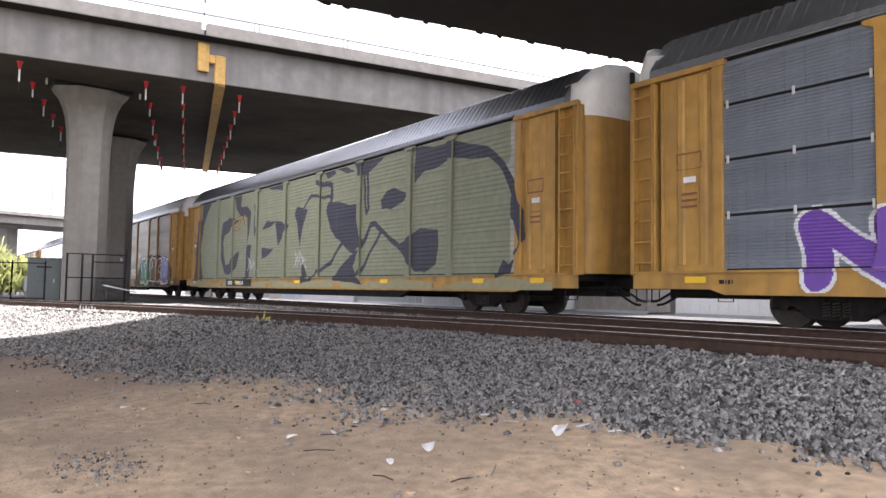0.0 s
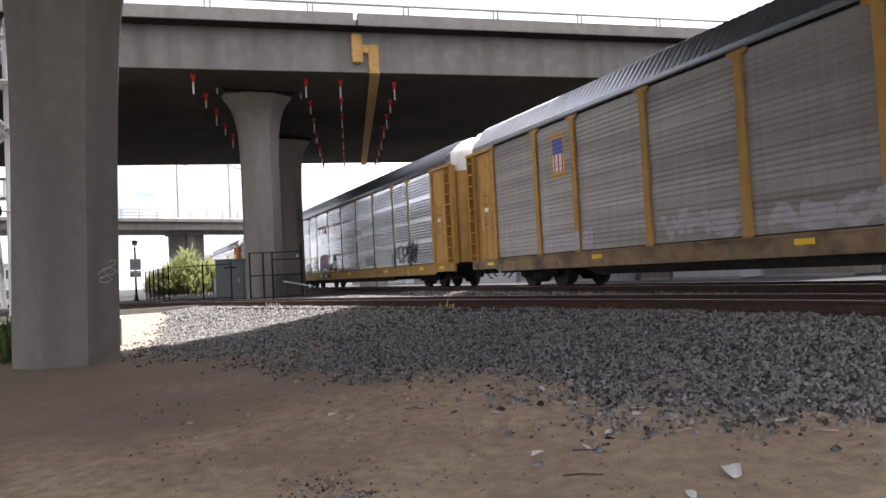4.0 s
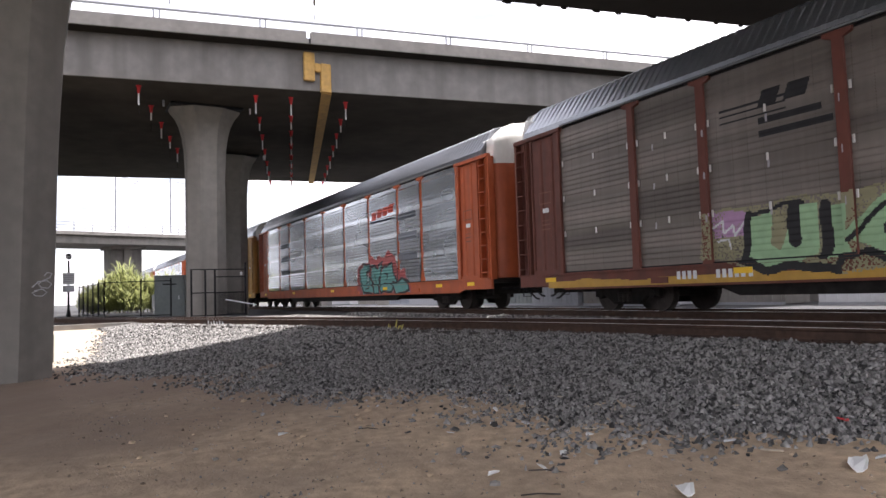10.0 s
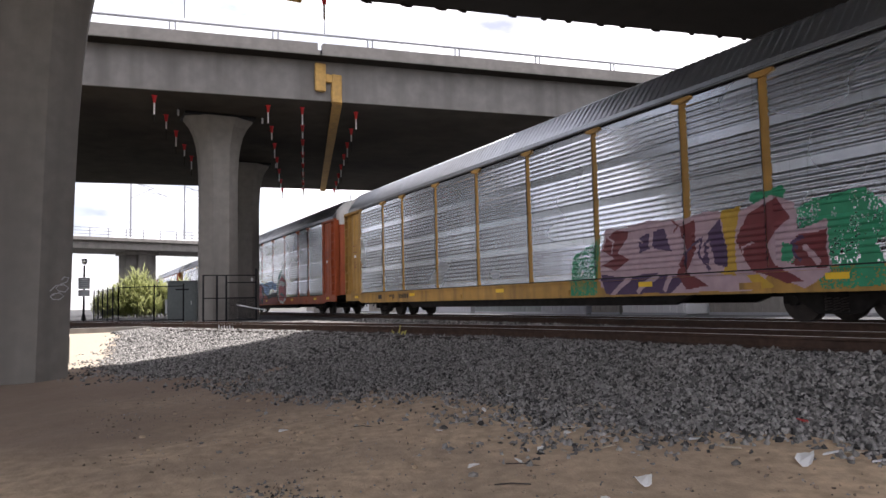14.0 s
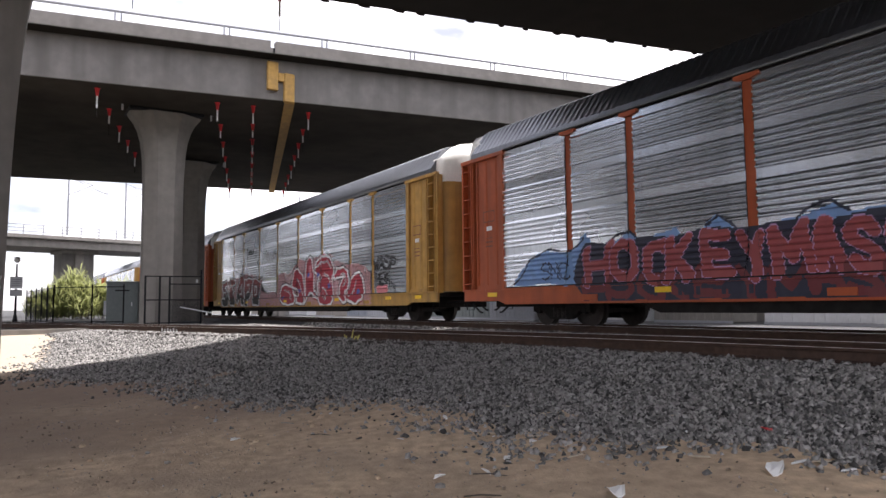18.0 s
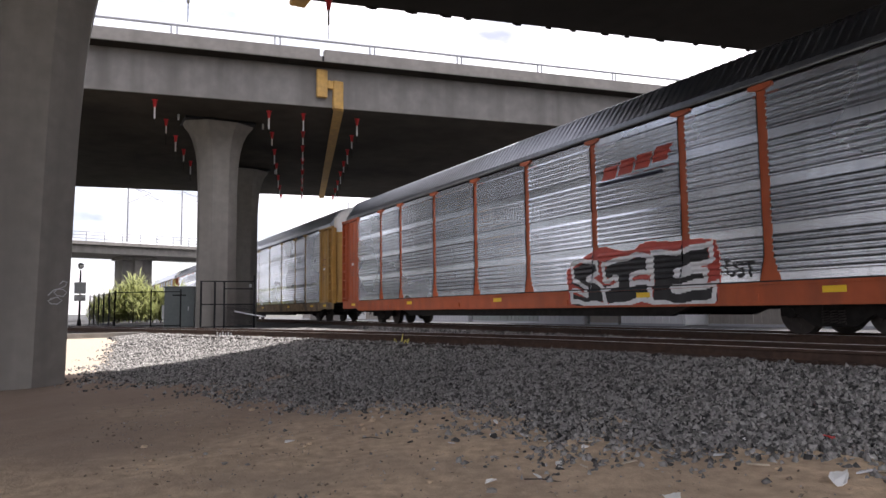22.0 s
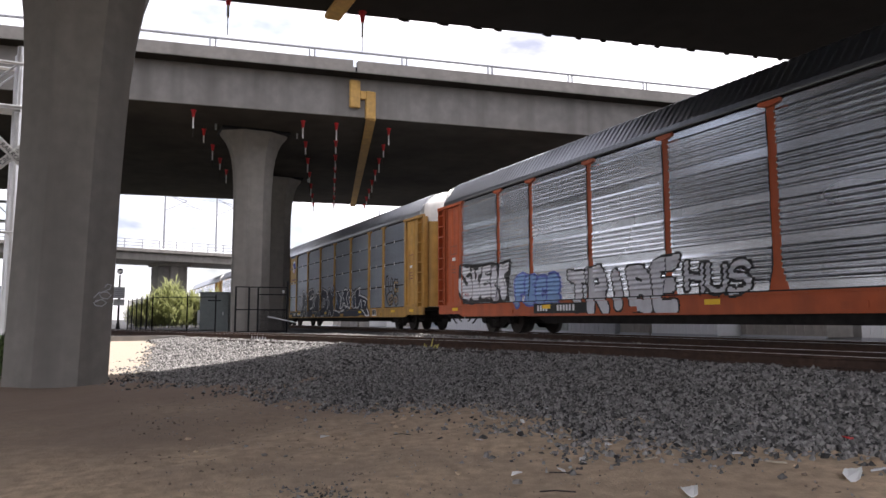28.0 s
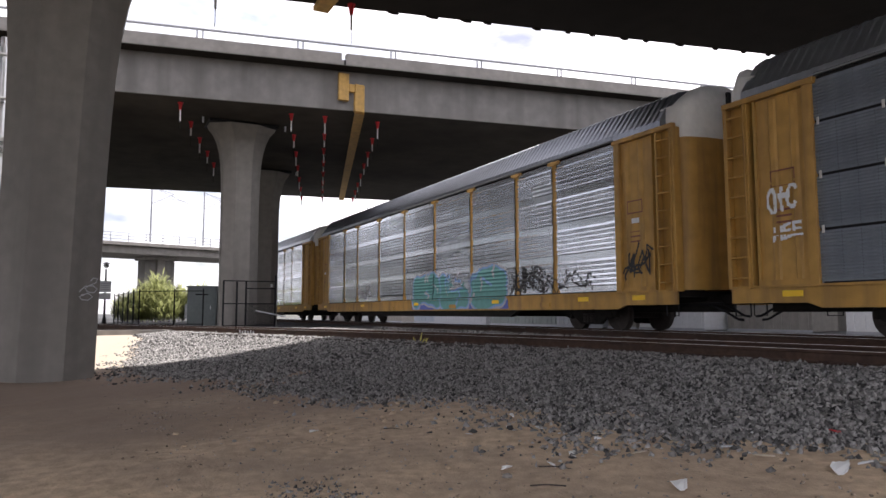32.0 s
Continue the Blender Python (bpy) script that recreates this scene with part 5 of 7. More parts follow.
    for text, r in (("-5.6,1.9 -5.66,1.3", 0.13), ("-4.95,1.95 -5.05,1.05", 0.11), ("-3.36,1.9 -3.43,1.51 -3.71,1.39 -3.9,1.43", 0.12), ("-2.5,1.94 -3.68,1.96 -4.31,1.59 -4.64,1.36", 0.045), ("-2.5,1.94 -2.6,1.05 -3.16,0.78 -3.85,0.9 -4.33,1.14 -4.71,1.05 -4.79,0.85", 0.06), ("-6.61,1.97 -6.65,1.12 -6.15,0.87 -4.79,0.78", 0.08), ("-6.5,1.95 -5.4,2.03", 0.04)):
        e.curl(text, r, "black")
    for x, z in ((-2.2, 1.6), (-2.15, 1.25), (-2.25, 0.95)):
        e.curl("%g,%g %g,%g" % (x, z, x + 0.06, z), 0.09, "cream")
    e.poly("-1.18,1.1 -1.04,2.11 -0.66,2.22 0.37,2.16 1.15,2.04 1.3,1.9 1.3,1.43 0.95,1.08", "haze", 0.62), e.poly("-1.09,0.99 1.36,0.98 1.39,0.84 0.3,0.8 -0.91,0.85", "haze", 0.55)
    e.letters("HAS", -0.7, -0.1, 2.2, 2.42, 0.022, ["haze"]), e.letters("NE", 1.0, 1.35, 1.85, 2.1, 0.02, ["haze"]), e.letters("EK", 1.05, 1.35, 1.5, 1.75, 0.02, ["haze"])
    e.shape("2.3,1.18 2.33,1.68 2.55,2.01 2.93,2.05 3.16,1.86 3.22,1.71 3.61,1.4 3.89,1.45 4.18,1.23 4.32,1.37 4.47,1.34 4.65,1.02 4.64,0.72 2.48,0.77 2.2,1.03 2.2,1.18", "dusk", "haze", 0.028)
    for text in ("2.57,1.16 2.56,1.61 2.73,1.8 2.98,1.78 3.02,1.43 2.89,1.3", "3.15,1.66 3.36,1.18 3.53,1.07", "3.26,1.46 3.65,1.07 4.23,0.73", "3.66,1.35 4.09,1.09 4.39,0.82", "4.42,1.3 4.5,1.03 4.44,0.77", "2.3,1.13 2.57,1.19 2.68,1.01 2.48,0.82", "2.7,1.65 2.75,1.4"):
        e.curl(text, 0.028, "haze")
    for z in (3.85, 3.98, 4.11):
        e.bar(-7.1, -5.6, z, z + 0.05, "black")
    e.bar(-6.2, -5.8, 4.02, 4.34, "black", 0.4), e.bar(-5.65, -5.2, 4.02, 4.34, "black", 0.4)
    e.bar(-6.2, -4.9, 3.66, 3.80, "black"), e.bar(-6.2, -4.7, 3.42, 3.56, "black")
    for x in np.arange(-9, 9, 1.48):
        for z in (1.9, 2.8, 3.7):
            e.bar(x, x + 0.04, z, z + 0.16, "haze")
    marks(e, -8.4)
    # turquoise letters, red mist above
    f.poly("3.3,1.8 3.7,2.1 4.3,2 4.7,2.3 5.2,2.1 5.6,2.3 6.2,2.1 6.6,2.4 7.2,2.2 7.5,1.5 8.1,1.6 8.2,1.2 8.6,0.9 8.6,0.65 3,0.65 3.2,1.2", "brick")
    for text in ("3.5,1.7 3.9,1.95 4.6,1.95 4.65,1.7 4.3,1.6 4.3,1.45 4.7,1.3 5,0.95 5,0.68 3.8,0.68 3.5,1.2", "4.75,1.9 5.2,1.9 5.45,1.7 5.65,1.9 5.9,1.9 5.8,1.35 5.6,1.3 5.6,0.68 5.05,0.68 5.05,1.1 4.8,1.3",
                 "5.9,1.65 6.35,1.75 6.9,1.95 7,1.55 7.35,1.2 6.9,0.68 5.8,0.68 5.65,1.05", "6.95,1.1 7.8,1.25 8.35,1 8.5,0.68 7.3,0.68"):
        f.shape(text, "turq", "black", 0.05)
    f.curl("4.1,1.1 4.5,1.2 4.5,0.9 4.1,0.85", 0.03, "black"), f.curl("6.2,1.4 6.5,1.45 6.4,1.2", 0.04, "black"), f.curl("5.2,1.5 5.3,1.0", 0.03, "black"), f.curl("5.6,0.95 6.9,1.05", 0.025, "black")
    slanted_logo(f, 4.85, 7.2, 3.8, "logo")
    for x in (7.5, -9.2):
        for z in (1.95, 2.75, 3.55):
            f.bar(x, x + 1.7, z, z + 0.26, "steel")
    # maroon letters in a green cloud
    g.poly("3.6,1.75 4.54,2.05 4.5,0.62 3.35,0.64", "green", 0.75), g.poly("9.9,2.0 10.5,2.35 11.5,2.3 12.1,1.6 11.6,1.4 11.95,0.62 10.6,0.62 10.5,1.62", "green", 0.75), g.curl("9.4,2.5 9.9,2.5", 0.14, "green")
    g.poly("4.82,2.25 5.43,2.3 7.73,2.3 8.92,2.3 9.59,2.45 10.1,2.25 10.18,1.75 10.74,1.95 10.86,1 10.25,0.66 9.51,0.9 8.97,0.62 7.57,0.62 5.35,0.62 4.67,0.8 4.61,1.64", "rose")
    g.poly("8.45,2.3 8.92,2.4 8.73,0.99 8.38,1 8.62,1.53", "gold"), g.poly("8.99,0.98 9.26,0.98 9.63,0.66 9.24,0.66", "gold")
    for text, name in (("4.81,2.02 5.26,2.26 5.76,2.19 5.23,1.69 5.65,1.52 5.21,1.24 4.69,1.33 5.14,1.54 4.7,1.71", "maroon"), ("6,1.95 6.89,2.12 7.02,1.61 6.39,1.64 5.99,1.58", "plum"), ("4.68,1.1 7.45,1.05 6.97,0.62 4.83,0.62", "plum"), ("7.35,2.15 7.8,2.2 7.77,1.57 7.38,1.13 8.02,0.72 7.44,0.72 7.08,1.18 7.47,1.59", "maroon"),
                       ("8.07,1.76 8.44,2.15 8.62,1.53 8.53,1.13 7.9,1.22", "plum"), ("8.85,1.71 9.1,2.2 9.71,2.38 10.01,1.97 9.68,1.68 9.54,1.49 9.65,1.1 10.26,0.8 9.89,0.72 9.1,1.08", "maroon"), ("10.18,1.65 10.73,1.75 10.81,1.05 10.03,1.08", "maroon")):
        g.poly(text, name)
    for text in ("6.02,0.64 6.84,1.11", "5.01,0.68 5.88,1.07", "6.34,2.15 6.53,1.2", "7.94,2.12 8.11,1.14", "6.9,0.7 7.2,1.3", "10.3,1.4 10.5,1.1"):
        g.curl(text, 0.06, "rose")
    g.poly("9.9,1.5 10.15,1.45 10.1,1.1 9.85,1.15", "green"), g.wild(4.8, 10.4, 0.9, 2.1, 14, 9, ["rose", "maroon", "plum"], (0.015, 0.035))
    g.bar(-10.2, -9.8, 0.72, 0.9, "black"), marks(g, -9.0, False, "black")
    # red letters with a blue sky
    h.poly("-12,1.1 -11.6,1.5 -11.1,1.8 -10.5,1.92 -9.5,1.9 -9.1,2.25 -8.9,2.05 -9.4,1.05", "sky")
    h.poly("-8.4,1.95 -7.7,2.2 -7.4,1.95 -6.9,2.05 -6.3,2.2 -6.2,2 -5.6,2.05 -5.25,2.3 -4.9,2.05 -4.3,2 -3.6,2.05 -3,2.3 -2.7,2.1 -2,2.05 -1.5,2.2 -1,2 0.6,2.2 2.6,2 2.6,1.6 -8.3,1.8", "sky")
    h.curl("-12,1.1 -11.1,1.8 -10.5,1.9 -9.5,1.9 -9.1,2.25", 0.025, "navy"), h.curl("-8.4,1.95 -7.7,2.2 -7.4,1.95", 0.025, "navy"), h.curl("-5.6,2.05 -5.25,2.3 -4.9,2.05", 0.025, "navy"), h.curl("-3.6,2.05 -3,2.3 -2.7,2.1", 0.025, "navy")
    h.letters("SNC", -10.7, -9.6, 1.15, 1.6, 0.02, ["navy"])
    h.poly("-9.1,2 -7.3,2 -5.7,2.05 -4.4,2.04 -3.5,2 -2.7,2.05 -2,2.05 -1.2,1.9 -0.9,1.2 2.9,1.5 3.1,0.62 -9.1,0.62 -9.5,1.2", "navy")
    for ch, x0, x1 in (("H", -9.06, -8.05), ("O", -8.2, -7.33), ("C", -7.25, -6.45), ("K", -6.66, -5.88), ("E", -5.79, -4.92), ("Y", -4.9, -4.2), ("M", -4.25, -3.35), ("A", -3.4, -2.75), ("S", -2.78, -2.1), ("K", -2.1, -1.3)):
        h.letters(ch, x0 - 0.06, x1 - 0.06, 0.62, 1.3, 0.085, ["maroon"], lean=-0.1)
        h.letters(ch, x0 + 0.04, x1 - 0.04, 1.0, 2.0, 0.115, ["brick"], "lilac", 0.02)
    h.poly("-1.2,0.65 -0.9,1.3 0.5,1.0 2.8,1.2 3.0,0.65", "brick")
    h.shape("-1.2,1.9 0.2,2.0 0.6,1.6 0.2,1.3 -0.8,1.35", "sky", "navy", 0.04), h.curl("-0.6,1.6 -0.2,1.75 0.1,1.55 -0.2,1.45", 0.03, "navy")
    h.shape("2.9,1.3 3.2,2.1 3.9,2.5 4.6,2.3 5,1.7 4.8,1 4.1,0.65 3.2,0.75", "pink", "white", 0.08), h.curl("3.5,1.9 4.4,1.9", 0.16, "white"), h.curl("3.5,1.2 4.2,1.15", 0.08, "turq")
    h.curl("2.7,1.2 3,2.2 3.8,2.7", 0.1, "turq")
    marks(h, -6.3, False, "navy")
    # great red letters
    i.poly("-4.5,0.63 -4.4,1.3 -1.5,1.3 -1.3,2.3 0.2,2.2 1.4,2.6 1.7,2.9 2.6,2.7 3.7,2.85 5,2.7 6,2.5 7.5,2.3 8.9,2.2 9.5,1.8 9.5,0.63", "blush", 0.62)
    i.poly("-12.4,0.63 -12.4,2 -10.3,2.25 -7.4,2.4 -6.9,2.5 -5.1,2.4 -4.6,2.1 -3.6,1.4 -0.3,1.2 -0.3,0.63", "blush", 0.62)
    i.curl("5.3,2.6 5.4,2.65", 0.14, "pink"), i.curl("10.0,1.2 10.7,1.15", 0.14, "pink")
    for text in ("-0.95,1.2 -0.65,1.6 0,1.75 0.7,1.55 0.95,1.15 1.35,0.95 1,0.75 -0.4,0.68 -0.85,0.85", "7.25,1.3 7.55,1.65 8,1.85 8.4,1.85 8.7,1.65 8.8,1.15 8.65,0.78 8.1,0.65 7.5,0.85 7.15,1",
                 "0.75,1.85 1,2.25 1.55,2.35 2.15,2.1 2.4,1.65 2.3,1.2 2.45,0.9 2.15,0.68 1.35,0.7 1.5,1.15 1.3,1.35 0.7,1.55", "2.5,1.4 2.6,2.2 2.75,2.7 3.05,2.85 3.4,2.7 3.5,2.35 3.7,1.85 3.6,1.25 4,1.05 3.95,0.9 3.6,0.95 3.3,1.2 2.95,1.2 2.3,0.72",
                 "5.85,1.8 6.15,2.15 6.75,2.25 7.2,2.1 7.4,1.7 7.25,1.35 7,1.2 7.25,0.85 6.95,0.7 6.5,0.95 6.5,1.4 6.9,1.85 6.5,1.8 6,1.65", "3.7,2.05 3.9,2.55 4.35,2.85 4.95,2.85 5.5,2.6 5.8,2.2 5.75,1.75 5.85,1.25 5.85,0.85 5.55,0.67 4.3,0.65 4.05,1 4.15,1.65 4.35,2 3.95,2"):
        i.shape(text, "red", "white", 0.055, "black", 0.045)
    i.poly("2.9,1.85 3,2.45 3.25,2.45 3.3,1.85", "pink")
    for text in ("4.25,1 4.3,1.65 4.8,2.1 5.3,1.9 5.6,1.6", "4.6,1.4 4.7,1.1 4.9,0.95 5.15,1.1 5,1.4 4.7,1.45", "-0.3,1.4 0.3,1.4 0.7,0.95", "1.35,1.8 1.75,1.75 2.1,1.1", "6.6,1.95 7,1.95 7.1,1.65 6.8,1.4", "7.5,1.05 7.85,1.2 8.05,1.55", "3.9,2.3 4.4,2.6 5.1,2.6 5.5,2.2"):
        i.curl(text, 0.045, "white"), i.curl(text, 0.015, "black")
    for x, z in ((2.9, 2.05), (4.1, 2.0), (5.4, 1.47), (1.65, 1.3), (-0.5, 1.0), (8.2, 1.1)):
        i.curl("%g,%g %g,%g" % (x, z, x + 0.08, z), 0.10, "blue")
    for text in ("-12.2,2.15 -11,2.3 -10.9,1.95 -11.4,1.9 -10.85,1.5 -10.6,1.05 -10.85,0.68 -12.05,0.65 -12.35,1.1 -11.65,1.2 -12.1,1.65", "-10.3,2.3 -9.3,2.35 -9.1,2.05 -9.65,1.9 -9.25,1.65 -9.7,1.35 -9.1,1 -9.3,0.65 -10.3,0.65 -10.55,1.4 -10.1,1.8",
                 "-8.55,1.8 -8.15,2.35 -7.45,2.55 -7.4,1.9 -7.4,1.25 -7.15,0.65 -7.75,0.65 -7.9,1 -8.35,1 -8.8,0.65 -8.85,1.2", "-7.3,2.25 -6.35,2.25 -5.75,2.05 -5.8,1.55 -6.3,1.1 -6.55,1.05 -6.55,0.65 -7.15,0.65 -7.25,1.45",
                 "-5.6,2.1 -5.15,2.2 -4.55,2.05 -3.9,2.15 -4.2,1.7 -4.6,1.2 -4.45,0.9 -4.6,0.65 -5.6,0.65 -5.8,1.2 -5.7,1.8"):
        i.shape(text, "brick", "white", 0.05, "black", 0.05)
    low = (i.ids == INK_NAMES.index("brick")) & (np.meshgrid(i.x, i.z)[1] < 1.75 + 0.2 * np.sin(i.x * 2.0)[None])
    i.fill(low, "maroon")
    i.fill(low & (np.meshgrid(i.x, i.z)[1] < 1.28 + 0.15 * np.sin(i.x * 2.7)[None]), "black")
    for text in ("-11.9,1.6 -11.3,1.55 -11.2,1.2", "-9.9,1.9 -9.6,1.6", "-8.1,1.6 -7.8,1.9 -7.75,1.3 -8.2,1.3", "-6.8,1.9 -6.3,1.9 -6.4,1.5 -6.8,1.5", "-5.3,1.7 -4.9,1.75 -5,1.3 -5.3,1.2 -5.3,1.7"):
        i.curl(text, 0.04, "white")
    i.letters("NKO", -4.05, -3.5, 1.35, 1.7, 0.02, ["black"])
    i.letters("WASP", 9.7, 11.5, 1.85, 2.42, 0.045, ["black"], lean=0.1), i.letters("MEK", 9.8, 11.1, 1.3, 1.8, 0.04, ["black"], lean=0.1), i.stroke([(11.0, 1.5), (11.4, 1.35), (11.4, 1.0)], 0.03, "black")
    for x, s in ((-6.76, 1), (-5.10, -1)):
        i.bar(x - 0.03, x + 0.03, 3.38, 4.0, "black"), i.bar(min(x, x + s * 0.16), max(x, x + s * 0.16), 3.38, 3.44, "black"), i.bar(min(x, x + s * 0.16), max(x, x + s * 0.16), 3.94, 4.0, "black")
    for x in (-6.48, -6.12, -5.76):
        i.bar(x, x + 0.27, 3.57, 3.86, "black")
    # black block letters
    j.poly("3.4,1.6 4.1,1.95 4.8,2.1 5.9,1.95 6.1,2.05 7.2,2.1 8.4,1.95 8.5,1.6 8.3,0.6 3.4,0.6", "logo")
    for text in ("3.65,1.65 4.1,1.8 4.65,1.75 4.65,1.5 4.2,1.3 4.5,1.25 4.85,1.1 4.85,0.7 4,0.64 3.5,0.7 3.5,1 4.15,0.87 4.15,1.05 3.6,1.25", "4.9,1.75 6.4,1.75 6.4,1.35 5.85,1.3 5.85,1.1 6.5,1.1 6.5,0.68 4.9,0.68 4.85,1.1 5.35,1.15 5.35,1.35 4.9,1.3",
                 "6.5,1.85 8.2,1.85 8.2,1.5 7.2,1.45 7.2,1.35 8,1.35 8,1.12 7.2,1.1 7.2,1 8.3,1 8.3,0.66 6.55,0.66"):
        j.shape(text, "black", "white", 0.06)
    j.letters("CST", 8.5, 9.2, 1.15, 1.5, 0.022, ["black"])
    slanted_logo(j, 4.85, 7.2, 3.8, "logo")
    k.scrawl(3.0, 4.3, 2.2, 2.5, "haze", 6, 0.02, 2)
    marks(k, -8.4, False, "black")
    # silver letters
    l.poly("-12.6,1.95 -12.4,2.5 -11.5,2.55 -10.7,2.4 -10,2.5 -9.4,2.4 -8.8,2.45 -8.85,1.9 -8.85,1.05 -12.3,1.05 -12.6,1.4", "black")
    for text in ("-12.65,1.88 -12.52,1.99 -12.28,1.99 -12.09,1.8 -11.92,1.72 -11.8,1.82 -11.96,1.92 -12.25,2.1 -12.3,2.4 -12.11,2.47 -11.94,2.39 -11.6,2.46 -11.61,2.24 -11.96,2.1 -12.02,2.04 -11.62,2.07 -11.47,1.88 -11.48,1.62 -11.6,1.33 -11.89,1.16 -12.23,1.2 -12.58,1.51",
                 "-11.53,2.23 -11.47,2.38 -11.33,2.39 -11.26,2.29 -11.27,2.04 -11.22,1.9 -11.14,2.05 -11.18,2.28 -11.02,2.27 -10.87,2.38 -10.72,2.32 -10.75,2.12 -11.03,2.06 -10.99,1.88 -10.88,1.62 -10.89,1.34 -11.13,1.18 -11.55,1.22 -11.6,1.37 -11.44,1.75",
                 "-10.79,1.91 -10.7,2.11 -10.67,2.31 -10.47,2.31 -10.14,2.4 -10.05,2.31 -10.11,2.11 -10.49,2.03 -10.35,1.97 -10.11,2.01 -10.08,1.81 -10.22,1.74 -10.6,1.69 -10.51,1.62 -10.17,1.74 -10.04,1.57 -10.08,1.33 -10.25,1.18 -10.73,1.16 -10.89,1.31 -10.88,1.67",
                 "-10.07,1.93 -10,2.32 -9.73,2.37 -9.68,2.13 -9.6,1.93 -9.59,2.27 -9.47,2.38 -9.31,2.3 -8.94,2.37 -8.94,2.09 -9.24,1.99 -9.13,1.81 -8.97,1.53 -8.98,1.24 -9.17,1.12 -9.37,1.15 -9.51,1.34 -9.39,1.6 -9.56,1.58 -9.75,1.63 -9.76,1.78 -9.59,1.35 -9.62,1.2 -9.8,1.13 -10.02,1.15 -10.1,1.3 -10.02,1.61"):
        l.shape(text, "silver", "black", 0.012)
    l.letters("FEK", -12.35, -11.8, 1.3, 1.45, 0.012, ["brick"])
    l.letters("FECR", -8.4, -6.05, 0.9, 1.85, 0.15, ["sky"], "blue", 0.07)
    l.letters("TRIBE", -5.6, -1.1, 0.64, 1.85, 0.165, ["silver"], "black", 0.055, wave=0.15)
    l.letters("HUS", -0.95, 0.85, 1.05, 1.75, 0.06, ["silver"], "black", 0.06)
    slanted_logo(l, 4.85, 7.2, 3.8, "logo")
    l.bar(-7.4, -4.7, 0.66, 0.95, "black"), marks(l, -7.2)
    # black and white letters
    m.bar(-9.3, 1.6, 0.63, 0.97, "black")
    m.letters("NEADX", -6.0, 1.5, 0.64, 2.25, 0.25, ["indigo"], "white", 0.05, halo="black", hw=0.08, wave=0.1, lean=0.12), m.wild(-5.6, 1.2, 0.75, 1.9, 14, 4, ["white", "indigo"], (0.02, 0.045))
    m.poly("1.57,1.15 5.03,1.2 6.4,1.15 7.1,1.0 7.7,0.7 5.01,0.63 1.6,0.63", "indigo")
    for text in ("1.56,0.97 1.67,1.32 1.98,1.77 1.89,2.12 2.27,2.1 2.74,1.84 2.54,1.4 3.44,1.26 3.6,0.99 2.35,0.95", "2.45,1.18 2.92,1.72 3.46,2.13 3.96,2.04 4.1,1.13 3.6,1.09 3.44,1.37 3.09,1.38 2.91,1.16", "3.87,1.56 4.13,2.03 4.76,2.14 4.9,1.77 4.43,1.64 4.73,1.32 4.57,1.07 4.1,1.13",
                 "4.82,1.72 5.28,2.05 5.55,1.58 5.39,1.1 4.95,1.16", "5.27,2 5.7,2.06 6.04,2.09 5.96,1.66 6.42,1.68 7.28,1.58 7.32,1.22 7.7,0.73 7.13,0.74 6.4,1.07 6.29,1.45 5.87,1.08 5.46,1.1"):
        m.shape(text, "indigo", "white", 0.045, "black", 0.05)
    m.curl("3.2,1.75 3.35,1.55", 0.04, "white"), m.curl("6.6,1.45 6.95,1.4 6.9,1.2", 0.05, "white"), m.curl("2.0,1.6 2.1,1.2", 0.025, "sky"), m.curl("5.1,1.7 5.15,1.35", 0.025, "sky")
    m.letters("DS", -6.9, -6.1, 1.2, 1.7, 0.04, ["haze"]), m.letters("OK", -7.4, -6.9, 1.15, 1.5, 0.03, ["haze"])
    m.bar(-9.5, -7.64, 2.98, 4.88, "ochre")
    m.stroke([(-8.4, 4.1), (-8.4, 4.25)], 0.36, "white"), m.bar(-8.72, -8.08, 4.15, 4.5, "blue")
    for x in (-8.62, -8.46, -8.30, -8.14):
        m.bar(x, x + 0.08, 3.75, 4.12, "logo")
    m.bar(-9.0, -7.7, 3.25, 3.34, "rust")
    m.poly("10.01,1.66 10.77,1.71 10.9,1.38 10.74,1.13 10.19,1.16", "ochre", 0.35), m.poly("10.95,2.23 11.45,2.24 11.42,1.69 11,1.73", "ochre", 0.35), m.poly("10.97,1.5 11.4,1.55 11.4,1.2 11.1,1.15", "ochre", 0.25)
    for text in ("9.89,1.82 9.9,2.12 10.01,2.5 10.22,2.51 10.28,2.09 10.38,1.78", "10.46,1.77 10.57,2.2 10.65,2.38 10.8,2.25 10.89,1.74", "10.9,2.09 11.07,2.36 11.39,2.36 11.48,2.03 11.35,1.73 11.07,1.69 10.89,1.92 10.9,2.09", "11.09,2.08 11.24,2.13 11.26,1.98 11.12,1.96 11.09,2.08", "11.3,2.05 11.41,2.08 11.38,1.94 11.28,1.95",
                 "9.89,1.82 10.03,1.35 10.27,1.12 10.74,1.13 10.91,1.45 10.77,1.71 10.38,1.74 10.09,1.61", "10.28,1.41 10.6,1.47 10.75,1.31 10.44,1.26 10.28,1.41", "10.95,1.52 11.14,1.64 11.48,1.55 11.46,1.21 11.18,1.08 10.97,1.23 10.95,1.52", "11.15,1.4 11.2,1.4", "11.12,1.27 11.17,1.27"):
        m.curl(text, 0.035, "black")
    m.bar(8.1, 8.68, 0.66, 0.96, "white"), m.bar(8.16, 8.38, 0.7, 0.92, "black"), m.bar(8.42, 8.63, 0.7, 0.92, "black")
    marks(m, -8.2)
    # turquoise letters on the last cars
    n.cloud(-0.6, 7.0, 0.63, 0.95, "blue", 3, 0.06)
    n.letters("RLS", -0.4, 7.0, 0.66, 2.0, 0.32, ["turq"], "sky", 0.07, halo="haze", hw=0.06)
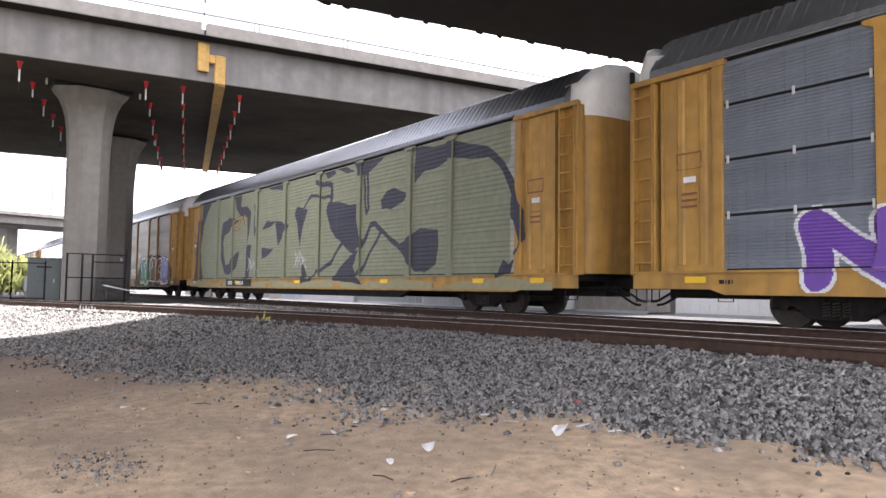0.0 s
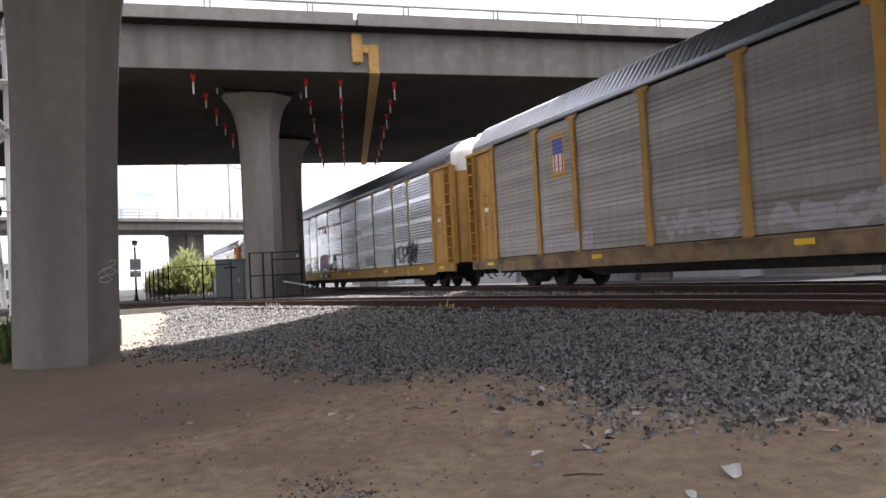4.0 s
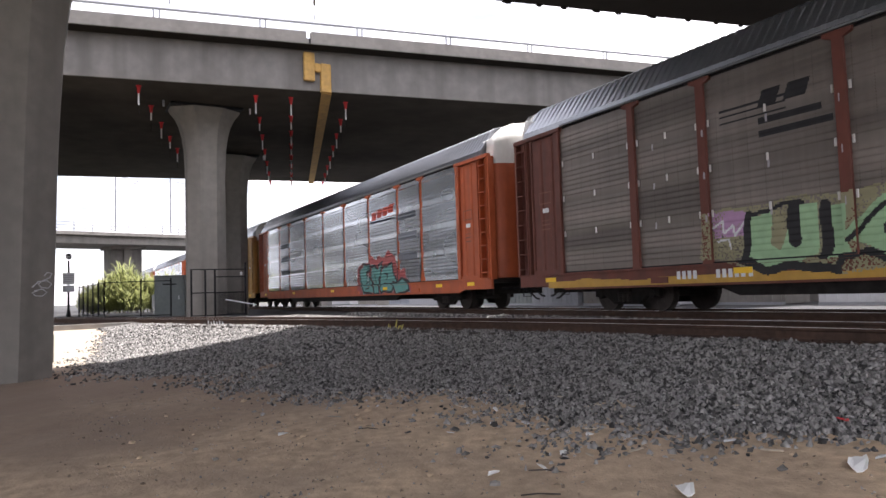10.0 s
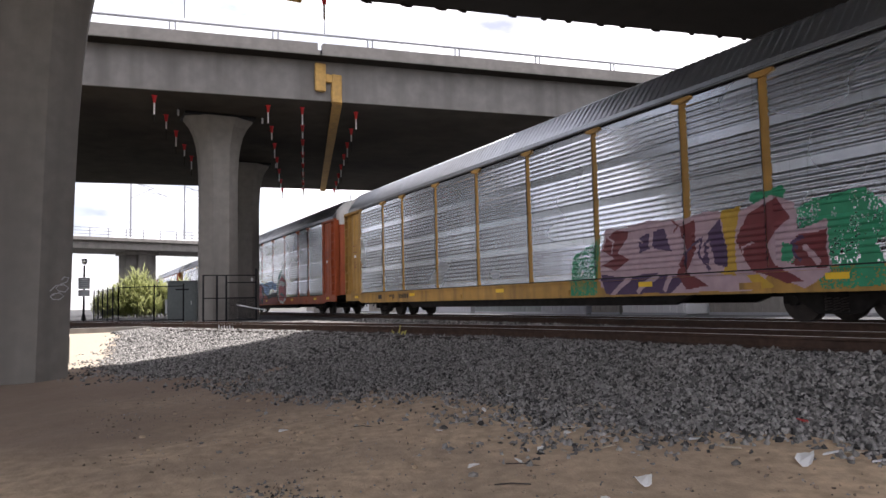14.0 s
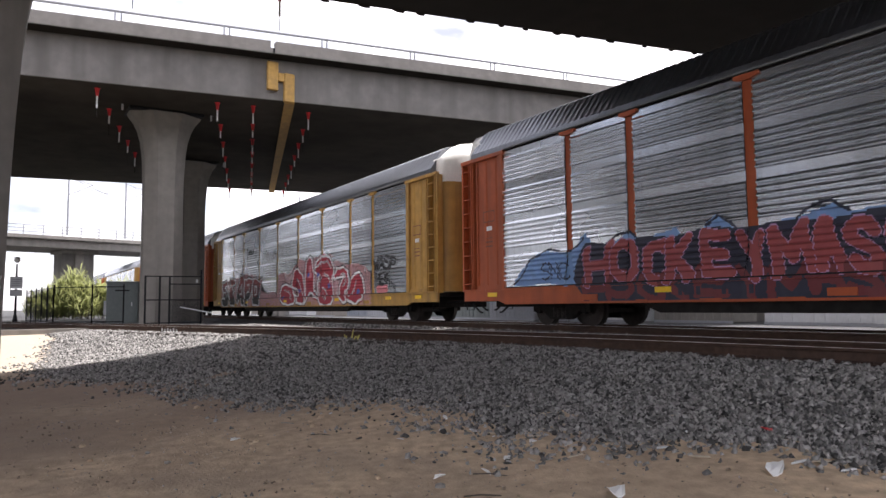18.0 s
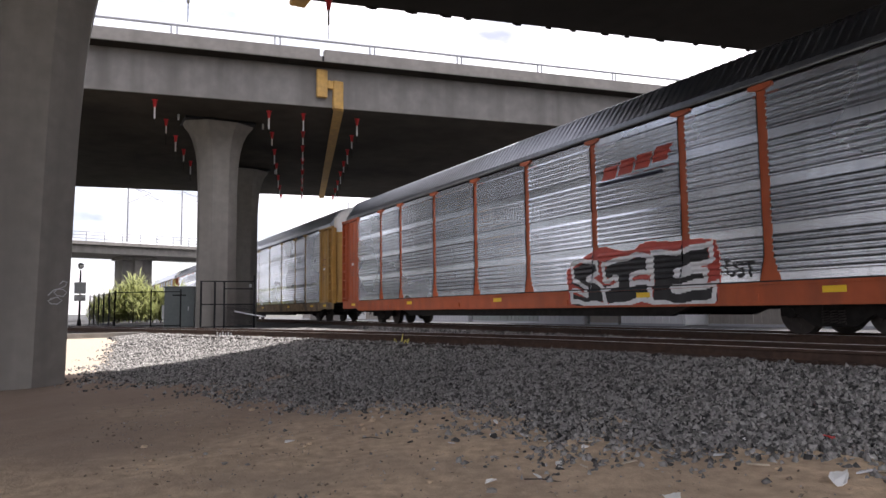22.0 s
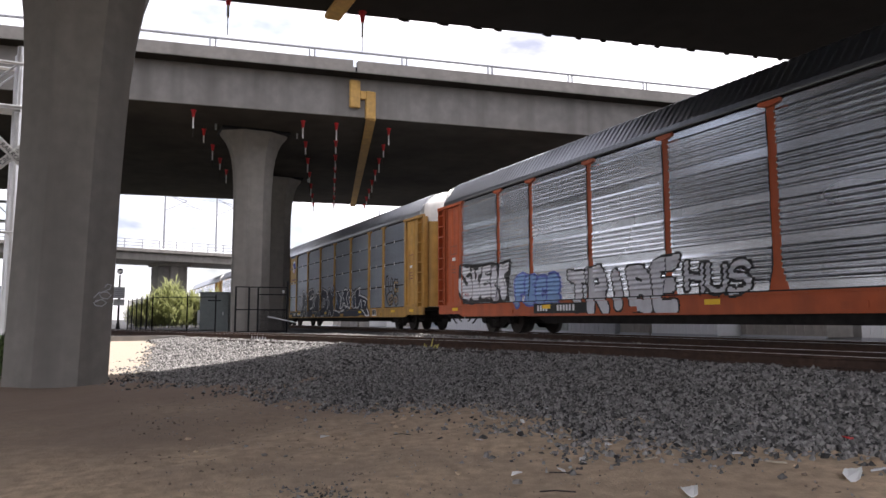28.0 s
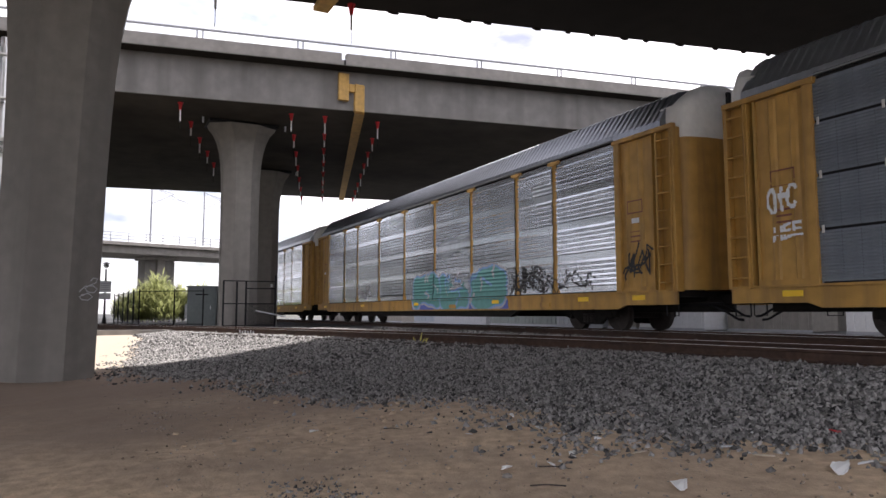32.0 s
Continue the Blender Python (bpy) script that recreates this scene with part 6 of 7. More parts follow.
    n.wild(-0.3, 6.8, 0.75, 1.9, 24, 12, ["sky", "turq", "haze"])
    n.scrawl(7.2, 9.2, 1.05, 1.95, "black", 41, 0.028, 3), n.letters("HNS", 7.4, 9.0, 1.1, 1.9, 0.03, ["black"]), n.scrawl(9.3, 11.4, 1.1, 1.7, "black", 42, 0.022, 2)
    n.scrawl(-7.5, -5.6, 1.2, 1.9, "haze", 3, 0.03, 3)
    names = ("violet spray-painted letters with white outlines", "huge pale green spray-painted letters with navy shadows", "teal, brown and violet spray-painted letters", "black spray-paint tags and a red block mark", "mint green spray-painted letters", "turquoise spray-painted letters under red mist", "maroon spray-painted letters in a green cloud",
             "red spray-painted letters on dark blue", "great red spray-painted letters on pink", "black block letters with white outlines", "thin black tags", "silver spray-painted letters", "black and white spray-painted letters", "turquoise spray-painted letters")
    # stencil frames and a small white tag on the end panels
    for p in ps:
        for s0 in (-13.3, 12.75):
            for q in ((0, 0.55, 3.3, 3.32), (0, 0.55, 3.0, 3.02), (0, 0.025, 3.0, 3.3), (0.53, 0.555, 3.0, 3.3)):
                p.bar(s0 + q[0], s0 + q[1], q[2], q[3], "rust")
            p.bar(s0 + 0.15, s0 + 0.42, 2.74, 2.86, "white")
            for z in (2.5, 2.38, 2.26):
                p.bar(s0 + 0.1, s0 + 0.46, z, z + 0.04, "rust")
    m.letters("OIC", -13.35, -12.65, 2.45, 2.95, 0.035, ["white"]), m.letters("HEE", -13.35, -12.65, 1.9, 2.2, 0.03, ["white"])
    n.scrawl(12.65, 13.5, 1.3, 2.2, "black", 31, 0.025, 3)
    for car, p, label in zip(CARS, ps, names):
        p.build(car, label)


paint_cars()

# ---- fittings of the viaducts ----
def bird_tube_mesh():
    bm = bmesh.new()
    rod(bm, (0, 0, -0.02), (0, 0, 0.0), 0.13, 10)
    rod(bm, (0, 0, -0.34), (0, 0, -0.02), 0.055, 10, 0.10)
    return bm


def hanging_tube(x, y, z, drop):
    t = tagged(empty("hanging_tube", (x, y, z)), "red flared cup with a white drain tube under the viaduct", "drain tube", "drain tubes under the viaduct")
    link("cup", cached("cup", bird_tube_mesh, M_RED), t)
    link("tube", cached(("tube", drop), lambda: rod(bmesh.new(), (0, 0, -drop), (0, 0, -0.34), 0.038, 8), M_CHALK), t, "white plastic tube")
    link("rod", cached("rod", lambda: rod(bmesh.new(), (0, 0, -1.25), (0, 0, -0.3), 0.012, 6), M_UNDER), t)
    return t


for (xa, ya), (xb, yb), n in (((-32.2, -3.9), (-55.2, 2.9), 7), ((-31.9, -2.33), (-54.6, 4.45), 8), ((-31.7, 0.32), (-54.1, 6.9), 8), ((-32.6, -8.86), (-45.2, -5.5), 5)):
    for k in range(n):
        s = k / (n - 1)
        hanging_tube(xa + (xb - xa) * s, ya + (yb - ya) * s, 9.995, 0.85 if k % 2 == 0 else 0.7)
hanging_tube(-19.55, -5.3, 9.995, 0.8)
hanging_tube(-20.1, -9.25, 9.995, 0.7)

pipe = tagged(empty("wrapped_pipe"), "ochre wrapped pipe crossing the girder face and deck underside", "pipe")
gx = deck_x(-30.25, -1.5)
part("upper_run", boxes((gx + 0.005, gx + 0.2, -2.16, -1.66, 10.42, 11.74), bevel=0.03), M_PIPE, pipe)
part("link_run", boxes((gx + 0.01, gx + 0.19, -1.66, -1.38, 10.88, 11.26), bevel=0.02), M_PIPE, pipe)
part("lower_run", boxes((gx + 0.015, gx + 0.24, -1.38, -0.90, 9.94, 11.28), bevel=0.03), M_PIPE, pipe)
bm = bmesh.new()
prism(bm, [(-30.4, -1.34), (-30.4, -0.86), (-55.2, 6.5), (-55.2, 6.05)], "z", 9.9, 9.996)
part("deck_run", bm, M_PIPE, pipe)
joint_x = deck_x(-30.25, -2.04) + 0.8
joint = tagged(empty("expansion_joint", (joint_x, -2.04, 0)), "dark open joint across the edge of the viaduct deck", "expansion joint", kind="structure")
part("dark_gap", boxes((-0.01, 0.006, -0.05, 0.05, 11.93, 12.16)), M_BLACK, joint)
part("girder_gap", boxes((-0.80, -0.774, -0.04, 0.04, 11.5, 11.85)), M_BLACK, joint)
stub = tagged(empty("wrapped_pipe", (-19.85, -6.1, 0)), "ochre wrapped pipe end at the edge of the overhead deck", "pipe")
part("pipe_end", boxes((-0.3, 3.0, -0.25, 0.25, 9.82, 9.995), bevel=0.03), M_PIPE, stub)

# black bearing blocks put in as the shadow gaps at the column heads
for x, y in ((-35.4, -5.62), (-46.5, -2.1)):
    pad = tagged(empty("bearing_pad", (x, y, 0)), "bearing block coloured black as the shadow gap between column head and girder", "bearing pad", kind="structure")
    part("pad", boxes((-0.9, 0.9, -1.7, 1.7, 9.86, 9.998), bevel=0.04), M_BLACK, pad)
    for s in (-1, 1):
        bm = bmesh.new()
        rod(bm, (0.9, s * 2.0, 9.98), (0.9, s * 2.0, 9.7), 0.05, 8)
        part("drain_hook", bm, M_ALU, pad)

# crumbled lips along the edge of the overhead deck
rng = random.Random(5)
for k in range(16):
    y = -4 + k * 1.15 + rng.uniform(-0.3, 0.3)
    bm = bmesh.new()
    bmesh.ops.create_icosphere(bm, subdivisions=1, radius=0.10, matrix=Matrix.Diagonal((0.8, rng.uniform(1.2, 2.6), 0.7, 1)))
    tagged(part("nest_clump", bm, M_SOFFIT_SHADE, None, loc=(deck_x(-18.72, y) + 0.02, y, 9.99)), "small grey mud clump stuck on the deck edge", "mud clump", "mud clumps on the deck edge")

# faint spray scribble on the near column, and a number stain on the near rail
scrib = tagged(empty("column_scribble", (COL_X, COL_Y, 0)), "pale looping scribble sprayed on the concrete column", "graffiti")
half, flat = COL_W / 2, COL_W / 2 * 0.42
for loop in ("0,.1 .3,.45 .75,.5 1,.3 .8,.05 .45,.1 .3,.3 .5,.5 .9,.7 1,.95 .75,1.0 .6,.8", ".1,-.1 .5,0 .75,-.2 .5,-.42 .15,-.4 0,-.22 .25,-.1"):
    pts = [tuple(float(c) for c in q.split(",")) for q in loop.split()]
    bm = bmesh.new()
    tube(bm, [(half - 0.2 - 0.36 * u + 0.014, flat + 0.2 + 0.36 * u + 0.025, 0.95 + 0.36 * v) for u, v in pts], 0.012, 5)
    part("line", bm, M_PAINTMARK, scrib)
rail_mark = tagged(empty("rail_marking", (-24.2, float(bend(-24.2)) - 0.03, BEND_Z), math.degrees(math.atan(float(bend(-23.7) - bend(-24.7))))), "pale chalk characters on the rusty rail web", "marking")
for k in range(6):
    part("stroke", boxes((-0.5 + 0.18 * k, -0.42 + 0.18 * k, -0.004, 0.0, -0.15, -0.05 - 0.03 * (k % 2))), M_PAINTMARK, rail_mark)


# ---- far viaduct of the light railway ----
def light_rail():
    v = tagged(empty("light_rail_viaduct", (-90, -6.1, 0), 15.6), "pale concrete railway viaduct with a steel railing and wire masts", "viaduct", kind="structure")
    part("girder", boxes((-4, 4, -90, 90, 7.16, 8.04), bevel=0.05), M_CONCRETE, v)
    part("deck_edge", boxes((3.4, 4.6, -90, 90, 8.045, 8.43), bevel=0.03), M_CONCRETE, v)
    bm = bmesh.new()
    for z in (8.75, 9.1, 9.45):
        rod(bm, (4.3, -90, z), (4.3, 90, z), 0.04, 6)
    part("hand_rail", bm, M_DARKGREY, v)
    post = cached("rail_post_far", lambda: boxes((4.26, 4.34, -0.04, 0.04, 8.43, 9.45)), M_DARKGREY)
    for k in range(-30, 31):
        link("rail_post", post, v, loc=(0, k * 1.9, 0))
    for y in (-26.0, -11.5, 0.9, 28.0, 54.0):
        pier = part("pier", boxes((-1.2, 1.2, y - 1.75, y + 1.75, -1, 6.8), bevel=0.06), M_GIRDER, v, "shaded twin-walled pier")
        part("pilaster", boxes((1.2, 1.7, y - 0.48, y + 0.48, -1, 6.8), bevel=0.03), M_CONCRETE, pier, "pale concrete pilaster")
        part("pier_cap", boxes((-1.6, 1.9, y - 2.0, y + 2.0, 6.8, 7.15), bevel=0.05), M_CONCRETE, pier)
    mesh_mast = cached("wire_mast", lambda: rod(bmesh.new(), (0, 0, 8.7), (0, 0, 16.4), 0.13, 8, 0.09), M_DARKGREY)
    arm = bmesh.new()
    for a, b, r in (((0, 0, 15.2), (0, 2.6, 14.6), 0.045), ((0, 0, 13.2), (0, 2.6, 14.6), 0.045), ((0, 0.8, 14.9), (0, 4.4, 13.6), 0.04), ((0, 2.2, 14.0), (0, 4.6, 13.8), 0.035)):
        rod(arm, a, b, r, 6)
    me = bpy.data.meshes.new("mast_arm")
    arm.to_mesh(me)
    me.materials.append(M_DARKGREY)
    for y in (-26.0, -13.6, -0.97, 5.33, 30.0):
        mast = link("wire_mast", mesh_mast, v, loc=(3.0, y, 0))
        link("mast_arm", me, mast)
    bm = bmesh.new()
    for z in (13.7, 14.9):
        rod(bm, (3.0, -90, z), (3.0, 90, z), 0.015, 4)
    part("wire", bm, M_DARKGREY, v)


light_rail()

# ---- fence, cabinets, bush and signs by the far column ----
GZ = -0.24


def fence(points, z0, z1, label, mesh_gap=0.0):
    f = tagged(empty("fence", (0, 0, 0)), label, "fence")
    for (xa, ya), (xb, yb) in zip(points, points[1:]):
        d = math.hypot(xb - xa, yb - ya)
        n = max(1, round(d / 2.3))
        for k in range(n + 1):
            x, y = xa + (xb - xa) * k / n, ya + (yb - ya) * k / n
            part("post", boxes((x - 0.035, x + 0.035, y - 0.035, y + 0.035, z0 - 0.1, z1 + 0.08), bevel=0.006), M_BLACK, f)
        for z in (z1 - 0.05, z0 + 0.15):
            bm = bmesh.new()
            rod(bm, (xa, ya, z), (xb, yb, z), 0.024, 6)
            part("rail", bm, M_BLACK, f)
        if mesh_gap:
            bm = bmesh.new()
            m = int(d / mesh_gap)
            for k in range(1, m):
                x, y = xa + (xb - xa) * k / m, ya + (yb - ya) * k / m
                rod(bm, (x, y, z0 + 0.15), (x, y, z1 - 0.05), 0.009, 4)
            tagged(part("picket", bm, M_BLACK, f), kind="stuff")
    return f


fence([(-52.0, -10.7), (-41.5, -9.75)], GZ, 1.75, "black steel picket fence beside the tracks", 0.3)
fence([(-41.5, -9.75), (-40.0, -8.1), (-39.4, -6.7)], GZ, 1.75, "black steel post and rail fence by a bush")


def gate():
    g = tagged(empty("pedestrian_gate", (-33.9, -6.55, 0)), "black steel pedestrian gate frame before the concrete column", "gate")
    for y, z1 in ((0.0, 2.05), (2.45, 2.35), (0.62, 2.0), (1.05, 2.05)):
        part("post", boxes((-0.04, 0.04, y - 0.04, y + 0.04, GZ - 0.1, z1), bevel=0.006), M_BLACK, g)
    for z, a, b in ((2.03, 0, 2.45), (1.68, 1.05, 2.45), (0.95, 0, 2.45), (-0.1, 0, 2.45)):
        part("bar", boxes((-0.025, 0.025, a, b, z - 0.025, z + 0.025)), M_BLACK, g)
    bm = bmesh.new()
    for k in range(24):
        y = 1.08 + k * 0.058
        rod(bm, (0, y, -0.1), (0, y, 0.95), 0.006, 4)
    for k in range(20):
        z = -0.1 + k * 0.053
        rod(bm, (0, 1.05, z), (0, 2.45, z), 0.006, 4)
    tagged(part("mesh_infill", bm, M_BLACK, g), kind="stuff")
    bm = bmesh.new()
    rod(bm, (0.1, 1.5, 0.62), (0.3, 2.9, 0.32), 0.03, 8)
    part("swing_arm", bm, M_ALU, g, "pale metal swing arm")
    part("lamp_box", boxes((0.04, 0.1, 2.2, 2.3, 1.75, 1.9), bevel=0.01), M_SHEET, g)


gate()


def cabinet(x, y, w, d, h, rz, label):
    c = tagged(empty("signal_cabinet", (x, y, GZ - 0.05), rz), label, "equipment cabinet")
    part("body", boxes((-d / 2, d / 2, -w / 2, w / 2, 0.1, h), bevel=0.02), M_CABINET, c)
    part("plinth", boxes((-d / 2 - 0.1, d / 2 + 0.1, -w / 2 - 0.1, w / 2 + 0.1, 0, 0.1)), M_CONCRETE, c)
    part("lid", boxes((-d / 2 - 0.06, d / 2 + 0.06, -w / 2 - 0.06, w / 2 + 0.06, h, h + 0.08), bevel=0.02), M_CABINET, c)
    door = part("door", boxes((d / 2, d / 2 + 0.03, -w / 2 + 0.12, w / 2 - 0.12, 0.25, h - 0.12), bevel=0.008), M_CABINET, c)
    part("handle", boxes((d / 2 + 0.03, d / 2 + 0.06, w / 2 - 0.32, w / 2 - 0.27, 1.0, 1.2)), M_ALU, door)
    part("vent", boxes((d / 2 + 0.03, d / 2 + 0.045, -0.35, 0.35, h - 0.45, h - 0.38)), M_BLACK, door)
    part("side_box", boxes((d / 2 - 0.5, d / 2 - 0.1, -w / 2 - 0.14, -w / 2, 0.5, 1.3), bevel=0.01), M_SHEET, c)
    return c


cabinet(-41.6, -6.4, 1.55, 1.3, 2.25, -14, "grey-green steel signal cabinet on a concrete plinth")


def blade_plant(name, x, y, z, n, height, spread_r, mat, label, category, seed, width=0.05, lean=0.55):
    """Arching leaf blades on thin canes."""
    t = tagged(empty(name, (x, y, z)), label, category)
    r = random.Random(seed)
    verts, faces = [], []
    for _ in range(n):
        a, q = r.uniform(0, 6.283), spread_r * math.sqrt(r.random())
        bx, by = q * math.cos(a), q * math.sin(a)
        h0 = r.uniform(0.0, 0.75) * height * (1 - 0.45 * q / spread_r)
        ln = height * r.uniform(0.18, 0.42)
        d = a + r.uniform(-1.2, 1.2)
        up = r.uniform(0.5, 1.0)
        cx, cy = math.cos(d) * lean, math.sin(d) * lean
        sx, sy = -math.sin(d) * width, math.cos(d) * width
        p = (bx, by, h0)
        m = (bx + cx * ln * 0.5, by + cy * ln * 0.5, h0 + up * ln * 0.62)
        e = (bx + cx * ln * 1.15, by + cy * ln * 1.15, h0 + up * ln * 0.8)
        k = len(verts)
        verts += [(p[0] - sx * 0.4, p[1] - sy * 0.4, p[2]), (p[0] + sx * 0.4, p[1] + sy * 0.4, p[2]), (m[0] + sx, m[1] + sy, m[2]), (m[0] - sx, m[1] - sy, m[2]), e]
        faces += [(k, k + 1, k + 2, k + 3), (k + 3, k + 2, k + 4)]
    me = bpy.data.meshes.new("foliage")
    me.from_pydata(verts, [], faces)
    me.materials.append(mat)
    tagged(link("foliage", me, t), kind="stuff")
    bm = bmesh.new()
    for _ in range(26):
        a, q = r.uniform(0, 6.283), spread_r * 0.7 * math.sqrt(r.random())
        bx, by = q * math.cos(a), q * math.sin(a)
        rod(bm, (bx * 0.6, by * 0.6, 0), (bx, by, height * r.uniform(0.5, 0.85)), 0.014, 5)
    tagged(part("cane", bm, M_TIE, t), kind="stuff")
    return t


def reed_bush(x, y, clumps, label, seed):
    """Tall arching reed blades on canes, in clumps of (offset x, offset y, radius, height, blades)."""
    t = tagged(empty("reed_bush", (x, y, GZ)), label, "bush")
    r = random.Random(seed)
    canes = bmesh.new()
    verts, faces = [], []
    for ox, oy, rad, high, count in clumps:
        for _ in range(count):
            a, q = r.uniform(0, 6.283), rad * math.sqrt(r.random())
            bx, by = ox + q * math.cos(a), oy + q * math.sin(a)
            tip = high * (1 - 0.35 * (q / rad) ** 2) * r.uniform(0.72, 1.05)
            z0 = tip * r.random() ** 0.6 * 0.85
            ln = r.uniform(0.7, 1.5)
            d, w = r.uniform(0, 6.283), r.uniform(0.02, 0.05)
            cx, cy, sx, sy = math.cos(d), math.sin(d), -math.sin(d) * w, math.cos(d) * w
            droop = r.uniform(0.15, 0.9)
            k = len(verts)
            for s, wide in ((0.0, 0.5), (0.35, 1.0), (0.7, 0.8), (1.0, 0.08)):
                out, up = ln * 0.62 * s ** 1.4, ln * (0.85 * s - droop * s * s * 0.8)
                px, py, pz = bx + cx * out, by + cy * out, max(0.02, z0 + up)
                verts += [(px - sx * wide, py - sy * wide, pz), (px + sx * wide, py + sy * wide, pz)]
            faces += [(k + 2 * i, k + 2 * i + 1, k + 2 * i + 3, k + 2 * i + 2) for i in range(3)]
        for _ in range(max(6, count // 60)):
            a, q = r.uniform(0, 6.283), rad * 0.8 * math.sqrt(r.random())
            bx, by = ox + q * math.cos(a), oy + q * math.sin(a)
            rod(canes, (bx * 0.95, by * 0.95, 0), (bx, by, high * r.uniform(0.6, 0.9)), 0.014, 5)
    me = bpy.data.meshes.new("foliage")
    me.from_pydata(verts, [], faces)
    me.materials.append(M_BUSH)
    tagged(link("foliage", me, t), kind="stuff")
    tagged(part("cane", canes, M_TIE, t), kind="stuff")
    return t


reed_bush(-60.5, -7.3, ((0, 0, 1.2, 4.3, 1500), (0.4, -1.4, 1.0, 3.3, 1000), (0, -2.6, 0.7, 2.4, 500), (-0.4, 1.4, 1.1, 3.5, 1200), (0.3, 2.6, 0.9, 3.2, 800), (0.8, 0.2, 1.4, 2.4, 900), (0.8, -1.8, 1.0, 1.6, 400)), "tall bright green reed bush behind the fence", 3)
reed_bush(-62.5, -3.6, ((0, 0, 0.9, 3.4, 600), (0, 1.2, 0.7, 3.0, 350)), "green reed bush behind the cabinet", 4)
blade_plant("weed_clump", -20.2, -15.0, -1.0, 2200, 1.25, 1.25, M_GRASS, "dark green grass clump at the foot of the column", "weeds", 5, 0.02, 0.4)
blade_plant("weed_clump", -20.6, -14.3, -1.0, 500, 1.5, 0.5, M_GRASS, "tall green weeds at the foot of the column", "weeds", 6, 0.02, 0.35)


def lamp_sign():
    s = tagged(empty("sign_post", (-48.0, -11.35, GZ)), "dark post with two pale sign plates and a small round lamp", "sign post")
    bm = bmesh.new()
    rod(bm, (0, 0, 0), (0, 0, 3.5), 0.07, 8, 0.05)
    part("post", bm, M_BLACK, s)
    bm = bmesh.new()
    rod(bm, (0, 0, 0), (0, 0, 0.5), 0.16, 10, 0.09)
    part("foot", bm, M_BLACK, s)
    part("plate", boxes((0.07, 0.1, -0.32, 0.32, 2.05, 2.75), bevel=0.01), M_SHEET, s, "pale sign plate with unreadable text")
    part("plate", boxes((0.07, 0.1, -0.32, 0.32, 1.6, 2.0), bevel=0.01), M_SHEET, s)
    for k in range(4):
        part("text_bar", boxes((0.1, 0.104, -0.24, 0.24, 2.2 + k * 0.12, 2.24 + k * 0.12)), M_DARKGREY, s)
    bm = bmesh.new()
    bmesh.ops.create_uvsphere(bm, u_segments=12, v_segments=8, radius=0.17, matrix=Matrix.Translation((0, 0, 3.72)))
    part("globe", bm, M_CHALK, s)
    part("lamp_cap", rod(bmesh.new(), (0, 0, 3.84), (0, 0, 3.92), 0.24, 12, 0.05), M_BLACK, s)


lamp_sign()
fence([(-75, -14.5), (-58, -13.2)], GZ, 1.3, "low dark fence beyond the sign", 0.16)


# ---- level crossing at the road ----
def pavement(name, pts, z0, z1, mat, label, cat):
    bm = bmesh.new()
    prism(bm, pts, "z", z0, z1)
    return tagged(part(name, bm, mat), label, cat, kind="structure")


pavement("road", [(-33, -60), (-27, -60), (-30, -9.0), (-38.5, -9.0)], -0.9, GZ - 0.03, M_ASPHALT, "dark asphalt road up to the crossing", "road")
pavement("path", [(-52, -11.5), (-39, -10.2), (-34, -8.6), (-33, -5.4), (-52, -5.4)], -0.9, GZ, M_CONCRETE, "pale concrete path beside the tracks", "path")
pavement("kerb", [(-27.0, -60), (-26.6, -60), (-29.6, -9.0), (-30.0, -9.0)], -0.9, GZ + 0.09, M_CONCRETE, "pale concrete kerb of the road", "kerb")
line_bar = pavement("road_marking", [(-30.5, -40), (-30.35, -40), (-32.2, -14), (-32.35, -14)], GZ - 0.03, GZ - 0.022, M_CHALK, "white line on the asphalt", "road marking")
for k in range(7):
    bm = boxes((-0.14, 0.14, -1.25, 1.25, 0.0, 0.2), bevel=0.02)
    tagged(part("old_tie", bm, M_TIE, None, loc=pose(-23.2 - 0.35 * (k % 3), -17.2 + 0.3 * k, -0.86 + 0.0 * k, 0, 0, 70 + 9 * k)), "weathered timber tie lying on the ground", "timber tie", "old ties in a heap")
block = tagged(part("concrete_block", boxes((-0.16, 0.16, -0.13, 0.13, 0, 0.75), bevel=0.02), M_CONCRETE, None, loc=(-22.4, -12.12, -0.95)), "small upright concrete marker block", "marker block")


def text_mesh(body, size, mat, parent, m):
    cu = bpy.data.curves.new("lettering", "FONT")
    cu.body, cu.size, cu.extrude = body, size, 0.003
    cu.align_x, cu.align_y = "CENTER", "CENTER"
    tmp = bpy.data.objects.new("tmp", cu)
    me = bpy.data.meshes.new_from_object(tmp)
    bpy.data.objects.remove(tmp)
    me.materials.append(mat)
    return link("lettering", me, parent, loc=m)


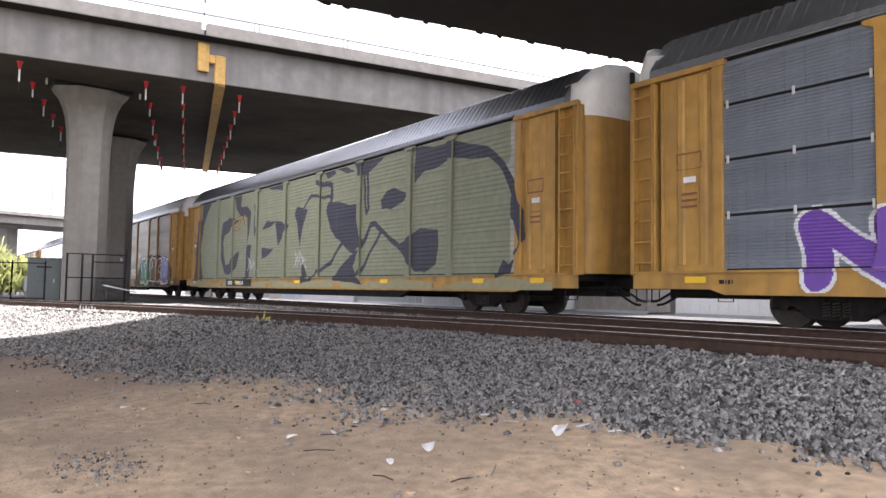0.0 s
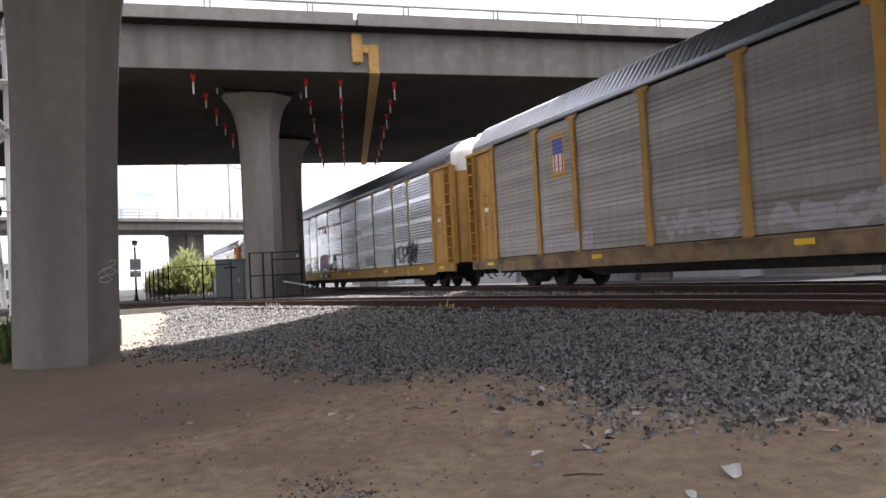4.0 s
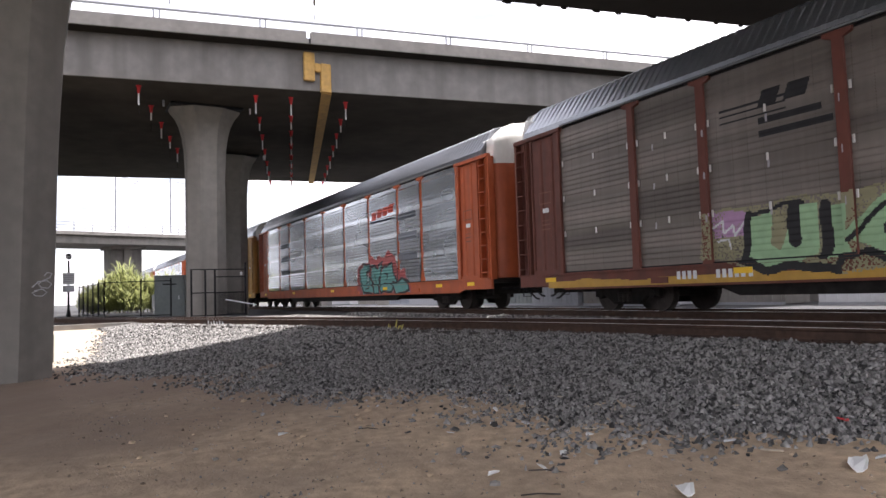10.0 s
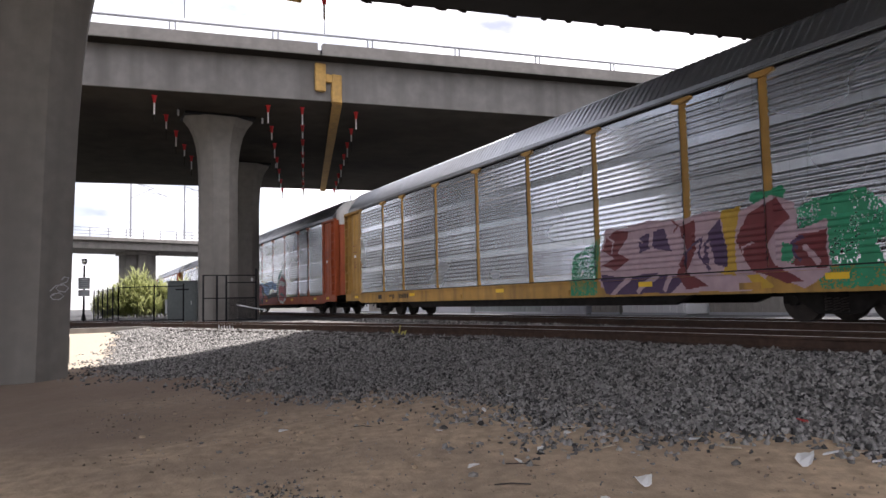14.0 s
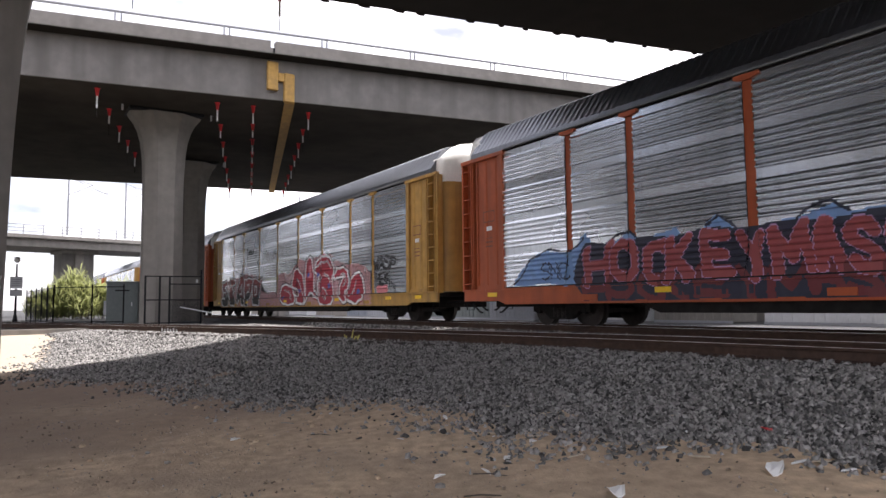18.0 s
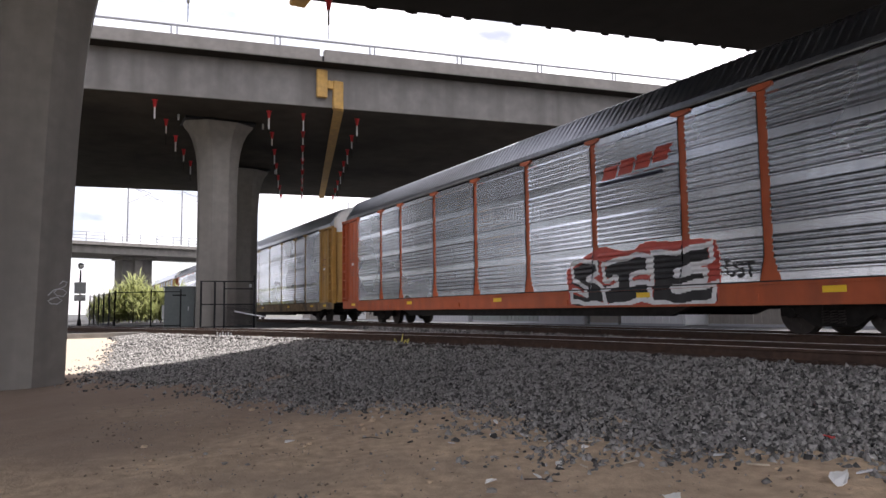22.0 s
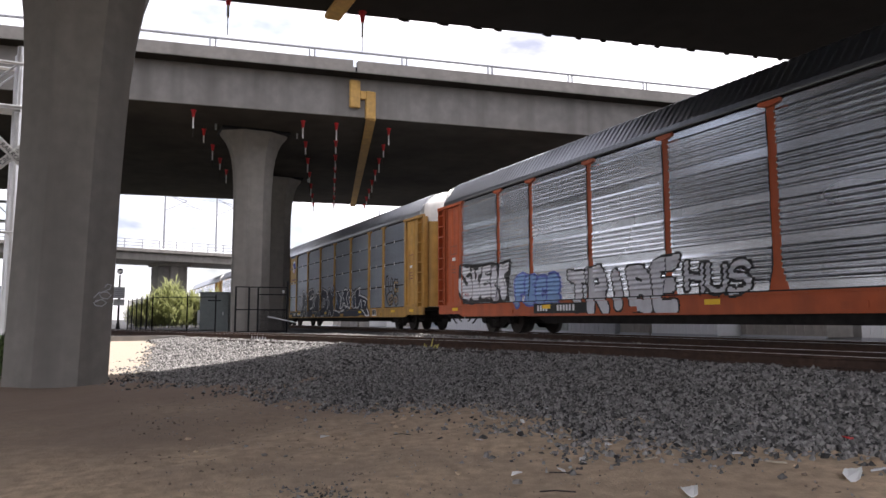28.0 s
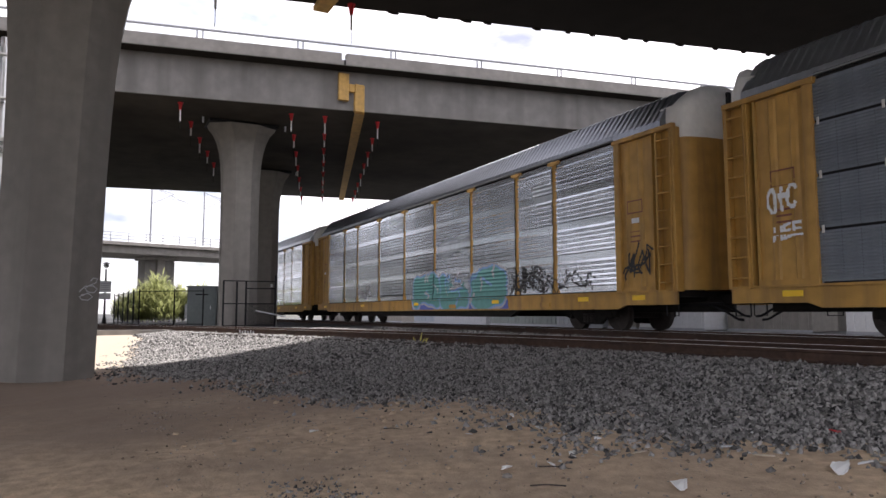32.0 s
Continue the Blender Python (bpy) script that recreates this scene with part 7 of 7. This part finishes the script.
def crossing_signal():
    """Cantilever signal: mast, lattice arm, crossbuck, lamps and raised gate arm; it faces +x."""
    c = tagged(empty("crossing_signal", (-22.4, -14.62, -0.6)), "aluminium crossing signal with lattice arm, crossbuck, lamp and raised gate", "crossing signal")
    part("mast", rod(bmesh.new(), (0, 0, 0), (0, 0, 8.6), 0.13, 12), M_ALU, c)
    part("mast_cap", rod(bmesh.new(), (0, 0, 8.6), (0, 0, 8.9), 0.08, 10), M_ALU, c)
    arm = empty("cantilever_arm")
    arm.parent = c
    for dx in (-0.3, 0.3):
        for z in (7.05, 8.3):
            part("chord", rod(bmesh.new(), (dx, 0.2, z), (dx, -9.5, z), 0.05, 8), M_ALU, arm)
        for k in range(8):
            y = -1.2 * k
            part("strut", rod(bmesh.new(), (dx, y, 7.05), (dx, y, 8.3), 0.03, 6), M_ALU, arm)
            part("brace", rod(bmesh.new(), (dx, y, 8.3), (dx, y - 1.2, 7.05), 0.028, 6), M_ALU, arm)
    part("walkway", boxes((-0.35, 0.35, -9.5, 0.1, 6.96, 7.0)), M_ALU, arm)
    gate_arm = empty("gate_arm")
    gate_arm.parent = c
    for k in range(9):
        z = 3.2 + 0.62 * k
        part("band", boxes((0.26, 0.30, -0.42 - 0.042 * k, -0.30 - 0.042 * k, z, z + 0.62)), M_RED if k % 2 == 0 else M_CHALK, gate_arm, "red band" if k % 2 == 0 else "white band")
    part("gate_pole", rod(bmesh.new(), (0.28, -0.2, 0.9), (0.28, -0.35, 3.3), 0.07, 8), M_ALU, gate_arm)
    sign = empty("crossbuck")
    sign.parent = c
    for ang, words in ((45, "CROSSING"), (-45, "RAILROAD")):
        off = 0.35 if ang > 0 else 0.365
        blade = part("blade", boxes((-0.008, 0.008, -0.72, 0.72, -0.115, 0.115), bevel=0.004), M_CHALK, sign, loc=Matrix.Translation((off, 0.0, 5.66)) @ Matrix.Rotation(radians(ang), 4, "X"))
        text_mesh(words, 0.17, M_BLACK, blade, Matrix.Translation((0.011, 0, 0)) @ pose(0, 0, 0, 90, 0, 90))
    lamp = empty("flashing_lamp")
    lamp.parent = c
    for y in (-0.5, 0.5):
        part("backing", rod(bmesh.new(), (0.3, y, 3.5), (0.33, y, 3.5), 0.31, 20), M_BLACK, lamp)
        part("lens", rod(bmesh.new(), (0.33, y, 3.5), (0.36, y, 3.5), 0.13, 16), M_RED, lamp, "unlit red lens")
        bm = bmesh.new()
        prism(bm, [(y + 0.17 * math.cos(a), 3.5 + 0.17 * math.sin(a)) for a in np.linspace(0.3, 2.84, 9)], "x", 0.33, 0.58)
        part("hood", bm, M_BLACK, lamp)
    part("cross_arm", rod(bmesh.new(), (0.25, -0.6, 3.5), (0.25, 0.6, 3.5), 0.03, 8), M_ALU, lamp)
    part("footing", boxes((-0.5, 0.5, -0.5, 0.5, -0.6, 0.15), bevel=0.04), M_CONCRETE, c)
    return c


sig = crossing_signal()
copy_thing(sig, pose(-52.0, -23.6, GZ, 0, 0, 180))
fence([(-27.3, -15.9), (-27.3, -26.0)], -0.9, 1.9, "tall black steel fence beside the road")


def building(name, x, y, w, d, h, storeys, label, rz=0.0):
    b = tagged(empty(name, (x, y, -0.9), rz), label, "building", kind="structure")
    part("wall", boxes((-d / 2, d / 2, -w / 2, w / 2, 0, h)), M_SHEET, b)
    part("roof", boxes((-d / 2 - 0.3, d / 2 + 0.3, -w / 2 - 0.3, w / 2 + 0.3, h, h + 0.4)), M_DARKGREY, b)
    win = cached(("window_far", round(h / storeys, 1)), lambda: boxes((0.0, 0.06, -0.9, 0.9, 0.0, 1.4)), M_GLASS)
    fr = cached("window_frame_far", lambda: boxes((0.0, 0.09, -1.0, -0.9, -0.1, 1.5), (0.0, 0.09, 0.9, 1.0, -0.1, 1.5), (0.0, 0.09, -0.9, 0.9, 1.4, 1.5), (0.0, 0.09, -0.9, 0.9, -0.1, 0.0)), M_CHALK)
    for s in range(storeys):
        n = int(w / 3.2)
        for k in range(n):
            y0, z0 = -w / 2 + (k + 0.5) * w / n, s * h / storeys + 1.0
            wd = link("window", win, b, loc=(d / 2, y0, z0))
            link("window_frame", fr, wd)
    return b


building("apartment_building", -112, -62, 40, 14, 8.5, 3, "pale three-storey building with dark windows beyond the road", 12)
building("apartment_building", -128, -30, 26, 12, 6.0, 2, "pale two-storey building beyond the viaduct", 8)
for k, (x, y) in enumerate(((-92, -40), (-88, -47), (-96, -52), (-84, -36))):
    blade_plant("hedge_bush", x, y, -0.9, 900, 2.0, 2.6, M_BUSH, "bright green hedge bush before the buildings", "bush", 20 + k, 0.16)


# ---- beyond the train ----
def back_row():
    rr = random.Random(9)
    x = -120.0
    mats = (M_SHEET, M_CONCRETE, M_CABINET, M_DARKGREY, M_SHEET, M_GALV_BLUE)
    while x < 40:
        w = rr.choice((6.1, 6.1, 12.2, 3.2))
        h = rr.uniform(2.2, 2.9)
        c = tagged(empty("storage_container", (x + w / 2, 26 + rr.uniform(-1, 1), -0.75)), "grey steel storage container standing beyond the tracks", "container", "containers beyond the tracks")
        m = rr.choice(mats)
        part("shell", boxes((-w / 2, w / 2, -1.2, 1.2, 0.1, h), bevel=0.03), m, c)
        for k in range(int(w / 0.6)):
            part("rib", boxes((-w / 2 + 0.3 + 0.6 * k, -w / 2 + 0.5 + 0.6 * k, -1.24, -1.2, 0.25, h - 0.15)), m, c)
        part("base_rail", boxes((-w / 2, w / 2, -1.25, -1.15, 0.0, 0.2)), M_DARKGREY, c)
        x += w + rr.choice((0.3, 0.6, 2.5))
    pavement("yard_wall", [(-140, 32), (60, 32), (60, 32.3), (-140, 32.3)], -0.8, 2.0, M_CONCRETE, "pale concrete yard wall beyond the containers", "wall")
    pavement("yard_pavement", [(-160, 7.5), (70, 7.5), (70, 60), (-160, 60)], -0.8, -0.72, M_ASPHALT, "grey asphalt yard beyond the tracks", "pavement")


back_row()


# ---- litter on the dirt ----
def shard(name, x, y, w, l, lift, rz, mat, label, cat, seed):
    r = random.Random(seed)
    n = 7
    outline = []
    for k in range(n):
        a = 2 * math.pi * k / n
        q = r.uniform(0.72, 1.1)
        outline.append((q * w / 2 * math.cos(a), q * l / 2 * math.sin(a)))
    bm = bmesh.new()
    prism(bm, outline, "z", 0, 0.006)
    bmesh.ops.subdivide_edges(bm, edges=bm.edges[:], cuts=1)
    for v in bm.verts:
        v.co.z += lift * (v.co.x / (w / 2)) ** 2 + 0.3 * lift * v.co.y / (l / 2)
    z = float(max(ground_z(np.array(x), np.array(y)), bed_z(np.array(x), np.array(y)) if y > -7.3 else -9)) + 0.004 + 0.3 * lift
    return tagged(part(name, bm, mat, None, loc=pose(x, y, z, r.uniform(-8, 8), r.uniform(-8, 8), rz)), label, cat, "litter on the dirt")


LITTER = ((-3.64, -8.2, 0.13, 0.24, 0.05, 60), (-3.1, -7.1, 0.16, 0.27, 0.06, 30), (-7.1, -6.45, 0.05, 0.34, 0.01, 80), (-6.85, -7.62, 0.05, 0.22, 0.01, 70), (-6.36, -7.98, 0.06, 0.15, 0.01, 75), (-5.25, -7.64, 0.07, 0.08, 0.01, 10), (-5.04, -8.12, 0.07, 0.13, 0.02, 50),
          (-4.96, -8.87, 0.07, 0.14, 0.03, 5), (-6.4, -6.6, 0.04, 0.16, 0.01, 80), (-6.45, -6.05, 0.05, 0.15, 0.01, 70), (-7.92, -9.72, 0.09, 0.17, 0.02, 40), (-4.84, -8.48, 0.04, 0.22, 0.01, 75), (-3.5, -8.68, 0.08, 0.12, 0.02, 70), (-4.7, -6.64, 0.05, 0.2, 0.01, 70), (-4.4, -6.5, 0.05, 0.13, 0.01, 60))
for k, (x, y, w, l, lift, rz) in enumerate(LITTER):
    shard("litter_shard", x, y, w, l, lift, rz, M_CHALK, "curled pale shard of broken plastic on the dirt", "litter", k)
shard("red_wrapper", -3.85, -6.07, 0.10, 0.22, 0.02, 65, M_RED, "crumpled red wrapper at the ballast edge", "litter", 50)
rag = tagged(empty("yellow_straw", (-15.2, float(bend(-15.2)) - 0.3, -0.24)), "tuft of dry yellow straw against the rail", "straw")
bm = bmesh.new()
rr = random.Random(2)
for k in range(9):
    a = (rr.uniform(-0.35, 0.35), rr.uniform(-0.05, 0.05), 0)
    rod(bm, a, (a[0] + rr.uniform(-0.2, 0.3), a[1], rr.uniform(0.08, 0.26)), 0.012, 4)
tagged(part("stalk", bm, material("dry_straw", (0.5, 0.45, 0.12), 0.7), rag), kind="stuff")
rr = random.Random(7)
for k in range(46):
    x, y = rr.uniform(-10.5, -0.5), rr.uniform(-11.2, -7.0)
    s = rr.uniform(0.015, 0.05)
    bm = bmesh.new()
    bmesh.ops.create_icosphere(bm, subdivisions=1, radius=s)
    for v in bm.verts:
        v.co *= rr.uniform(0.75, 1.2)
        v.co.z *= 0.6
    z = float(ground_z(np.array(x), np.array(y)))
    tagged(part("stone", bm, M_DIRT if k % 3 else M_CONCRETE, None, loc=(x, y, z + s * 0.25)), "small rounded stone half sunk in the dirt", "stone", "stones on the dirt")
for k in range(14):
    x, y = rr.uniform(-9.5, -2.5), rr.uniform(-9.0, -6.6)
    ln = rr.uniform(0.12, 0.36)
    bm = bmesh.new()
    tube(bm, [(-ln / 2, 0, 0), (-0.05 * ln, rr.uniform(-0.03, 0.03), 0.012), (ln / 2, rr.uniform(-0.04, 0.04), 0.004)], 0.006, 5)
    z = float(max(ground_z(np.array(x), np.array(y)), bed_z(np.array(x), np.array(y)) if y > -7.3 else -9))
    tagged(part("twig", bm, M_CONCRETE if k % 2 else M_TIE, None, loc=pose(x, y, z + 0.008, 0, 0, rr.uniform(0, 180))), "dry bare twig on the dirt", "twig", "twigs on the dirt")

# pale bark chips and sticks along the foot of the ballast
rr = random.Random(12)
for k in range(34):
    x = rr.uniform(-8.6, -2.6)
    y = float(np.interp(x, TOE_X, TOE_Y)) + rr.gauss(-0.35, 0.45)
    ln, w = rr.uniform(0.06, 0.24), rr.uniform(0.015, 0.04)
    bm = bmesh.new()
    prism(bm, [(-ln / 2, -w * 0.3), (-ln * 0.1, -w / 2), (ln / 2, -w * 0.2), (ln * 0.42, w * 0.4), (-ln * 0.2, w / 2)], "z", 0, rr.uniform(0.006, 0.014))
    z = float(max(ground_z(np.array(x), np.array(y)), bed_z(np.array(x), np.array(y)))) + 0.012
    tagged(part("bark_chip", bm, M_SHEET if k % 3 == 0 else M_CHIP, None, loc=pose(x, y, z, rr.uniform(-6, 6), rr.uniform(-6, 6), rr.uniform(0, 180))), "pale splintered bark chip at the foot of the ballast", "bark chip", "bark chips on the dirt")


# ---- what moves ----
# seconds and the place of the leading car's middle along the track
RUN = ((0.0, 6.5), (2.0, 28.43), (3.0, 39.95), (6.0, 73.3), (7.0, 84.3), (9.0, 107.1), (10.5, 123.95), (12.0, 140.96), (13.0, 152.15), (15.0, 174.78), (18.0, 208.51), (20.0, 231.01), (22.0, 254.01), (23.0, 265.36), (24.0, 276.73), (27.0, 310.7), (29.0, 333.62), (30.0, 344.79), (32.0, 367.51))


def travelled(t):
    return float(np.interp(t, [r[0] for r in RUN], [r[1] for r in RUN]))


def motions():
    times = [r[0] for r in RUN]
    for k, car in enumerate(CARS):
        walk(car, [(t, pose(travelled(t) - PITCH * k, FAR_C, 0)) for t in times])
    first = WHEELSETS[0]
    rows = []
    for f in range(32 * FPS + 1):
        rows.append((f / FPS, pose(0, 0, 0, 0, math.degrees(travelled(f / FPS) / WHEEL_R), 0)))
    walk(first, rows)
    for w in WHEELSETS[1:]:
        w.rotation_mode = "QUATERNION"
        w.animation_data_create()
        w.animation_data.action = first.animation_data.action
        w.animation_data.action_slot = first.animation_data.action_slot


motions()
